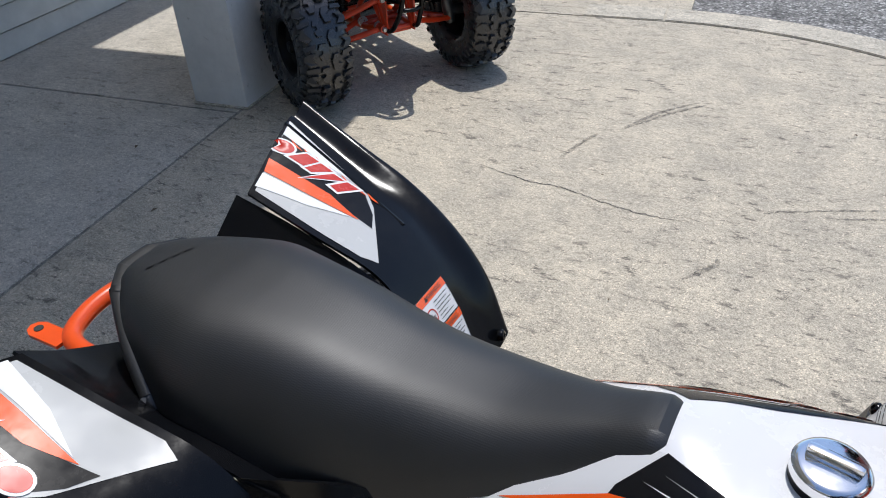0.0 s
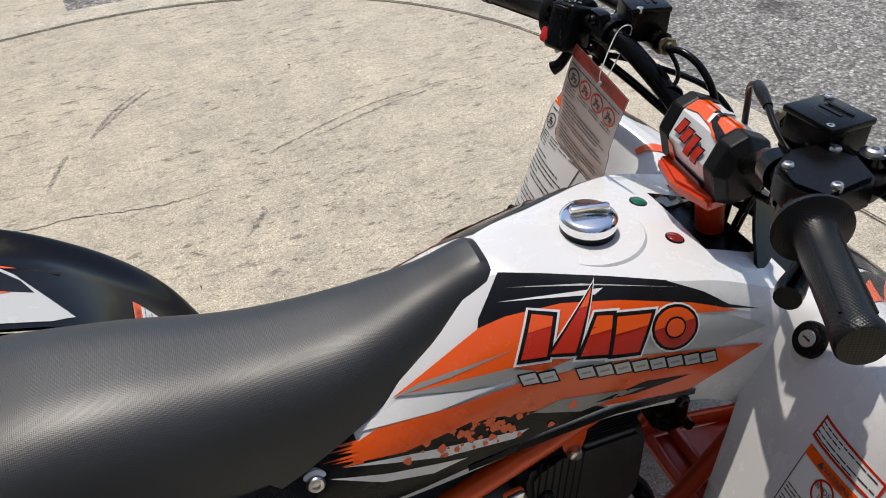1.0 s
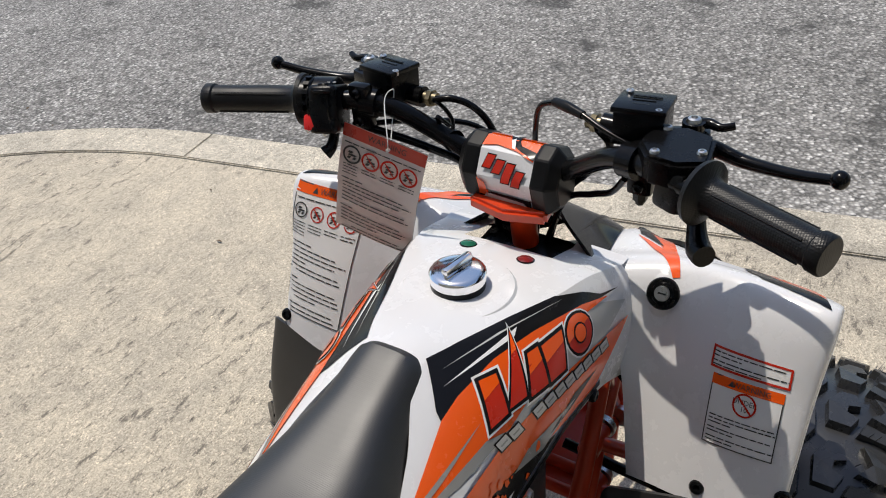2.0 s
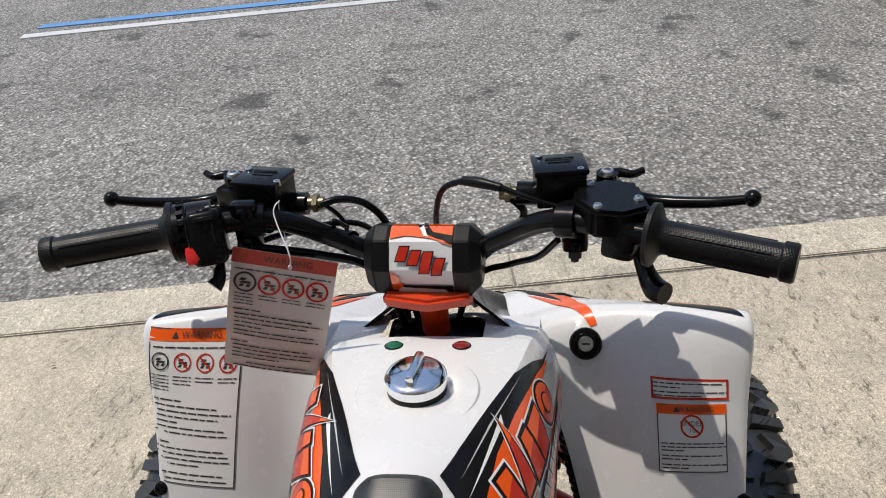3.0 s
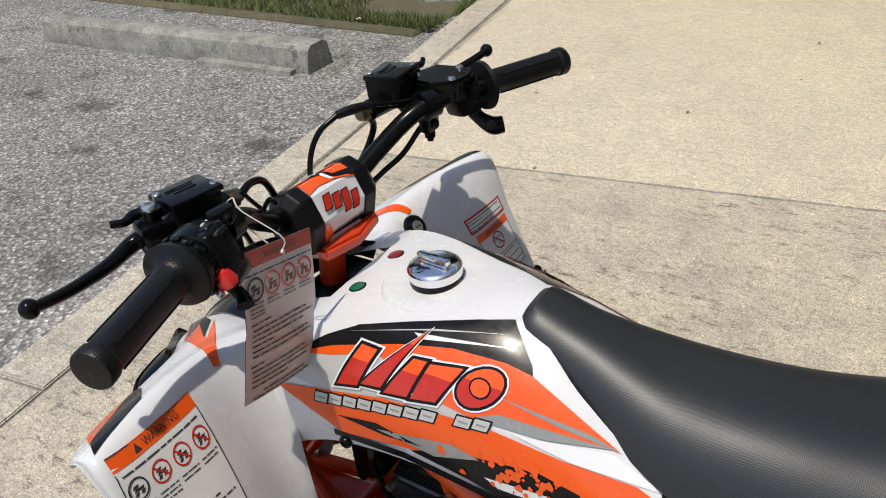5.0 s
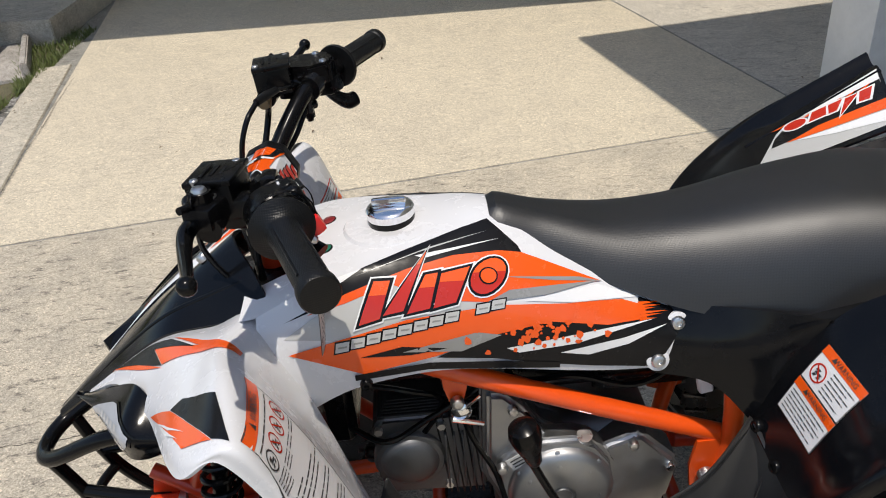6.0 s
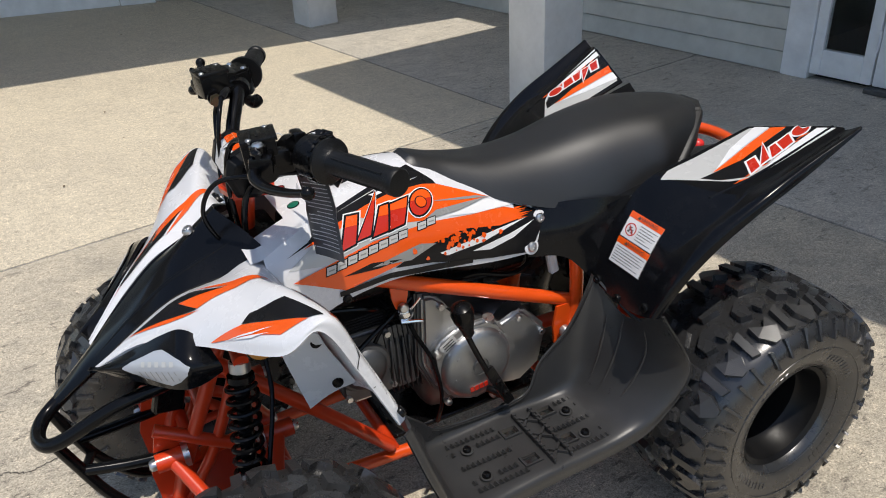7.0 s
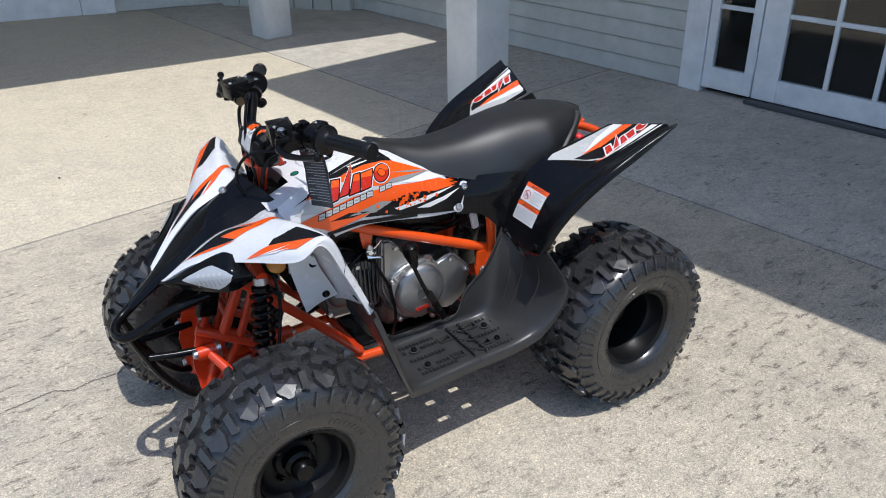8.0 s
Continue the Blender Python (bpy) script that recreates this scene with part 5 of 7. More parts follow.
prism(bm, [(0.142, 0.350), (0.286, 0.356), (0.298, 0.380), (0.300, 0.480), (0.286, 0.500), (0.196, 0.500), (0.186, 0.488), (0.150, 0.486), (0.138, 0.470)], frame_of((0, 0.074, 0), (1, 0, 0), (0, 0, 1)), 0.148)
bmesh.ops.bevel(bm, geom=bm.edges[:], offset=0.007, segments=3, affect="EDGES")
part("cylinder_head", bm, M_ALU_D, engine, "grey cast cylinder head")
part("head_cover", lathe_bm([(0.050, -0.01), (0.050, 0.006), (0.047, 0.011), (0.041, 0.012), (0.038, 0.016), (0.030, 0.021), (0.0, 0.023)], on_left(0.252, 0.428, 0.072), 40), M_ALU_D, engine, "round cast cover on the cylinder head")
for k in range(5):
    part("head_web", box_bm((0.152 + 0.012 * k, 0.078, 0.418), (0.003, 0.010, 0.100), None, 0.001), M_ALU_D, engine)
for x, z in ((0.204, 0.484), (0.200, 0.372), (0.290, 0.484), (0.288, 0.372)):
    part("head_nut", lathe_bm([(0.006, 0), (0.006, 0.008), (0, 0.008)], on_left(x, z, 0.074), 6), M_ZINC, engine)
for k in range(6):
    part("top_fin", box_bm((0.215, 0.0, 0.502 + 0.0055 * k), (0.150 - 0.006 * k, 0.140, 0.0022), pose(0, 0, 0, 0, 0, 0), 0.0008), M_FIN, engine)
part("exhaust_flange", box_bm((0.235, 0.030, 0.345), (0.07, 0.05, 0.012), None, 0.003), M_ZINC, engine)
part("intake_pipe", tube_bm([(0.24, 0.0, 0.455), (0.22, -0.01, 0.50), (0.15, -0.01, 0.525), (0.05, 0.0, 0.53)], [0.018, 0.02, 0.024, 0.026], 16, 14), M_BLACK, engine)
part("carburettor", box_bm((0.06, 0.0, 0.535), (0.065, 0.07, 0.085), None, 0.012, 2), M_ALU_D, quad, "grey carburettor above the engine")
# black blocks added under the seat so that no daylight shows through
part("air_box", box_bm((-0.075, 0.0, 0.565), (0.15, 0.13, 0.125), None, 0.02, 2), M_BLACK, quad, "black block added under the seat to darken the inside")
part("battery_tray", box_bm((-0.25, 0.0, 0.56), (0.15, 0.17, 0.13), None, 0.015, 2), M_BLACK, quad)
part("belly_plate", box_bm((0.04, 0.0, 0.246), (0.34, 0.16, 0.012), None, 0.004), M_BLACK, quad)
part("radiator_shroud", box_bm((0.345, 0.0, 0.52), (0.05, 0.13, 0.14), None, 0.012), M_BLACK, quad)
part("wiring_plug", box_bm((-0.158, 0.066, 0.512), (0.020, 0.014, 0.046), pose(0, 0, 0, 0, 12, 0), 0.003), M_PAPER, quad, "white wiring plug")
part("wiring_plug_head", box_bm((-0.153, 0.066, 0.545), (0.026, 0.016, 0.018), pose(0, 0, 0, 0, 12, 0), 0.003), M_PAPER, quad)
for k, pts in enumerate(([(0.178, 0.098, 0.54), (0.165, 0.110, 0.49), (0.135, 0.115, 0.42), (0.120, 0.112, 0.33), (0.13, 0.105, 0.27)], [(0.12, 0.06, 0.60), (0.10, 0.085, 0.56), (0.02, 0.08, 0.55), (-0.06, 0.085, 0.53), (-0.14, 0.07, 0.56)], [(0.30, 0.07, 0.56), (0.24, 0.08, 0.55), (0.20, 0.07, 0.52), (0.235, 0.075, 0.46)], [(0.33, 0.06, 0.48), (0.28, 0.085, 0.47), (0.22, 0.08, 0.50), (0.10, 0.07, 0.57)])):
    part("cable", tube_bm(pts, 0.0042, 8, 24), M_STEEL_BLACK, quad)
bm = bmesh.new()
lathe(bm, [(0.014, 0), (0.014, 0.006), (0.008, 0.010), (0.0, 0.011)], on_left(0.176, 0.530, 0.100), 18)
tube(bm, [(0.188, 0.108, 0.520), (0.160, 0.112, 0.516), (0.148, 0.112, 0.512)], 0.0035, 8)
tube(bm, [(0.168, 0.108, 0.54), (0.158, 0.112, 0.552), (0.150, 0.112, 0.56)], 0.002, 6)
part("cable_clamp", bm, M_CHROME, quad, "bright metal cable clamp")
# gear lever
lever = part("gear_lever", tube_bm([(0.103, 0.172, 0.520), (0.080, 0.172, 0.460), (0.052, 0.170, 0.395)], 0.0055, 10, 10), M_STEEL_BLACK, quad, "black gear lever with a rounded knob")
m = (Vector((0.103, 0.174, 0.552)) - Vector((0.085, 0.172, 0.475))).to_track_quat("Z", "Y").to_matrix().to_4x4()
m.translation = (0.090, 0.172, 0.492)
part("knob", lathe_bm([(0.006, 0.0), (0.010, 0.006), (0.013, 0.022), (0.019, 0.042), (0.021, 0.056), (0.018, 0.068), (0.009, 0.074), (0.0, 0.075)], m, 24), M_BLACK, lever)
part("lever_arm", box_bm((0.030, 0.170, 0.360), (0.020, 0.012, 0.105), pose(0, 0, 0, 0, 26, 0), 0.005, 2), M_BLACK, lever)
for d in (0.0, 0.03):
    bolt((0.036 - d * 0.5, 0.177, 0.375 - d), (0, 1, 0), 0.006, lever, M_STEEL_BLACK)
part("lever_link", tube_bm([(0.015, 0.168, 0.325), (0.03, 0.13, 0.325)], 0.007, 10), M_STEEL_BLACK, lever)
# exhaust header and brake pedal on the other side
part("exhaust_header", tube_bm([(0.275, -0.02, 0.355), (0.32, -0.05, 0.32), (0.28, -0.115, 0.30), (0.12, -0.135, 0.30), (-0.05, -0.14, 0.34), (-0.2, -0.14, 0.42)], 0.014, 14, 30), M_STEEL_BLACK, quad)
part("kick_lever", box_bm((0.115, -0.125, 0.47), (0.026, 0.014, 0.15), pose(0, 0, 0, 0, -14, 0), 0.006, 2), M_CHROME, quad, "bright metal lever beside the engine")
bolt((0.133, -0.134, 0.525), (0, -1, 0), 0.009, quad, M_STEEL_BLACK, "lever_bolt")
part("right_casing", lathe_bm([(0.085, -0.02), (0.085, 0.022), (0.07, 0.034), (0.03, 0.038), (0, 0.038)], Matrix.Translation((0.02, -0.070, 0.365)) @ pose(0, 0, 0, 90, 0, 0), 40), M_ALU, engine)
# rear axle, swing arm, shock, chain
part("rear_axle", tube_bm([(-0.462, -0.27, 0.237), (-0.462, 0.27, 0.237)], 0.017, 16), M_STEEL_BLACK, quad)
bm = bmesh.new()
for y in (-0.06, 0.06):
    tube(bm, [(-0.17, y, 0.28), (-0.30, y, 0.27), (-0.455, y * 0.8, 0.237)], 0.016, 12, 10)
tube(bm, [(-0.462, -0.08, 0.237), (-0.462, 0.08, 0.237)], 0.036, 20)
part("swing_arm", bm, M_ORANGE_D, quad)
part("sprocket", lathe_bm([(0.0, 0.0), (0.085, 0.0), (0.088, 0.002), (0.085, 0.004), (0.0, 0.004)], on_left(-0.462, 0.237, 0.105), 36), M_ZINC, quad)
part("brake_disc", lathe_bm([(0.0, 0.0), (0.08, 0.0), (0.08, 0.004), (0.0, 0.004)], on_left(-0.462, 0.237, -0.115), 36), M_ZINC, quad)
part("rear_shock", tube_bm([(-0.22, 0.0, 0.55), (-0.36, 0.0, 0.30)], 0.024, 16), M_STEEL_BLACK, quad)
part("tail_lamp", box_bm((-0.545, 0.0, 0.655), (0.025, 0.09, 0.03), None, 0.006), M_RED, quad)

# two black blocks added to stop light leaking in above the engine
part("air_box", box_bm((0.05, 0.0, 0.575), (0.30, 0.150, 0.105), None, 0.022, 3), M_BLACK, quad, "black block added under the tank to keep light out")
part("fuel_tank", box_bm((0.255, 0.0, 0.635), (0.16, 0.170, 0.150), None, 0.03, 3), M_BLACK, quad, "black block added under the tank cover to keep light out")

# footrests
RECESS = ((0.123, 0.208), (0.125, 0.280), (-0.092, 0.212), (-0.086, 0.280))
for s in (1, -1):
    f_in = [(0.278, 0.185, 0.490), (0.238, 0.190, 0.39), (0.198, 0.178, 0.305), (0.170, 0.170, 0.277), (0.03, 0.165, 0.275), (-0.10, 0.166, 0.278), (-0.145, 0.168, 0.325), (-0.168, 0.168, 0.42), (-0.189, 0.166, 0.510)]
    f_out = [(0.296, 0.366, 0.536), (0.262, 0.376, 0.425), (0.218, 0.350, 0.305), (0.178, 0.330, 0.273), (0.03, 0.320, 0.271), (-0.13, 0.318, 0.275), (-0.205, 0.330, 0.315), (-0.246, 0.345, 0.405), (-0.204, 0.318, 0.510)]
    f_mid = between(f_in, f_out, 0.5, -0.001)
    f_mid[-1] = (-0.212, 0.224, 0.454)
    f_mid[-2] = (-0.205, 0.245, 0.392)
    f_rim = [(x + (0.012 if z > 0.35 and x > 0 else -0.012 if z > 0.35 else 0), y + 0.010, z - (0.028 if z < 0.35 else 0.012)) for x, y, z in f_out]
    f_wall = [(0.276, 0.160, 0.478), (0.240, 0.172, 0.400), (0.192, 0.168, 0.345), (0.150, 0.157, 0.303), (0.03, 0.154, 0.291), (-0.042, 0.154, 0.304), (-0.074, 0.154, 0.366), (-0.136, 0.155, 0.424), (-0.185, 0.158, 0.518)]
    f_wall2 = [(x - 0.004, y - 0.007, z - 0.045) for x, y, z in f_wall]
    bm = shell([f_wall2, f_wall, f_in, f_mid, f_out, f_rim], 130, 60, 0.005, s)
    slots = ((0.030, 0.206), (0.036, 0.284), (-0.058, 0.192), (-0.050, 0.274))
    bm_tree = bm.copy()
    gone = []
    for f in bm.faces:
        c = f.calc_center_median()
        if c.z < 0.29 and any(abs(c.x - x) < 0.016 and abs(abs(c.y) - y) < 0.011 for x, y in slots):
            gone.append(f)
    bmesh.ops.delete(bm, geom=gone, context="FACES")
    foot = part("footrest", bm, M_FOOT, quad, "black moulded plastic footrest with grip teeth")
    teeth = bmesh.new()
    for y in (0.184, 0.206, 0.245, 0.284, 0.304):
        for x in [*np.arange(0.056, 0.160, 0.0105), *np.arange(-0.118, -0.036, 0.0105)]:
            if any(abs(x - p) < 0.022 and abs(y - q) < 0.016 for p, q in (*slots, *RECESS)):
                continue
            prism(teeth, [(-0.004, 0.0), (0.004, 0.0), (0.0015, 0.0045)], frame_of((x, s * y - 0.004, 0.2745), (1, 0, 0), (0, 0, 1)), -0.008)
    tagged(part("grip_teeth", teeth, M_FOOT, foot, smooth=False), kind="stuff")
    ribs = bmesh.new()
    for x in (-0.032, 0.004):
        box(ribs, (x, s * 0.243, 0.277), (0.005, 0.145, 0.010), None, 0.0015)
        for y in np.arange(0.178, 0.312, 0.012):
            box(ribs, (x, s * y, 0.2825), (0.007, 0.005, 0.005))
    for k in range(3):
        for d in (1, -1):
            box(ribs, (-0.014, s * (0.195 + 0.048 * k), 0.2755), (0.046, 0.004, 0.006), pose(0, 0, 0, 0, 0, 42 * d))
    part("cross_ribs", ribs, M_FOOT, foot, smooth=False)
    for x, y in RECESS:
        # the recess is a near-black disc, its shade put into the colour
        part("recess", lathe_bm([(0.0125, 0.001), (0.0115, 0.0022), (0.010, 0.001), (0.0, 0.001)], Matrix.Translation((x, s * y, 0.2745)), 20), M_DARK, foot)
        bolt((x, s * y, 0.2775), (0, 0, 1), 0.008, foot, M_STEEL_BLACK)
    wall_tree = tree_of(bm_tree)
    bm_tree.free()
    for t in (0.18, 0.34, 0.62):
        line = curve(np.array(between(f_in, f_out, t, 0.0)[5:9]), 16)
        pts = [wall_tree.find_nearest(Vector((p[0], s * p[1], p[2])))[0] for p in line[4:13]]
        part("heel_rib", tube_bm([tuple(p) for p in pts], [0.0005, 0.0026, 0.0028, 0.0005], 8, 24), M_FOOT, foot)
    for x, y in slots:
        rim = bmesh.new()
        for dx, dy, lx, ly in ((0.0165, 0, 0.004, 0.026), (-0.0165, 0, 0.004, 0.026), (0, 0.0115, 0.029, 0.004), (0, -0.0115, 0.029, 0.004)):
            box(rim, (x + dx, s * y + dy, 0.2725), (lx, ly, 0.009))
        part("slot_rim", rim, M_FOOT, foot, smooth=False)
    for p in ((0.313, 0.349, 0.546), (0.307, 0.262, 0.520)):
        bolt((p[0] - 0.012, s * p[1], p[2] + 0.002), (-0.85, 0, 0.5), 0.009, foot)
    bm = shell([[(-0.188, 0.165, 0.520), (-0.196, 0.205, 0.497), (-0.203, 0.245, 0.480), (-0.215, 0.275, 0.470)], [(-0.196, 0.166, 0.512), (-0.206, 0.205, 0.485), (-0.213, 0.245, 0.466), (-0.222, 0.275, 0.462)]], 14, 5, 0.004, s)
    part("heel_edge", bm, M_FOOT, foot)
    rail("foot_peg", [(-0.014, s * 0.11, 0.245), (-0.014, s * 0.31, 0.250)], 0.011, M_STEEL_BLACK)

# ---------------------------------------------------------------- handlebars
before_bars = set(bpy.data.objects)
BAR = [(0.393, 0.0, 0.845), (0.392, 0.055, 0.846), (0.380, 0.095, 0.870), (0.358, 0.140, 0.902), (0.342, 0.180, 0.912), (0.316, 0.250, 0.911), (0.272, 0.368, 0.912)]
bars = part("handlebar", tube_bm([(x, -y, z) for x, y, z in BAR[:0:-1]] + BAR, 0.0112, 14, 80), M_STEEL_BLACK, quad, "black tubular handlebar")
for s in (1, -1):
    a, b = Vector((0.320, s * 0.248, 0.911)), Vector((0.270, s * 0.370, 0.912))
    m = (b - a).to_track_quat("Z", "Y").to_matrix().to_4x4()
    m.translation = a
    L = (b - a).length
    grip = part("grip", lathe_bm([(0.012, -0.002), (0.030, -0.002), (0.031, 0.003), (0.026, 0.006), (0.019, 0.009), (0.0162, 0.014), (0.0158, L * 0.3), (0.0158, L - 0.014), (0.0178, L - 0.012), (0.018, L - 0.002), (0.0165, L), (0.0, L + 0.001)], m, 32), M_GRIP, quad, "black knurled rubber grip")
    for k in range(4):
        a0 = math.pi / 4 + k * math.pi / 2
        rib = [m @ Vector((0.0162 * math.cos(a0), 0.0162 * math.sin(a0), z)) for z in (0.020, L * 0.5, L - 0.020)]
        part("grip_rib", tube_bm(rib, 0.0012, 6), M_GRIP, grip)
    # lever, perch and fluid reservoir
    c = Vector((0.392, s * (0.170 if s > 0 else 0.158), 0.917 if s > 0 else 0.929))
    res = part("brake_reservoir", box_bm(c, (0.046, 0.052, 0.036), pose(0, 0, 0, 0, 4, -8 * s), 0.003, 2), M_BLACK, quad, "black brake fluid reservoir")
    part("reservoir_lid", box_bm(c + Vector((0, 0, 0.0195)), (0.049, 0.056, 0.006), pose(0, 0, 0, 0, 4, -8 * s), 0.0018, 2), M_BLACK, res)
    for d in ((0.016, 0.022), (-0.016, -0.022)):
        bolt(c + Vector((d[0], d[1], 0.0222)), (0, 0, 1), 0.0042, res, M_ZINC, "lid_screw", 0.002)
    bm = bmesh.new()
    for k in range(3):
        box(bm, c + Vector((0.010 - 0.009 * k, 0.0, 0.0228)), (0.003, 0.030 - 0.006 * k, 0.0008), pose(0, 0, 0, 0, 4, -8 * s))
    part("lid_lettering", bm, M_TEXT, res)
    bm = bmesh.new()
    tube(bm, [c + Vector((0.002, s * 0.055, -0.016)), c + Vector((0.004, -s * 0.045, -0.014))], 0.0125, 16)
    box(bm, c + Vector((-0.022, s * 0.012, -0.020)), (0.040, 0.024, 0.026), None, 0.006, 2)
    tube(bm, [(0.350, s * 0.158, 0.909), (0.345, s * 0.176, 0.911)], 0.0175, 18)
    part("lever_perch", bm, M_STEEL_BLACK, res)
    bm = bmesh.new()
    tube(bm, [c + Vector((0.004, -s * 0.046, -0.014)), c + Vector((0.005, -s * 0.064, -0.014))], 0.0075, 10)
    tube(bm, [c + Vector((0.005, -s * 0.052, -0.014)), c + Vector((0.005, -s * 0.058, -0.014))], 0.0105, 6)
    part("banjo_bolt", bm, M_BRASS, res)
    bm = bmesh.new()
    box(bm, (0.396, s * 0.202, 0.913), (0.032, 0.050, 0.024), pose(0, 0, 0, 0, 0, -18 * s), 0.006, 2)
    box(bm, (0.374, s * 0.186, 0.908), (0.034, 0.026, 0.022), None, 0.006, 2)
    tube(bm, [(0.400, s * 0.208, 0.894), (0.400, s * 0.208, 0.936)], 0.0115, 16)
    part("pivot_block", bm, M_STEEL_BLACK, res)
    lever = part("brake_lever", tube_bm([(0.400, s * 0.208, 0.912), (0.414, s * 0.228, 0.903), (0.408, s * 0.262, 0.899), (0.392, s * 0.310, 0.906), (0.378, s * 0.350, 0.917)], [0.009, 0.0085, 0.007, 0.0058, 0.005], 12, 28), M_STEEL_BLACK, quad, "black ball-end brake lever")
    bm = bmesh.new()
    bmesh.ops.create_uvsphere(bm, u_segments=16, v_segments=12, radius=0.0088, matrix=Matrix.Translation((0.378, s * 0.352, 0.918)))
    part("ball_end", bm, M_STEEL_BLACK, lever)
    bolt((0.400, s * 0.208, 0.934), (0, 0, 1), 0.008, lever, M_ZINC, "pivot_bolt", 0.006)
    part("parking_catch", tube_bm([(0.399, s * 0.204, 0.930), (0.408, s * 0.220, 0.932), (0.404, s * 0.234, 0.932), (0.409, s * 0.246, 0.934)], [0.0065, 0.0055, 0.0042, 0.0038], 10, 14), M_STEEL_BLACK, lever)
    part("return_spring", tube_bm([(0.394 + 0.006 * math.cos(a), s * 0.200 + 0.006 * math.sin(a), 0.908 + 0.020 * a / 38) for a in np.linspace(0, 38, 110)], 0.0011, 5), M_ZINC, lever)
# left switch housing
switch = part("switch_housing", lathe_bm([(0.0, -0.024), (0.022, -0.024), (0.0285, -0.020), (0.0295, 0.0), (0.0295, 0.010), (0.027, 0.013), (0.030, 0.015), (0.030, 0.022), (0.022, 0.026), (0.0, 0.026)], frame_of((0.327, 0.226, 0.909), (0, 0, 1), Vector((-0.39, 0.92, 0)).cross(Vector((0, 0, 1)))), 28), M_BLACK, quad, "black handlebar switch housing with a red button")
part("switch_block", box_bm((0.322, 0.212, 0.905), (0.052, 0.036, 0.056), pose(0, 0, 0, 0, 22, 23), 0.008, 3), M_BLACK, switch)
part("red_button", box_bm((0.2965, 0.216, 0.898), (0.016, 0.022, 0.019), pose(0, 0, 0, 0, 25, 23), 0.005, 2), M_RED, switch, "bright red stop button")
part("slide_switch", box_bm((0.318, 0.209, 0.9365), (0.012, 0.014, 0.005), pose(0, 0, 0, 0, 22, 23), 0.0015), M_BLACK, switch)
bm = bmesh.new()
for k in range(4):
    box(bm, (0.326 - 0.006 * k, 0.2045 + 0.001 * k, 0.9375 - 0.001 * k), (0.0025, 0.010, 0.0012), pose(0, 0, 0, 0, 22, 23))
part("switch_marks", bm, M_PAPER, switch)
bm = bmesh.new()
for k in range(16):
    a = 2 * math.pi * k / 16
    q = frame_of((0.3225, 0.2375, 0.909), (0, 0, 1), Vector((-0.39, 0.92, 0)).cross(Vector((0, 0, 1)))) @ Matrix.Rotation(a, 4, "Z") @ Matrix.Translation((0.0295, 0, 0))
    box(bm, (0, 0, 0), (1, 1, 1), q @ Matrix.Diagonal((0.004, 0.005, 0.007, 1)))
part("knurled_ring", bm, M_BLACK, switch, smooth=False)
for k, (x, y) in enumerate(((0.3205, 0.2305), (0.3265, 0.2045))):
    part("housing_seam", lathe_bm([(0.0300, -0.0012), (0.0312, 0.0), (0.0300, 0.0012)], frame_of((x, y, 0.909), (0, 0, 1), Vector((-0.39, 0.92, 0)).cross(Vector((0, 0, 1)))), 28), M_STEEL_BLACK, switch)
part("rocker_switch", box_bm((0.3085, 0.2275, 0.9265), (0.010, 0.018, 0.010), pose(0, 0, 0, 0, 42, 23), 0.002, 2), M_TEXT, switch)
part("switch_plate", box_bm((0.3130, 0.2070, 0.9300), (0.022, 0.020, 0.004), pose(0, 0, 0, 0, 30, 23), 0.001), M_TEXT, switch)
for x, y, z in ((0.296, 0.228, 0.886), (0.300, 0.204, 0.884)):
    bolt((x, y, z), (-0.9, 0.1, -0.3), 0.004, switch, M_ZINC, "housing_screw", 0.003)
part("choke_lever", tube_bm([(0.318, 0.205, 0.880), (0.304, 0.202, 0.866), (0.296, 0.206, 0.860)], [0.006, 0.007, 0.009], 12, 8), M_BLACK, switch)
# right throttle housing
bm = bmesh.new()
prism(bm, [(-0.034, -0.030), (0.018, -0.038), (0.036, -0.012), (0.034, 0.024), (0.006, 0.036), (-0.024, 0.026), (-0.038, 0.0)], frame_of((0.352, -0.208, 0.905), (1, 0.35, 0), (-0.35, 1, 0)), 0.030)
bmesh.ops.bevel(bm, geom=bm.edges[:], offset=0.004, segments=2, affect="EDGES")
throttle = part("throttle_housing", bm, M_BLACK, quad, "black thumb throttle housing")
part("throttle_block", box_bm((0.335, -0.222, 0.902), (0.040, 0.034, 0.042), pose(0, 0, 0, 0, 10, -23), 0.008, 2), M_BLACK, throttle)
for p in ((0.378, -0.190, 0.935), (0.330, -0.196, 0.935), (0.345, -0.236, 0.935)):
    bolt(p, (0, 0, 1), 0.005, throttle, M_ZINC, "lid_screw", 0.003)
for name, pts, r in (("choke_cable", [(0.330, 0.195, 0.880), (0.385, 0.150, 0.872), (0.445, 0.085, 0.850), (0.468, 0.050, 0.79), (0.440, 0.035, 0.725), (0.400, 0.025, 0.70)], 0.0036), ("wire_loom", [(0.335, 0.190, 0.885), (0.372, 0.110, 0.852), (0.400, 0.060, 0.815), (0.41, 0.035, 0.74), (0.40, 0.03, 0.68)], 0.005)):
    part(name, tube_bm(pts, r, 10, 36), M_STEEL_BLACK, quad)
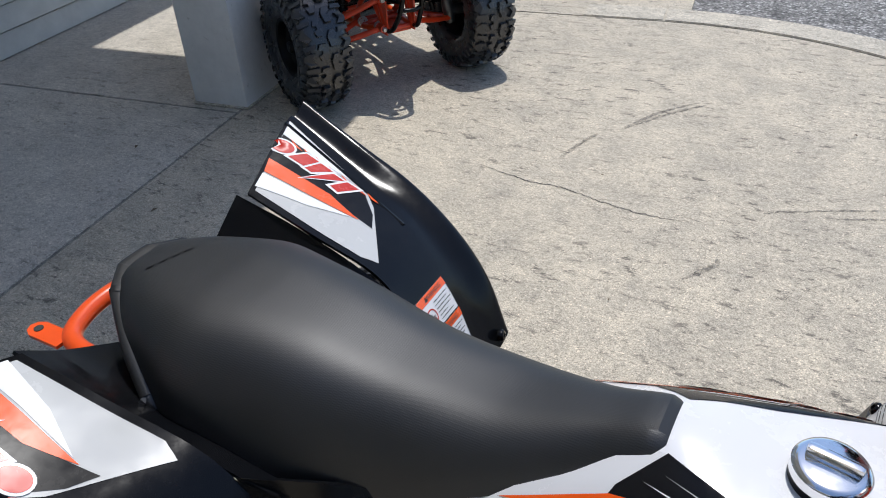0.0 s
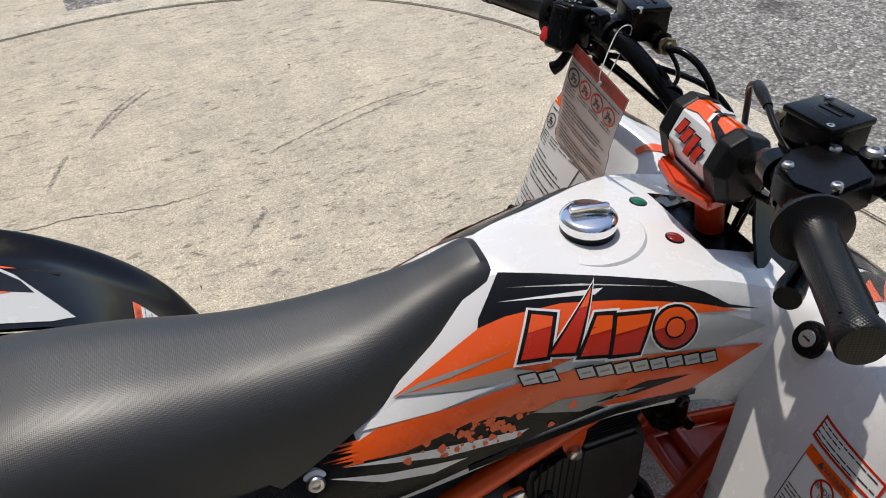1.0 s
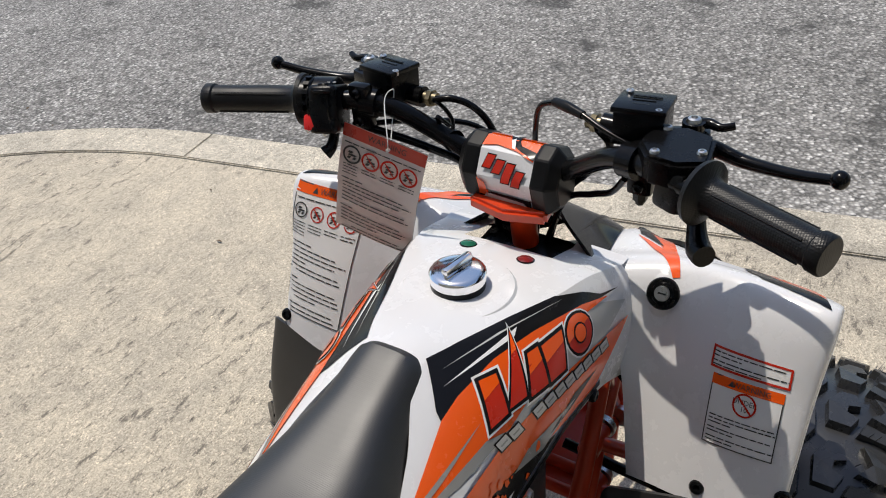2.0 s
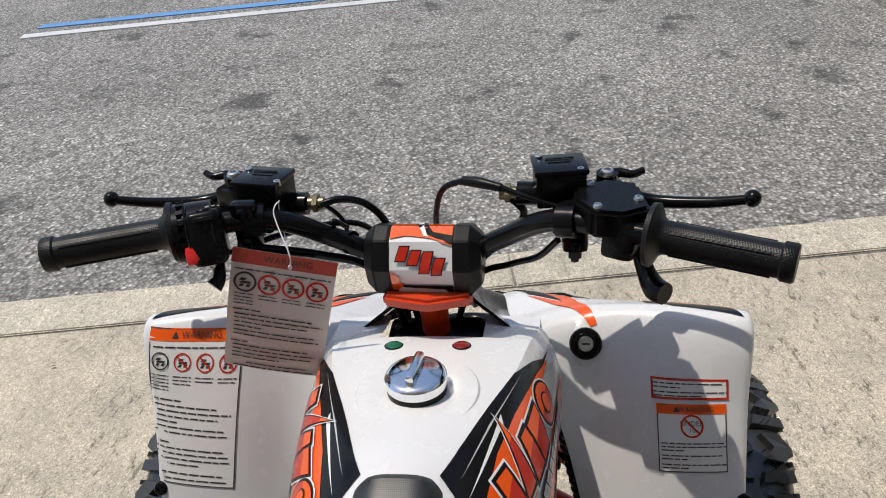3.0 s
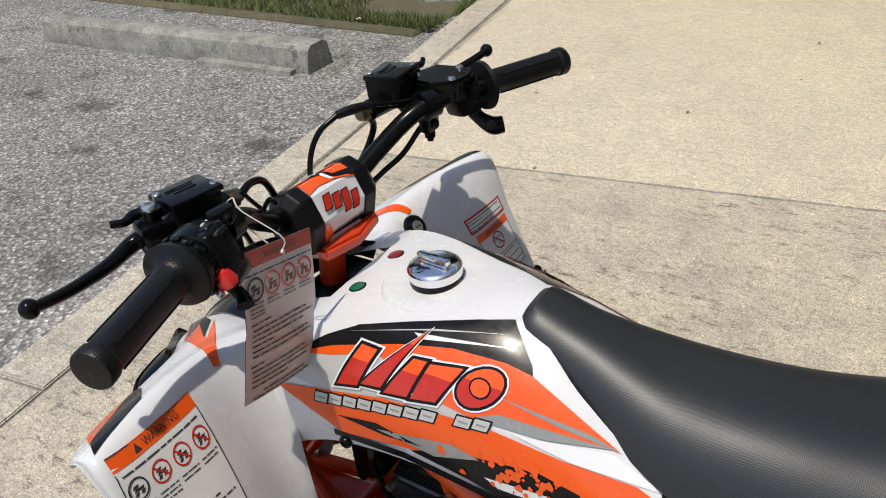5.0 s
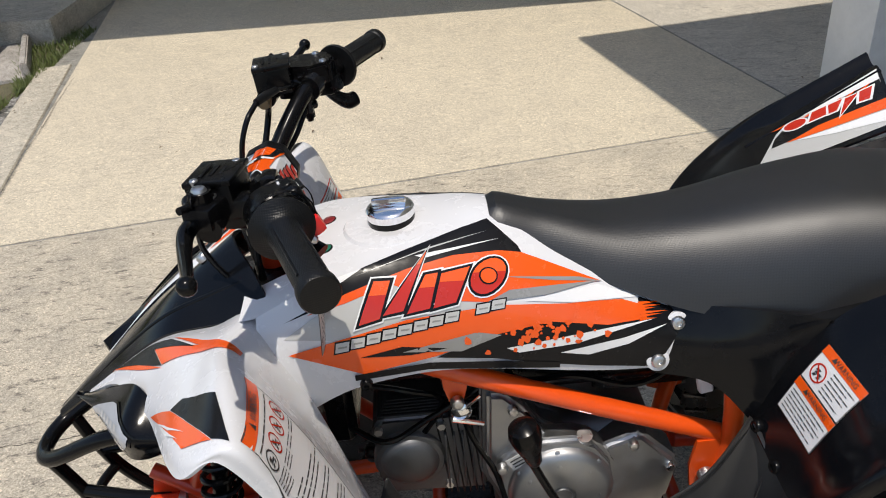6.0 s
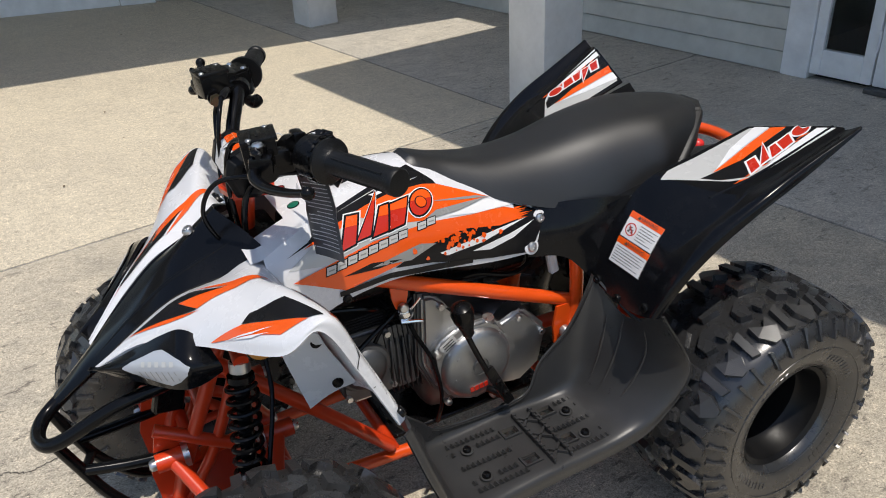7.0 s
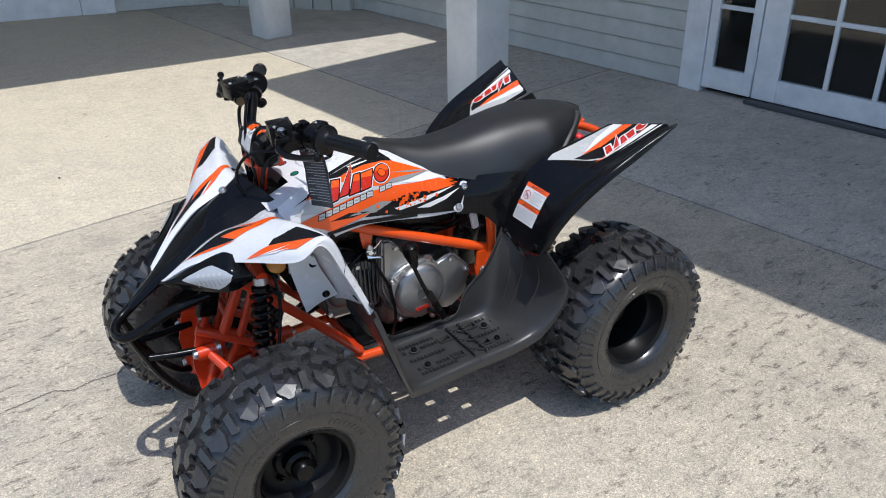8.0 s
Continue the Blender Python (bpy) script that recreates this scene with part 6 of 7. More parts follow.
for x, s in ((0.352, 1), (0.385, 1), (0.352, -1)):
    bm = bmesh.new()
    yy = np.interp(x, [0.342, 0.358, 0.380, 0.392], [0.18, 0.14, 0.095, 0.055])
    zz = np.interp(x, [0.342, 0.358, 0.380, 0.392], [0.912, 0.902, 0.870, 0.846])
    tube(bm, [(x, s * (yy - 0.002), zz), (x + 0.002, s * (yy + 0.002), zz)], 0.0135, 14)
    part("cable_tie", bm, M_BLACK, quad)
# bar pad with its chamfered ends, clamp and stem
SEC = [(0.418, 0.866), (0.392, 0.878), (0.372, 0.870), (0.358, 0.842), (0.366, 0.808), (0.384, 0.800), (0.414, 0.806), (0.426, 0.836)]


def pad_ring(y, k):
    cx, cz = 0.392, 0.838
    return [Vector((cx + (x - cx) * k, y, cz + (z - cz) * k)) for x, z in SEC]


bm = bmesh.new()
loft(bm, [pad_ring(y, 0.975) for y in (-0.046, 0.034)], closed=True, caps=True)
pad = part("bar_pad", bm, M_WHITE, quad, "handlebar pad with graphics and dark ends", smooth=False)
for s in (1, -1):
    bm = bmesh.new()
    loft(bm, [pad_ring(s * y - 0.006, k) for y, k in ((0.035, 1.0), (0.038, 1.03), (0.055, 1.03), (0.067, 0.74))], closed=True, caps=True)
    bmesh.ops.recalc_face_normals(bm, faces=bm.faces)
    bmesh.ops.bevel(bm, geom=bm.edges[:], offset=0.0015, segments=1, affect="EDGES")
    part("pad_end", bm, M_TEXT, pad, "matt black pad end", smooth=False)
# the bars are steered a little to the right
STEER = Matrix.Translation((0.391, 0.0085, -0.011)) @ Matrix.Rotation(radians(-2.6), 4, "Z") @ Matrix.Diagonal((1, 0.956, 1, 1)) @ Matrix.Translation((-0.395, 0, 0))
for ob in sorted(set(bpy.data.objects) - before_bars, key=lambda o: o.name):
    ob.data.transform(STEER)
part("thumb_lever", tube_bm([(0.338, -0.214, 0.886), (0.326, -0.217, 0.874), (0.310, -0.223, 0.856), (0.296, -0.230, 0.846), (0.286, -0.238, 0.846)], [0.009, 0.008, 0.009, 0.012, 0.011], 14, 18), M_BLACK, throttle)
part("cable_sheath", tube_bm([(0.370, -0.084, 0.9195), (0.380, -0.062, 0.9205), (0.389, -0.044, 0.919)], [0.0045, 0.0060, 0.0050], 12, 12), M_TEXT, throttle)
part("cable_guide", tube_bm([(0.345, -0.176, 0.895), (0.352, -0.141, 0.906), (0.360, -0.110, 0.913), (0.370, -0.084, 0.9195)], [0.0040, 0.0030, 0.0030, 0.0034], 10, 16), M_STEEL_BLACK, throttle)
for name, pts, r in (
    ("throttle_cable", [(0.389, -0.044, 0.919), (0.400, -0.022, 0.905), (0.410, -0.011, 0.875), (0.414, -0.008, 0.83), (0.412, -0.010, 0.76), (0.405, -0.010, 0.70)], 0.0034),
    ("hose_right", [(0.385, -0.094, 0.899), (0.390, -0.106, 0.880), (0.396, -0.096, 0.855), (0.402, -0.076, 0.832), (0.412, -0.045, 0.79), (0.410, -0.020, 0.70)], 0.0042),
    ("wire_right", [(0.345, -0.140, 0.872), (0.362, -0.120, 0.842), (0.380, -0.092, 0.822), (0.402, -0.05, 0.79), (0.408, -0.02, 0.71)], 0.0036),
    ("hose_left", [(0.393, 0.112, 0.893), (0.400, 0.090, 0.895), (0.408, 0.066, 0.884), (0.416, 0.048, 0.855), (0.418, 0.034, 0.80), (0.410, 0.020, 0.70)], 0.0042),
):
    part(name, tube_bm(pts, r, 10, 36), M_STEEL_BLACK, quad)
for y, z in ((0.178, 0.897), (-0.157, 0.888)):
    clip = part("lever_clamp", box_bm((0.344, y, z), (0.016, 0.026, 0.054), None, 0.005, 2), M_STEEL_BLACK, quad, "black clamp that holds the lever on the bar")
    for d in (0.017, -0.017):
        bolt((0.336, y, z + d), (-1, 0, 0.1), 0.006, clip, M_STEEL_BLACK, "clamp_bolt", 0.005)
    part("clamp_nut", lathe_bm([(0.0075, 0.0), (0.0075, 0.009), (0.0045, 0.010), (0.0045, 0.014), (0.0, 0.014)], Matrix.Translation((0.344, y, z - 0.026)) @ pose(0, 0, 0, 180, 0, 0), 6), M_STEEL_BLACK, clip, smooth=False)
for pts in ([(0.392, 0.108, 0.893), (0.397, 0.098, 0.880), (0.396, 0.090, 0.868), (0.388, 0.086, 0.858)], [(0.380, 0.098, 0.872), (0.372, 0.094, 0.884), (0.378, 0.082, 0.872)]):
    part("hose_clip", tube_bm(pts, 0.0026, 8, 12), M_STEEL_BLACK, quad)
bm = bmesh.new()
prism(bm, [(-0.045, -0.050), (0.02, -0.040), (0.03, 0.0), (0.02, 0.040), (-0.045, 0.050), (-0.058, 0.0)], Matrix.Translation((0.398, 0, 0.784)), 0.016)
bmesh.ops.bevel(bm, geom=bm.edges[:], offset=0.004, segments=2, affect="EDGES")
clamp = part("bar_clamp", bm, M_ORANGE_D, quad, "red-orange handlebar clamp")
part("steering_stem", tube_bm([(0.388, 0, 0.792), (0.402, 0, 0.70), (0.42, 0, 0.60)], 0.0165, 18), M_ORANGE_D, quad, "red-orange steering stem")

# key switch on the right front mudguard
m = Vector((-0.82, 0, 0.57)).to_track_quat("Z", "Y").to_matrix().to_4x4()
m.translation = (0.404, -0.174, 0.694)
key = part("key_switch", lathe_bm([(0.0, 0.012), (0.012, 0.012), (0.013, 0.010), (0.0175, 0.010), (0.019, 0.008), (0.019, -0.01)], m, 32), M_BLACK, quad, "round black key switch")
part("lock_face", lathe_bm([(0.0, 0.0135), (0.0085, 0.0135), (0.0095, 0.011)], m, 24), M_ZINC, key)
# the slot is a near-black bar that paints in its shade
part("key_slot", box_bm((0, 0, 0), (1, 1, 1), m @ Matrix.Translation((0, 0, 0.0136)) @ Matrix.Diagonal((0.009, 0.002, 0.001, 1))), M_DARK, key)
part("switch_boss", lathe_bm([(0.019, 0.004), (0.028, 0.001), (0.034, -0.006)], m, 32), M_WHITE, key)

# ---------------------------------------------------------------- graphics, labels


def patch(name, poly, material, m, tree, off, parent, label="", cut=0.014):
    """A printed shape: a polygon in the local xy plane of m, laid on the panel below it along m's z axis."""
    bm = bmesh.new()
    bm.faces.new([bm.verts.new((x, y, 0)) for x, y in poly])
    xs_, ys_ = [p[0] for p in poly], [p[1] for p in poly]
    for axis, lo, hi in ((0, min(xs_), max(xs_)), (1, min(ys_), max(ys_))):
        k = lo + cut
        while k < hi:
            co, no = ((k, 0, 0), (1, 0, 0)) if axis == 0 else ((0, k, 0), (0, 1, 0))
            bmesh.ops.bisect_plane(bm, geom=bm.verts[:] + bm.edges[:] + bm.faces[:], plane_co=co, plane_no=no)
            k += cut
    bmesh.ops.triangulate(bm, faces=bm.faces)
    return laid(name, bm, material, m, tree, off, parent, label)


def laid(name, bm, material, m, tree, off, parent, label=""):
    way = -m.to_3x3().col[2]
    for v in bm.verts:
        p = m @ v.co
        hit, normal, _, _ = tree.ray_cast(p - way * 0.25, way, 0.6)
        if hit is None:
            hit, normal, _, _ = tree.find_nearest(p)
        v.co = hit + (normal if normal.dot(way) < 0 else -normal) * off
    bmesh.ops.recalc_face_normals(bm, faces=bm.faces)
    if sum(f.normal.dot(way) for f in bm.faces) > 0:
        bmesh.ops.reverse_faces(bm, faces=bm.faces)
    return part(name, bm, material, parent, label, flip=False)


def grown(poly, k):
    """The polygon with each side moved out by k."""
    pts = [Vector((*p, 0)) for p in poly]
    turn = sum(a.x * b.y - b.x * a.y for a, b in zip(pts, pts[1:] + pts[:1]))
    out = []
    for i, p in enumerate(pts):
        a, b = (p - pts[i - 1]).normalized(), (pts[(i + 1) % len(pts)] - p).normalized()
        n = Vector((a.y + b.y, -a.x - b.x, 0)) * (1 if turn > 0 else -1)
        n = n.normalized() * min(k / max(0.35, (1 + a.dot(b)) / 2), 2.2 * k)
        out.append((p.x + n.x, p.y + n.y))
    return out


def lettering(text, size, centre, bm=None, stretch=1.0):
    """Text in the built-in font as flat faces in the xy plane."""
    c = bpy.data.curves.new("text", "FONT")
    c.body, c.size, c.align_x, c.align_y, c.resolution_u = text, size, "CENTER", "CENTER", 2
    tmp = new("text", c)
    bpy.context.view_layer.update()
    me = bpy.data.meshes.new_from_object(tmp)
    bm = bm or bmesh.new()
    old = set(bm.verts)
    bm.from_mesh(me)
    for v in bm.verts:
        if v not in old:
            v.co = Vector((v.co.x * stretch + centre[0], v.co.y + centre[1], 0))
    bpy.data.objects.remove(tmp)
    bpy.data.curves.remove(c)
    bpy.data.meshes.remove(me)
    return bm


def quad_of(x, y, w, h, lean=0.0):
    return [(x - w / 2 - lean, y - h / 2), (x + w / 2 - lean, y - h / 2), (x + w / 2 + lean, y + h / 2), (x - w / 2 + lean, y + h / 2)]


def above(poly, y0):
    """The part of a polygon that lies above y0."""
    out = []
    for (ax, ay), (bx, by) in zip(poly, poly[1:] + poly[:1]):
        if ay >= y0:
            out.append((ax, ay))
        if (ay - y0) * (by - y0) < 0:
            out.append((ax + (bx - ax) * (y0 - ay) / (by - ay), y0))
    return out


def logo(m, tree, parent, shapes, off, tint=M_D_RED):
    """The maker's mark as plain slanted shapes in its colours."""
    for poly in shapes:
        patch("mark_edge", grown(poly, 0.0045), M_D_WHITE, m, tree, off, parent)
        patch("mark_outline", grown(poly, 0.0028), M_D_BLACK, m, tree, off + 0.0003, parent)
        patch("mark", poly, tint, m, tree, off + 0.0006, parent)
        patch("mark_top", above(poly, max(p[1] for p in poly) - 0.016), M_D_ORANGE, m, tree, off + 0.0009, parent)


MARKS = (
    [(0.287, -0.001), (0.265, 0.042), (0.246, 0.038), (0.262, 0.000)],
    [(0.258, 0.002), (0.201, 0.062), (0.234, 0.001)],
    [(0.230, -0.003), (0.205, 0.034), (0.190, 0.033), (0.203, -0.004)],
    [(0.199, -0.005), (0.186, 0.031), (0.152, 0.031), (0.172, -0.005)],
    [(0.131 + 0.0215 * math.cos(k * math.pi / 10) - 0.004 * math.sin(k * math.pi / 10), 0.0150 + 0.0195 * math.sin(k * math.pi / 10)) for k in range(20)],
)
for s in (1, -1):
    m = frame_of((0, 0, 0), (1, 0, 0), (0, -0.7 * s, 0.714))
    if m.to_3x3().col[2].y * s < 0:
        m = m @ Matrix.Diagonal((1, 1, -1, 1))
    m.translation = m.to_3x3().col[2] * 0.56
    tr, pn = trees["side", s], panels["side", s]
    lay = [
        ("black_band", M_D_BLACK, [(0.372, 0.418), (0.335, 0.433), (0.312, 0.452), (0.278, 0.473), (0.223, 0.494), (0.16, 0.516), (0.124, 0.528), (0.091, 0.490), (0.085, 0.476), (0.135, 0.480), (0.177, 0.472), (0.239, 0.456), (0.299, 0.440)], 0),
        ("grey_streak", M_D_SILVER, [(0.286, 0.464), (0.21, 0.488), (0.126, 0.511), (0.196, 0.494), (0.244, 0.478)], 1),
        ("thin_streak", M_D_WHITE, [(0.215, 0.484), (0.112, 0.500), (0.205, 0.480)], 1),
        ("silver_field", M_D_SILVER, [(0.375, 0.400), (0.299, 0.443), (0.225, 0.465), (0.13, 0.425), (0.20, 0.400), (0.312, 0.394)], 0),
        ("orange_band", M_D_ORANGE, [(0.345, 0.424), (0.299, 0.4445), (0.225, 0.4685), (0.17, 0.4815), (0.115, 0.4845), (0.088, 0.481), (-0.007, 0.441), (0.066, 0.433), (0.136, 0.424), (0.20, 0.430), (0.245, 0.452), (0.30, 0.434)], 1),
        ("orange_sweep", M_D_ORANGE, [(0.372, 0.383), (0.312, 0.395), (0.231, 0.411), (0.123, 0.420), (0.04, 0.416), (-0.030, 0.417), (-0.058, 0.408), (-0.060, 0.392), (-0.010, 0.388), (0.060, 0.397), (0.125, 0.388), (0.200, 0.370), (0.288, 0.357)], 2),
        ("grey_stripe", M_D_GREY, [(0.136, 0.4235), (0.107, 0.436), (-0.002, 0.441), (0.060, 0.428)], 2),
        ("grey_line", M_D_GREY, [(0.115, 0.452), (0.020, 0.447), (-0.010, 0.440), (0.05, 0.444)], 2),
        ("white_field", M_D_WHITE, [(0.09, 0.4225), (-0.002, 0.437), (-0.055, 0.419), (0.03, 0.4165)], 1),
        ("black_tail", M_D_BLACK, [(0.200, 0.368), (0.125, 0.392), (0.060, 0.402), (-0.010, 0.394), (-0.050, 0.394), (-0.052, 0.419), (-0.106, 0.399), (-0.104, 0.379), (-0.073, 0.337), (0.006, 0.344), (0.07, 0.352), (0.13, 0.362)], 1),
        ("black_edge", M_D_BLACK, [(0.300, 0.351), (0.21, 0.357), (0.12, 0.351), (0.05, 0.346), (0.05, 0.352), (0.12, 0.359), (0.21, 0.364), (0.300, 0.357)], 3),
        ("white_slash", M_D_WHITE, [(0.115, 0.372), (0.042, 0.379), (-0.070, 0.391), (0.028, 0.3705), (0.100, 0.366)], 2),
        ("white_slash", M_D_WHITE, [(0.050, 0.362), (-0.029, 0.372), (-0.085, 0.384), (-0.036, 0.365), (0.014, 0.357)], 2),
        ("grey_wedge", M_D_GREY, [(0.24, 0.377), (0.15, 0.392), (0.120, 0.387), (0.17, 0.373)], 3),
        ("black_wedge", M_D_BLACK, [(0.290, 0.375), (0.24, 0.383), (0.185, 0.3775), (0.23, 0.3735)], 3),
    ]
    for k in range(6):
        y = 0.391 + 0.0038 * k
        lay.append(("orange_spike", M_D_ORANGE, [(-0.050, y - 0.0016), (-0.050, y + 0.0022), (-0.072 - 0.008 * (k % 3), y + 0.001 + 0.001 * (k % 2))], 3))
    for name, mat_, poly, level in lay:
        patch(name, poly, mat_, m, tr, 0.0010 + 0.0004 * level, pn, cut=0.005 if name in ("black_band", "grey_streak", "thin_streak") else 0.012)
    rng = random.Random(3)
    bm = bmesh.new()
    for _ in range(70):
        x, y, r = rng.gauss(0.068, 0.034), 0.387 + rng.gauss(0, 0.0085), rng.uniform(0.0012, 0.0052)
        n = rng.randint(5, 8)
        a0 = rng.random() * 6
        bm.faces.new([bm.verts.new((x + r * rng.uniform(0.6, 1.3) * math.cos(a0 + 2 * math.pi * k / n), y + r * rng.uniform(0.6, 1.2) * math.sin(a0 + 2 * math.pi * k / n), 0)) for k in range(n)])
    tagged(laid("splatter", bm, M_D_ORANGE, m, tr, 0.0026, pn), kind="stuff")
    base = lambda x: 0.409 + 0.185 * (0.293 - x)
    shapes = []
    for poly in MARKS:
        if s < 0:
            poly = [(0.405 - x, y) for x, y in poly]
        shapes.append([(x, base(x) + y) for x, y in poly])
    logo(m, tr, pn, shapes, 0.0026)
    cx, cy = (0.131, 0.409 + 0.185 * (0.293 - 0.131) + 0.015) if s > 0 else (0.274, 0.409 + 0.185 * (0.293 - 0.274) + 0.015)
    oval = [(cx + 0.0095 * math.cos(k * math.pi / 8), cy + 0.0085 * math.sin(k * math.pi / 8)) for k in range(16)]
    patch("mark_eye_edge", grown(oval, 0.0018), M_D_BLACK, m, tr, 0.0038, pn)
    patch("mark_eye", oval, M_D_ORANGE, m, tr, 0.0042, pn)
    for k in range(11):
        if k == 8:
            continue
        x, y = 0.309 - 0.0187 * k, 0.3875 + 0.0033 * k
        poly = [(x + 0.0092, y - 0.0056), (x - 0.0066, y - 0.0040), (x - 0.0092, y + 0.0060), (x + 0.0066, y + 0.0046)]
        slit = [(x + 0.0052, y - 0.0012), (x - 0.0050, y - 0.0004), (x - 0.0056, y + 0.0014), (x + 0.0046, y + 0.0008)]
        patch("name_bar_edge", grown(poly, 0.0012), M_D_BLACK, m, tr, 0.0024, pn)
        patch("name_bar", poly, M_D_SILVER, m, tr, 0.0028, pn)
        patch("name_bar_slit", slit, M_D_GREY, m, tr, 0.0031, pn)
    # rear mudguard print
    m = frame_of((0, 0, 0.7), (1, 0, 0), (0, s, 0))
    if m.to_3x3().col[2].z < 0:
        m = m @ Matrix.Diagonal((1, 1, -1, 1))
    tr, pn = trees["rear", s], panels["rear", s]
    for name, mat_, poly, level in (
        ("silver_field", M_D_SILVER, [(-0.555, 0.333), (-0.405, 0.302), (-0.376, 0.277), (-0.308, 0.182), (-0.33, 0.174), (-0.51, 0.190), (-0.537, 0.275)], 0),
        ("white_strip", M_D_WHITE, [(-0.5535, 0.331), (-0.42, 0.302), (-0.47, 0.298), (-0.545, 0.304)], 1),
        ("black_band", M_D_BLACK, [(-0.545, 0.303), (-0.47, 0.298), (-0.40, 0.292), (-0.368, 0.262), (-0.352, 0.235), (-0.43, 0.250), (-0.532, 0.252)], 1),
        ("orange_strip", M_D_ORANGE, [(-0.532, 0.251), (-0.43, 0.253), (-0.375, 0.238), (-0.46, 0.230), (-0.522, 0.226)], 2),
        ("white_strip", M_D_WHITE, [(-0.522, 0.223), (-0.46, 0.227), (-0.385, 0.236), (-0.44, 0.212), (-0.515, 0.196)], 2),
    ):
        patch(name, poly, mat_, m, tr, 0.0007 + 0.0004 * level, pn)
    shapes = [[(-0.47 + s * (x - 0.21) * 0.78, 0.292 - y * 0.66) for x, y in poly] for poly in MARKS]
    for poly in shapes:
        patch("mark_outline", grown(poly, 0.003), M_D_WHITE, m, tr, 0.0020, pn)
        patch("mark", poly, M_D_RED, m, tr, 0.0024, pn)
    for k in range(7):
        x, y = -0.52 + 0.022 * k, 0.299 - 0.001 * k
        patch("orange_spike", [(x, y - 0.004), (x + 0.014, y - 0.004), (x - 0.012, y + 0.004)], M_D_ORANGE, m, tr, 0.0017, pn)
    # front mudguard print
    tr, pn = trees["front", s], panels["front", s]
    for name, mat_, poly, level in (
        ("orange_flash", M_D_ORANGE, [(0.510, 0.104), (0.412, 0.180), (0.413, 0.188), (0.515, 0.148), (0.534, 0.110), (0.466, 0.151)], 0),
        ("black_flash", M_D_BLACK, [(0.513, 0.107), (0.472, 0.150), (0.535, 0.109), (0.515, 0.149), (0.557, 0.112), (0.604, 0.076), (0.546, 0.093)], 1),
        ("orange_sliver", M_D_ORANGE, [(0.513, 0.154), (0.557, 0.119), (0.614, 0.068), (0.583, 0.090), (0.540, 0.127)], 0),
        ("black_block", M_D_BLACK, [(0.476, 0.251), (0.462, 0.246), (0.418, 0.272), (0.391, 0.346), (0.409, 0.338)], 0),
        ("orange_block", M_D_ORANGE, [(0.515, 0.215), (0.476, 0.252), (0.409, 0.339), (0.444, 0.325)], 0),
        ("white_scratch", M_D_WHITE, [(0.500, 0.240), (0.468, 0.281), (0.446, 0.304), (0.470, 0.282)], 2),
        ("white_scratch", M_D_WHITE, [(0.492, 0.252), (0.466, 0.290), (0.452, 0.308), (0.472, 0.286)], 2),
    ):
        patch(name, poly, mat_, m, tr, 0.0013 + 0.0004 * level, pn, cut=0.005)


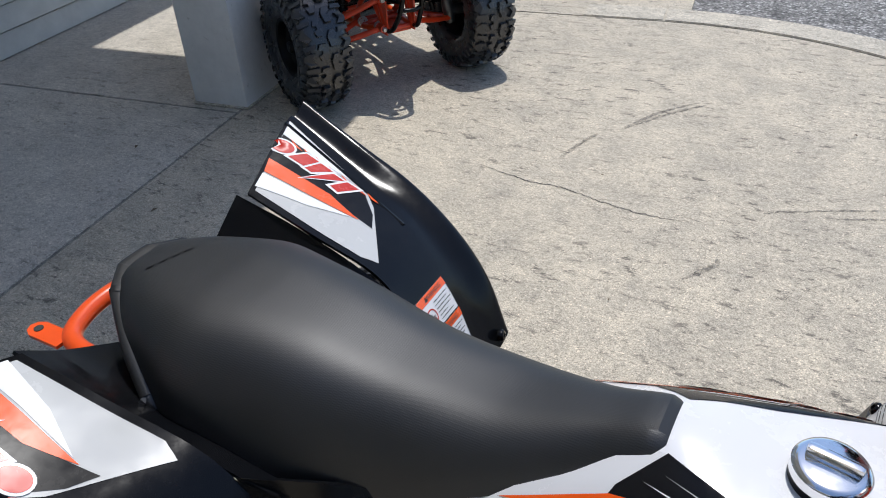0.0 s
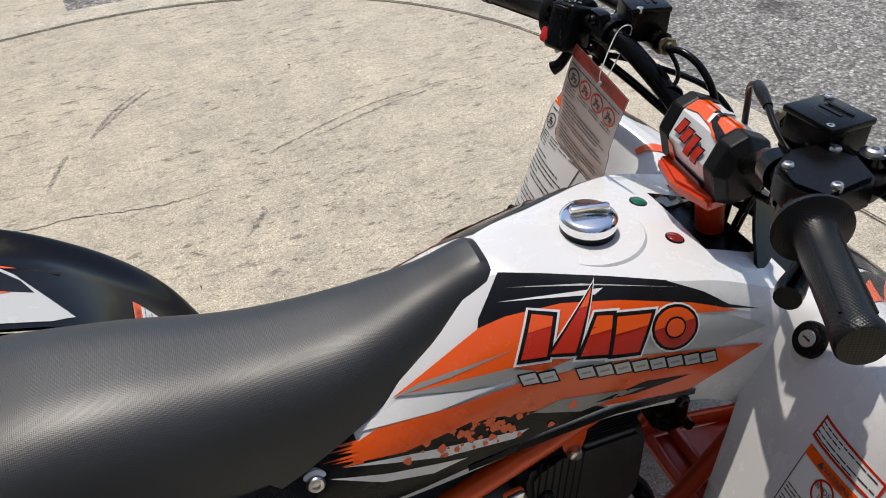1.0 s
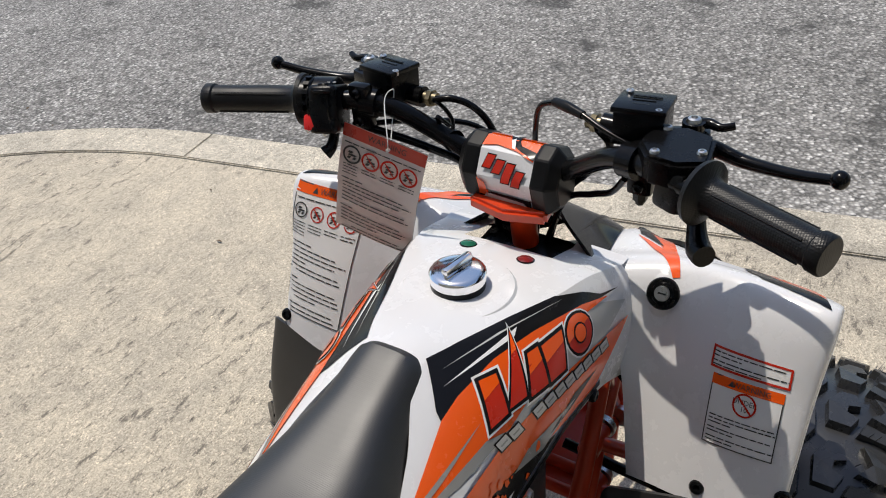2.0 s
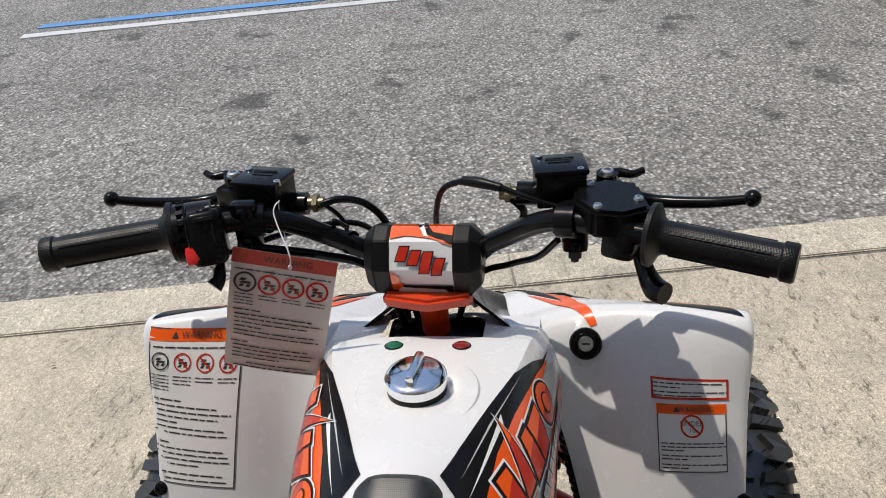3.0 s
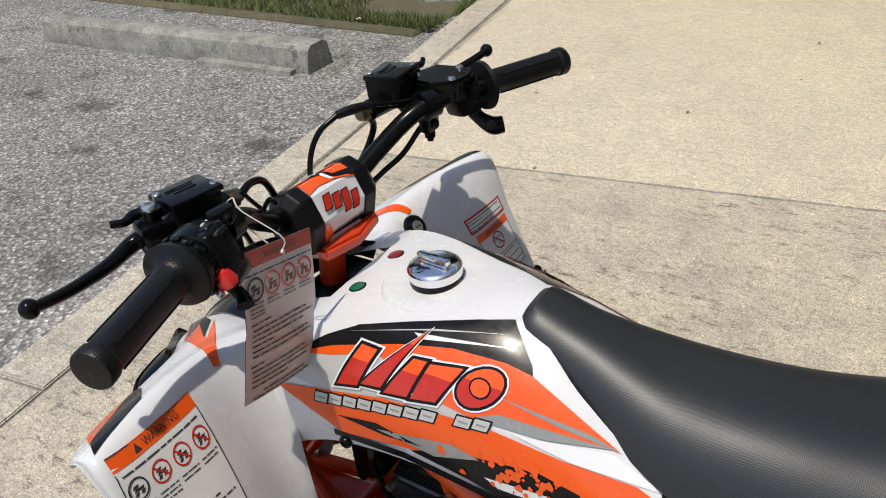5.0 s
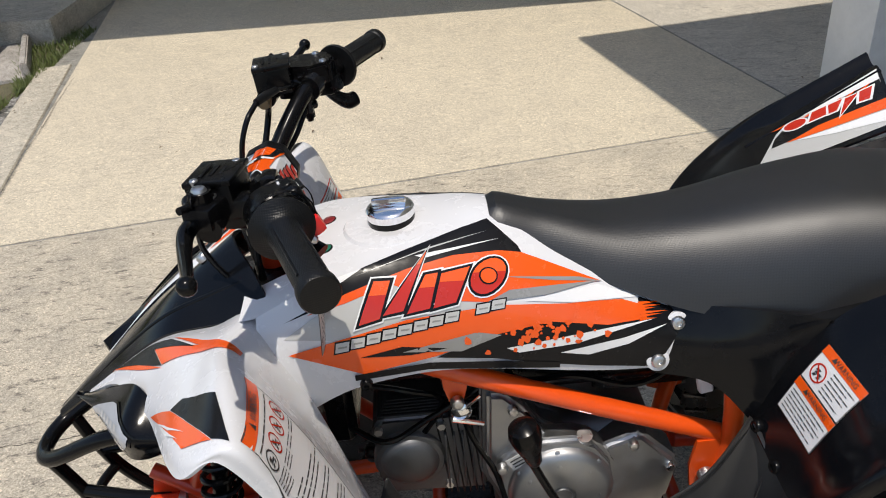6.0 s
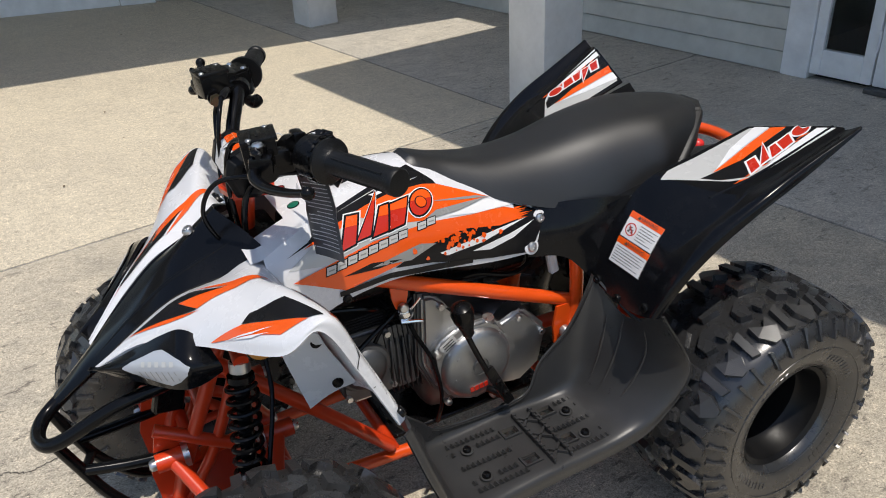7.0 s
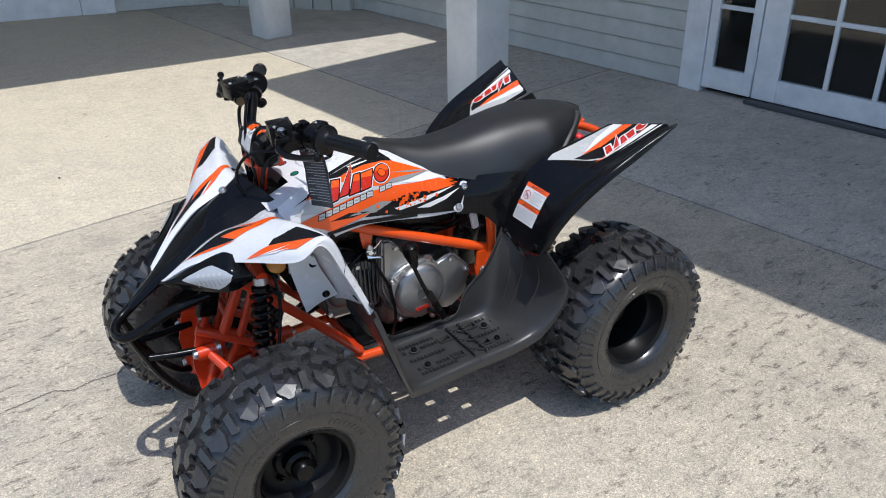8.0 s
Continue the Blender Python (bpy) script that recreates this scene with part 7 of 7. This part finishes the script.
def label_sheet(m, tree, parent, w, h, header=0.0, heading="", icons=(), lines=(), frame_mat=None, off=0.0008):
    """A printed sticker centred on m: sheet, coloured header, pictograms and bars for its small print."""
    sheet = patch("sticker", quad_of(0, 0, w, h), M_PAPER, m, tree, off, parent, "printed white warning sticker")
    edge = bmesh.new()
    t = 0.0012 if frame_mat is M_D_RED else 0.0006
    for x, y, ww, hh in ((0, h / 2 - t, w, 2 * t), (0, t - h / 2, w, 2 * t), (t - w / 2, 0, 2 * t, h), (w / 2 - t, 0, 2 * t, h)):
        for k in range(10):
            fx = (k + 0.5) / 10 - 0.5
            cx, cy, cw, ch = (x + ww * fx, y, ww / 10, hh) if ww > hh else (x, y + hh * fx, ww, hh / 10)
            edge.faces.new([edge.verts.new((*p, 0)) for p in quad_of(cx, cy, cw, ch)])
    laid("sticker_border", edge, frame_mat or M_INK, m, tree, off + 0.0003, parent)
    if header:
        patch("sticker_header", quad_of(0, h / 2 - header / 2, w, header), M_D_ORANGE, m, tree, off + 0.0004, parent)
        tri = bmesh.new()
        c = -w * 0.22
        tri.faces.new([tri.verts.new((c + a * header, h / 2 - header / 2 + b * header, 0)) for a, b in ((-0.32, -0.28), (0.32, -0.28), (0, 0.3))])
        laid("warning_triangle", tri, M_INK, m, tree, off + 0.0007, parent)
    if heading:
        laid("heading", lettering(heading, header * 0.78, (w * 0.06, h / 2 - header / 2)), M_INK, m, tree, off + 0.0014, parent)
    for x, y, r, colour, text in icons:
        ring = bmesh.new()
        n = 28
        for k in range(n):
            a, b = 2 * math.pi * k / n, 2 * math.pi * (k + 1) / n
            ring.faces.new([ring.verts.new((x + q * math.cos(e), y + q * math.sin(e), 0)) for q, e in ((r, a), (r, b), (r * 0.84, b), (r * 0.84, a))])
        if colour is M_D_RED:
            d = r * 0.62
            ring.faces.new([ring.verts.new((x + p, y + q, 0)) for p, q in ((-d - r * 0.06, d - r * 0.06), (-d + r * 0.06, d + r * 0.06), (d + r * 0.06, -d + r * 0.06), (d - r * 0.06, -d - r * 0.06))])
        laid("pictogram", ring, colour, m, tree, off + 0.0006, parent)
        if text:
            bm = lettering(text[0], r * 0.62, (x, y + r * 0.22))
            laid("pictogram_text", lettering(text[1], r * 0.62, (x, y - r * 0.36), bm), M_INK, m, tree, off + 0.0004, parent)
        else:
            bm = bmesh.new()
            for dx, dy, ww, hh in ((-0.2, 0.25, 0.5, 0.28), (0.05, -0.05, 0.9, 0.24), (-0.3, -0.38, 0.34, 0.3), (0.32, -0.36, 0.34, 0.3)):
                bm.faces.new([bm.verts.new((*p, 0)) for p in quad_of(x + dx * r, y + dy * r, ww * r, hh * r, 0.1 * r)])
            laid("pictogram_figure", bm, M_INK, m, tree, off + 0.0004, parent)
    bm = bmesh.new()
    rng = random.Random(len(lines))
    for x0, x1, y, hh in lines:
        x = x0
        while x < x1:
            word = min(x1 - x, rng.uniform(1.6, 5.5) * hh)
            if word > hh * 0.5:
                bm.faces.new([bm.verts.new((*p, 0)) for p in quad_of(x + word / 2, y, word, hh * 0.5)])
            x += word + hh * 0.55
    if lines:
        tagged(laid("small_print", bm, M_INK, m, tree, off + 0.0005, parent), kind="stuff")
    else:
        bm.free()
    return sheet


# small embossed mark at the back of the seat
bm = bmesh.new()
loft(bm, seat_rings)
tr = tree_of(bm)
bm.free()
m = frame_of((-0.475, 0, 0.78), (-0.42, -0.9, 0), (0.9, -0.42, 0))
for k in range(4):
    patch("embossed_mark", quad_of(0.016 * (k - 1.5), 0, 0.011, 0.010, 0.002), M_SEAT, m, tr, 0.0016, seat, cut=0.004)

# headlight lenses
for s in (1, -1):
    m, L, lamp = frames[s]
    tr = trees["lamp", s]
    outline = [(L * c, 0.026 * si * s) for c, si in KITE]
    patch("lens_edge", grown(outline, 0.003), M_GLOSS, m, tr, 0.0012, lamp, cut=0.006)
    lens = patch("lens", outline, M_LENS_C, m, tr, 0.0020, lamp, "clear ribbed headlight lens", cut=0.006)
    for k in range(7):
        x = L * (-0.45 + 0.18 * k)
        patch("lens_rib", [(x - 0.0011, -0.004 * s), (x + 0.0011, -0.004 * s), (x + 0.004, -0.017 * s), (x + 0.0018, -0.017 * s)], M_D_GREY, m, tr, 0.0025, lens)
    for k in range(5):
        x = L * (-0.3 + 0.22 * k)
        patch("lamp_cell", [(x - 0.004, 0.002 * s), (x + 0.004, 0.002 * s), (x + 0.004, 0.009 * s), (x - 0.004, 0.009 * s)], M_D_SILVER, m, tr, 0.0025, lens)

# stickers on the right front mudguard
def back_frame(a, b, turn):
    """A frame that looks forward from behind: x to the bike's right, y up, centred at y = -a, z = b."""
    return frame_of((0.36, -a, b), (0, -1, 0), (0, 0, 1)) @ pose(0, 0, 0, 0, 0, turn)


tr, pn = trees["front", -1], panels["front", -1]
label_sheet(back_frame(0.2870, 0.6690, 3.0), tr, pn, 0.083, 0.022, lines=[(-0.040, 0.036, 0.0055, 0.0026), (-0.040, -0.010, 0.0015, 0.0026), (-0.040, 0.040, -0.0035, 0.0026), (-0.040, 0.012, -0.0072, 0.0026)], frame_mat=M_D_RED)
label_sheet(back_frame(0.2905, 0.6165, 3.0), tr, pn, 0.075, 0.074, 0.0105, "WARNING", [(0, 0.014, 0.0125, M_D_RED, ("UNDER", "10"))], [(-0.034, 0.034, -0.005, 0.0026), (-0.034, 0.036, -0.0088, 0.0026), (-0.034, -0.010, -0.0126, 0.0026), (-0.034, 0.034, -0.0185, 0.0026), (-0.034, -0.006, -0.0222, 0.0026), (-0.034, 0.036, -0.0285, 0.0026), (-0.034, -0.004, -0.0322, 0.0026)])
# large sticker on the left front mudguard
tr, pn = trees["front", 1], panels["front", 1]
rows = [(-0.050, 0.050, 0.0700, 0.0030)]
for k, x in enumerate((-0.041, -0.014, 0.013, 0.040)):
    rows += [(x - 0.011, x + 0.011, 0.0375 - 0.0042 * j, 0.0024) for j in range((5, 3, 2, 2)[k])]
rows += [(-0.048, -0.014, 0.0095, 0.0034)]
rows += [(-0.044 if k % 5 else -0.047, (0.030, 0.048, 0.032, -0.016, 0.040, 0.044)[k], 0.0030 - 0.0062 * k, 0.0034) for k in range(6)]
rows += [(-0.048, -0.028, -0.0400, 0.0034)]
rows += [(-0.044, (0.040, 0.046, 0.048, 0.010)[k], -0.0465 - 0.0062 * k, 0.0034) for k in range(4)]
rows += [(-0.036, 0.040, -0.0760, 0.0036), (-0.044, 0.046, -0.0830, 0.0036)]
label_sheet(back_frame(-0.3000, 0.6420, -7.0), tr, pn, 0.110, 0.178, 0.0125, "WARNING", [(-0.041, 0.054, 0.0105, M_INK, None), (-0.014, 0.054, 0.0105, M_D_RED, None), (0.013, 0.054, 0.0105, M_D_RED, None), (0.040, 0.054, 0.0105, M_D_RED, None)], rows)
# double sticker on each side's rear mudguard: only the left one carries it
TL, TR, BL = Vector((-0.239, 0.185, 0.650)), Vector((-0.254, 0.258, 0.638)), Vector((-0.192, 0.176, 0.563))
tr, pn = trees["rear", 1], panels["rear", 1]
m = frame_of(TL + (TR - TL) * 0.5 + (BL - TL) * 0.5, TR - TL, TL - BL)
for k, (y, icons) in enumerate(((0.0255, [(-0.022, -0.006, 0.012, M_D_RED, None)]), (-0.0255, []))):
    x0 = -0.034 if k else -0.006
    label_sheet(m @ Matrix.Translation((0, y, 0)), tr, pn, 0.078, 0.050, 0.0115, "WARNING", icons, [(x0, (0.034, 0.026, 0.034, 0.030, 0.016, 0.030)[j], 0.008 - 0.0052 * j, 0.0026) for j in range(6)])

# print on the bar pad
before_print = set(bpy.data.objects)
bm = bmesh.new()
loft(bm, [pad_ring(y, 0.975) for y in (-0.046, 0.034)], closed=True, caps=True)
tr = tree_of(bm)
bm.free()
m = frame_of((0.375, -0.006, 0.85), (0, -1, 0), (0.62, 0, 0.78)) @ Matrix.Diagonal((0.84, 1, 1, 1))
for name, mat_, poly, k in (
    ("orange_field", M_D_ORANGE, [(-0.042, 0.044), (-0.042, 0.016), (-0.02, 0.020), (0.012, 0.017), (0.042, 0.010), (0.042, 0.044)], 0),
    ("black_flash", M_D_BLACK, [(0.000, 0.040), (0.016, 0.024), (0.042, 0.020), (0.042, 0.012), (0.020, 0.017), (0.006, 0.022), (-0.014, 0.038)], 1),
    ("white_slash", M_D_WHITE, [(-0.012, 0.042), (0.004, 0.019), (0.010, 0.018), (-0.004, 0.042)], 2),
    ("orange_wedge", M_D_ORANGE, [(-0.042, -0.018), (-0.030, -0.022), (-0.026, -0.044), (-0.042, -0.044)], 1),
    ("black_splash", M_D_BLACK, [(-0.042, -0.030), (-0.020, -0.034), (0.004, -0.030), (0.024, -0.036), (0.042, -0.034), (0.042, -0.062), (-0.042, -0.062)], 0),
    ("grey_field", M_D_SILVER, [(-0.030, -0.046), (0.030, -0.050), (0.036, -0.060), (-0.036, -0.060)], 1),
):
    patch(name, poly, mat_, m, tr, 0.0016 + 0.0005 * k, pad, cut=0.005)
for k in range(4):
    poly = quad_of(-0.024 + 0.016 * k, 0.001 - 0.004 * k, 0.0125, 0.015 + (0.005 if k == 2 else 0), 0.003)
    patch("mark_outline", grown(poly, 0.0010), M_D_BLACK, m, tr, 0.0026, pad, cut=0.005)
    patch("mark", poly, M_D_RED, m, tr, 0.0031, pad, cut=0.005)

for ob in sorted(set(bpy.data.objects) - before_print, key=lambda o: o.name):
    ob.data.transform(STEER)

# ---------------------------------------------------------------- the hang tag
tag = root("hang_tag", "printed card warning tag tied to the handlebar", "tag", "", (0.333, 0.145, 0.880))
TL, TR, BL = Vector((0.322, 0.190, 0.884)), Vector((0.333, 0.089, 0.856)), Vector((0.314, 0.226, 0.736))
m = frame_of(TL + (TR - TL) / 2 + (BL - TL) / 2, TR - TL, TL - BL)
TW, TH = 0.108, 0.154
bm = bmesh.new()
loft(bm, [[m @ Vector((x, y, 0.006 * math.sin((y / TH + 0.5) * 3.0) - 0.010 * (x / TW) ** 2 * (y < 0))) for x in np.linspace(-TW / 2, TW / 2, 9)] for y in np.linspace(-TH / 2, TH / 2, 15)])
tr = tree_of(bm)
if bm.faces[:][0].normal.dot(m.to_3x3().col[2]) < 0:
    bmesh.ops.reverse_faces(bm, faces=bm.faces)
back = bm.copy()
shift = Matrix.Translation(-tag.location)


def tag_part(ob):
    ob.data.transform(shift)
    return ob


for v in back.verts:
    v.co -= m.to_3x3().col[2] * 0.0008
card = tag_part(part("card", bm, M_TAG, tag, flip=False))
tag_part(part("card_back", back, M_TAG_BACK, tag, "black printed back of the card", flip=False))
before = set(bpy.data.objects)
patch("tag_header", quad_of(0, TH / 2 - 0.008, TW, 0.016), M_TAG_RED, m, tr, 0.0010, tag, cut=0.006)
laid("tag_heading", lettering("WARNING", 0.0105, (0.004, TH / 2 - 0.008)), M_INK, m, tr, 0.0016, tag)
rows = [(-0.050, 0.050, 0.0545, 0.0028)]
for k, x in enumerate((-0.038, -0.013, 0.012, 0.037)):
    bm = bmesh.new()
    for j in range(28):
        a, b = 2 * math.pi * j / 28, 2 * math.pi * (j + 1) / 28
        bm.faces.new([bm.verts.new((x + q * math.cos(e), 0.040 + q * math.sin(e), 0)) for q, e in ((0.0120, a), (0.0120, b), (0.0096, b), (0.0096, a))])
    if k:
        bm.faces.new([bm.verts.new((x + p, 0.040 + q, 0)) for p, q in ((-0.0075, 0.0065), (-0.0065, 0.0075), (0.0075, -0.0065), (0.0065, -0.0075))])
    laid("pictogram", bm, M_D_RED if k else M_INK, m, tr, 0.0014, tag)
    bm = bmesh.new()
    for dx, dy, ww, hh in ((-0.2, 0.25, 0.5, 0.28), (0.05, -0.05, 0.9, 0.24), (-0.3, -0.38, 0.34, 0.3), (0.32, -0.36, 0.34, 0.3)):
        bm.faces.new([bm.verts.new((*p, 0)) for p in quad_of(x + dx * 0.0115, 0.040 + dy * 0.0115, ww * 0.0115, hh * 0.0115, 0.001)])
    laid("pictogram_figure", bm, M_INK, m, tr, 0.0011, tag)
    rows += [(x - 0.010, x + 0.010, 0.0255 - 0.004 * j, 0.0022) for j in range((4, 2, 2, 2)[k])]
rows += [(-0.048, -0.018, 0.006, 0.0030)] + [(-0.046, (0.036, 0.048, 0.032, -0.014, 0.042, 0.046)[k], 0.000 - 0.0056 * k, 0.0030) for k in range(6)]
rows += [(-0.048, -0.030, -0.038, 0.0030)] + [(-0.046, (0.036, 0.044, 0.040, 0.006)[k], -0.0436 - 0.0056 * k, 0.0030) for k in range(4)] + [(-0.030, 0.038, -0.0688, 0.0030), (-0.044, 0.044, -0.0738, 0.0030)]
rng = random.Random(9)
for side, mat_ in ((1, M_INK), (-1, M_PAPER)):
    bm = bmesh.new()
    for x0, x1, y, hh in rows if side > 0 else [(-0.045, 0.045 - 0.03 * (k % 4 == 3), 0.060 - 0.0062 * k, 0.0022) for k in range(21)]:
        x = x0
        while x < x1:
            word = min(x1 - x, rng.uniform(1.6, 5.5) * hh)
            bm.faces.new([bm.verts.new((*p, 0)) for p in quad_of(x + word / 2, y, word, hh * 0.55)])
            x += word + hh * 0.55
    tagged(laid("tag_print", bm, mat_, m if side > 0 else m @ Matrix.Diagonal((1, 1, -1, 1)), tr, 0.0010 if side > 0 else 0.0018, tag), kind="stuff")
part("tie", tube_bm([m @ Vector((0.006, TH / 2 - 0.012, 0.004)), m @ Vector((0.004, TH / 2 + 0.004, 0.006)), Vector((0.350, 0.150, 0.905)), Vector((0.362, 0.146, 0.914)), Vector((0.368, 0.150, 0.900)), m @ Vector((0.006, TH / 2 - 0.012, -0.002))], 0.0007, 6, 24), M_PAPER, tag)
part("eyelet", tube_bm([m @ Vector((0.006, TH / 2 - 0.012, -0.001)), m @ Vector((0.006, TH / 2 - 0.012, 0.006))], 0.0022, 10), M_PAPER, tag)
for ob in set(bpy.data.objects) - before:
    ob.data.transform(shift)

# ---------------------------------------------------------------- a second quad bike behind, half in the porch's shade
second = copy_thing(quad, Matrix.Translation((-1.985, 2.365, 0)) @ pose(0, 0, 0, 0, 0, -30.7))
tagged(second, "orange and black quad bike parked beside a porch pillar")
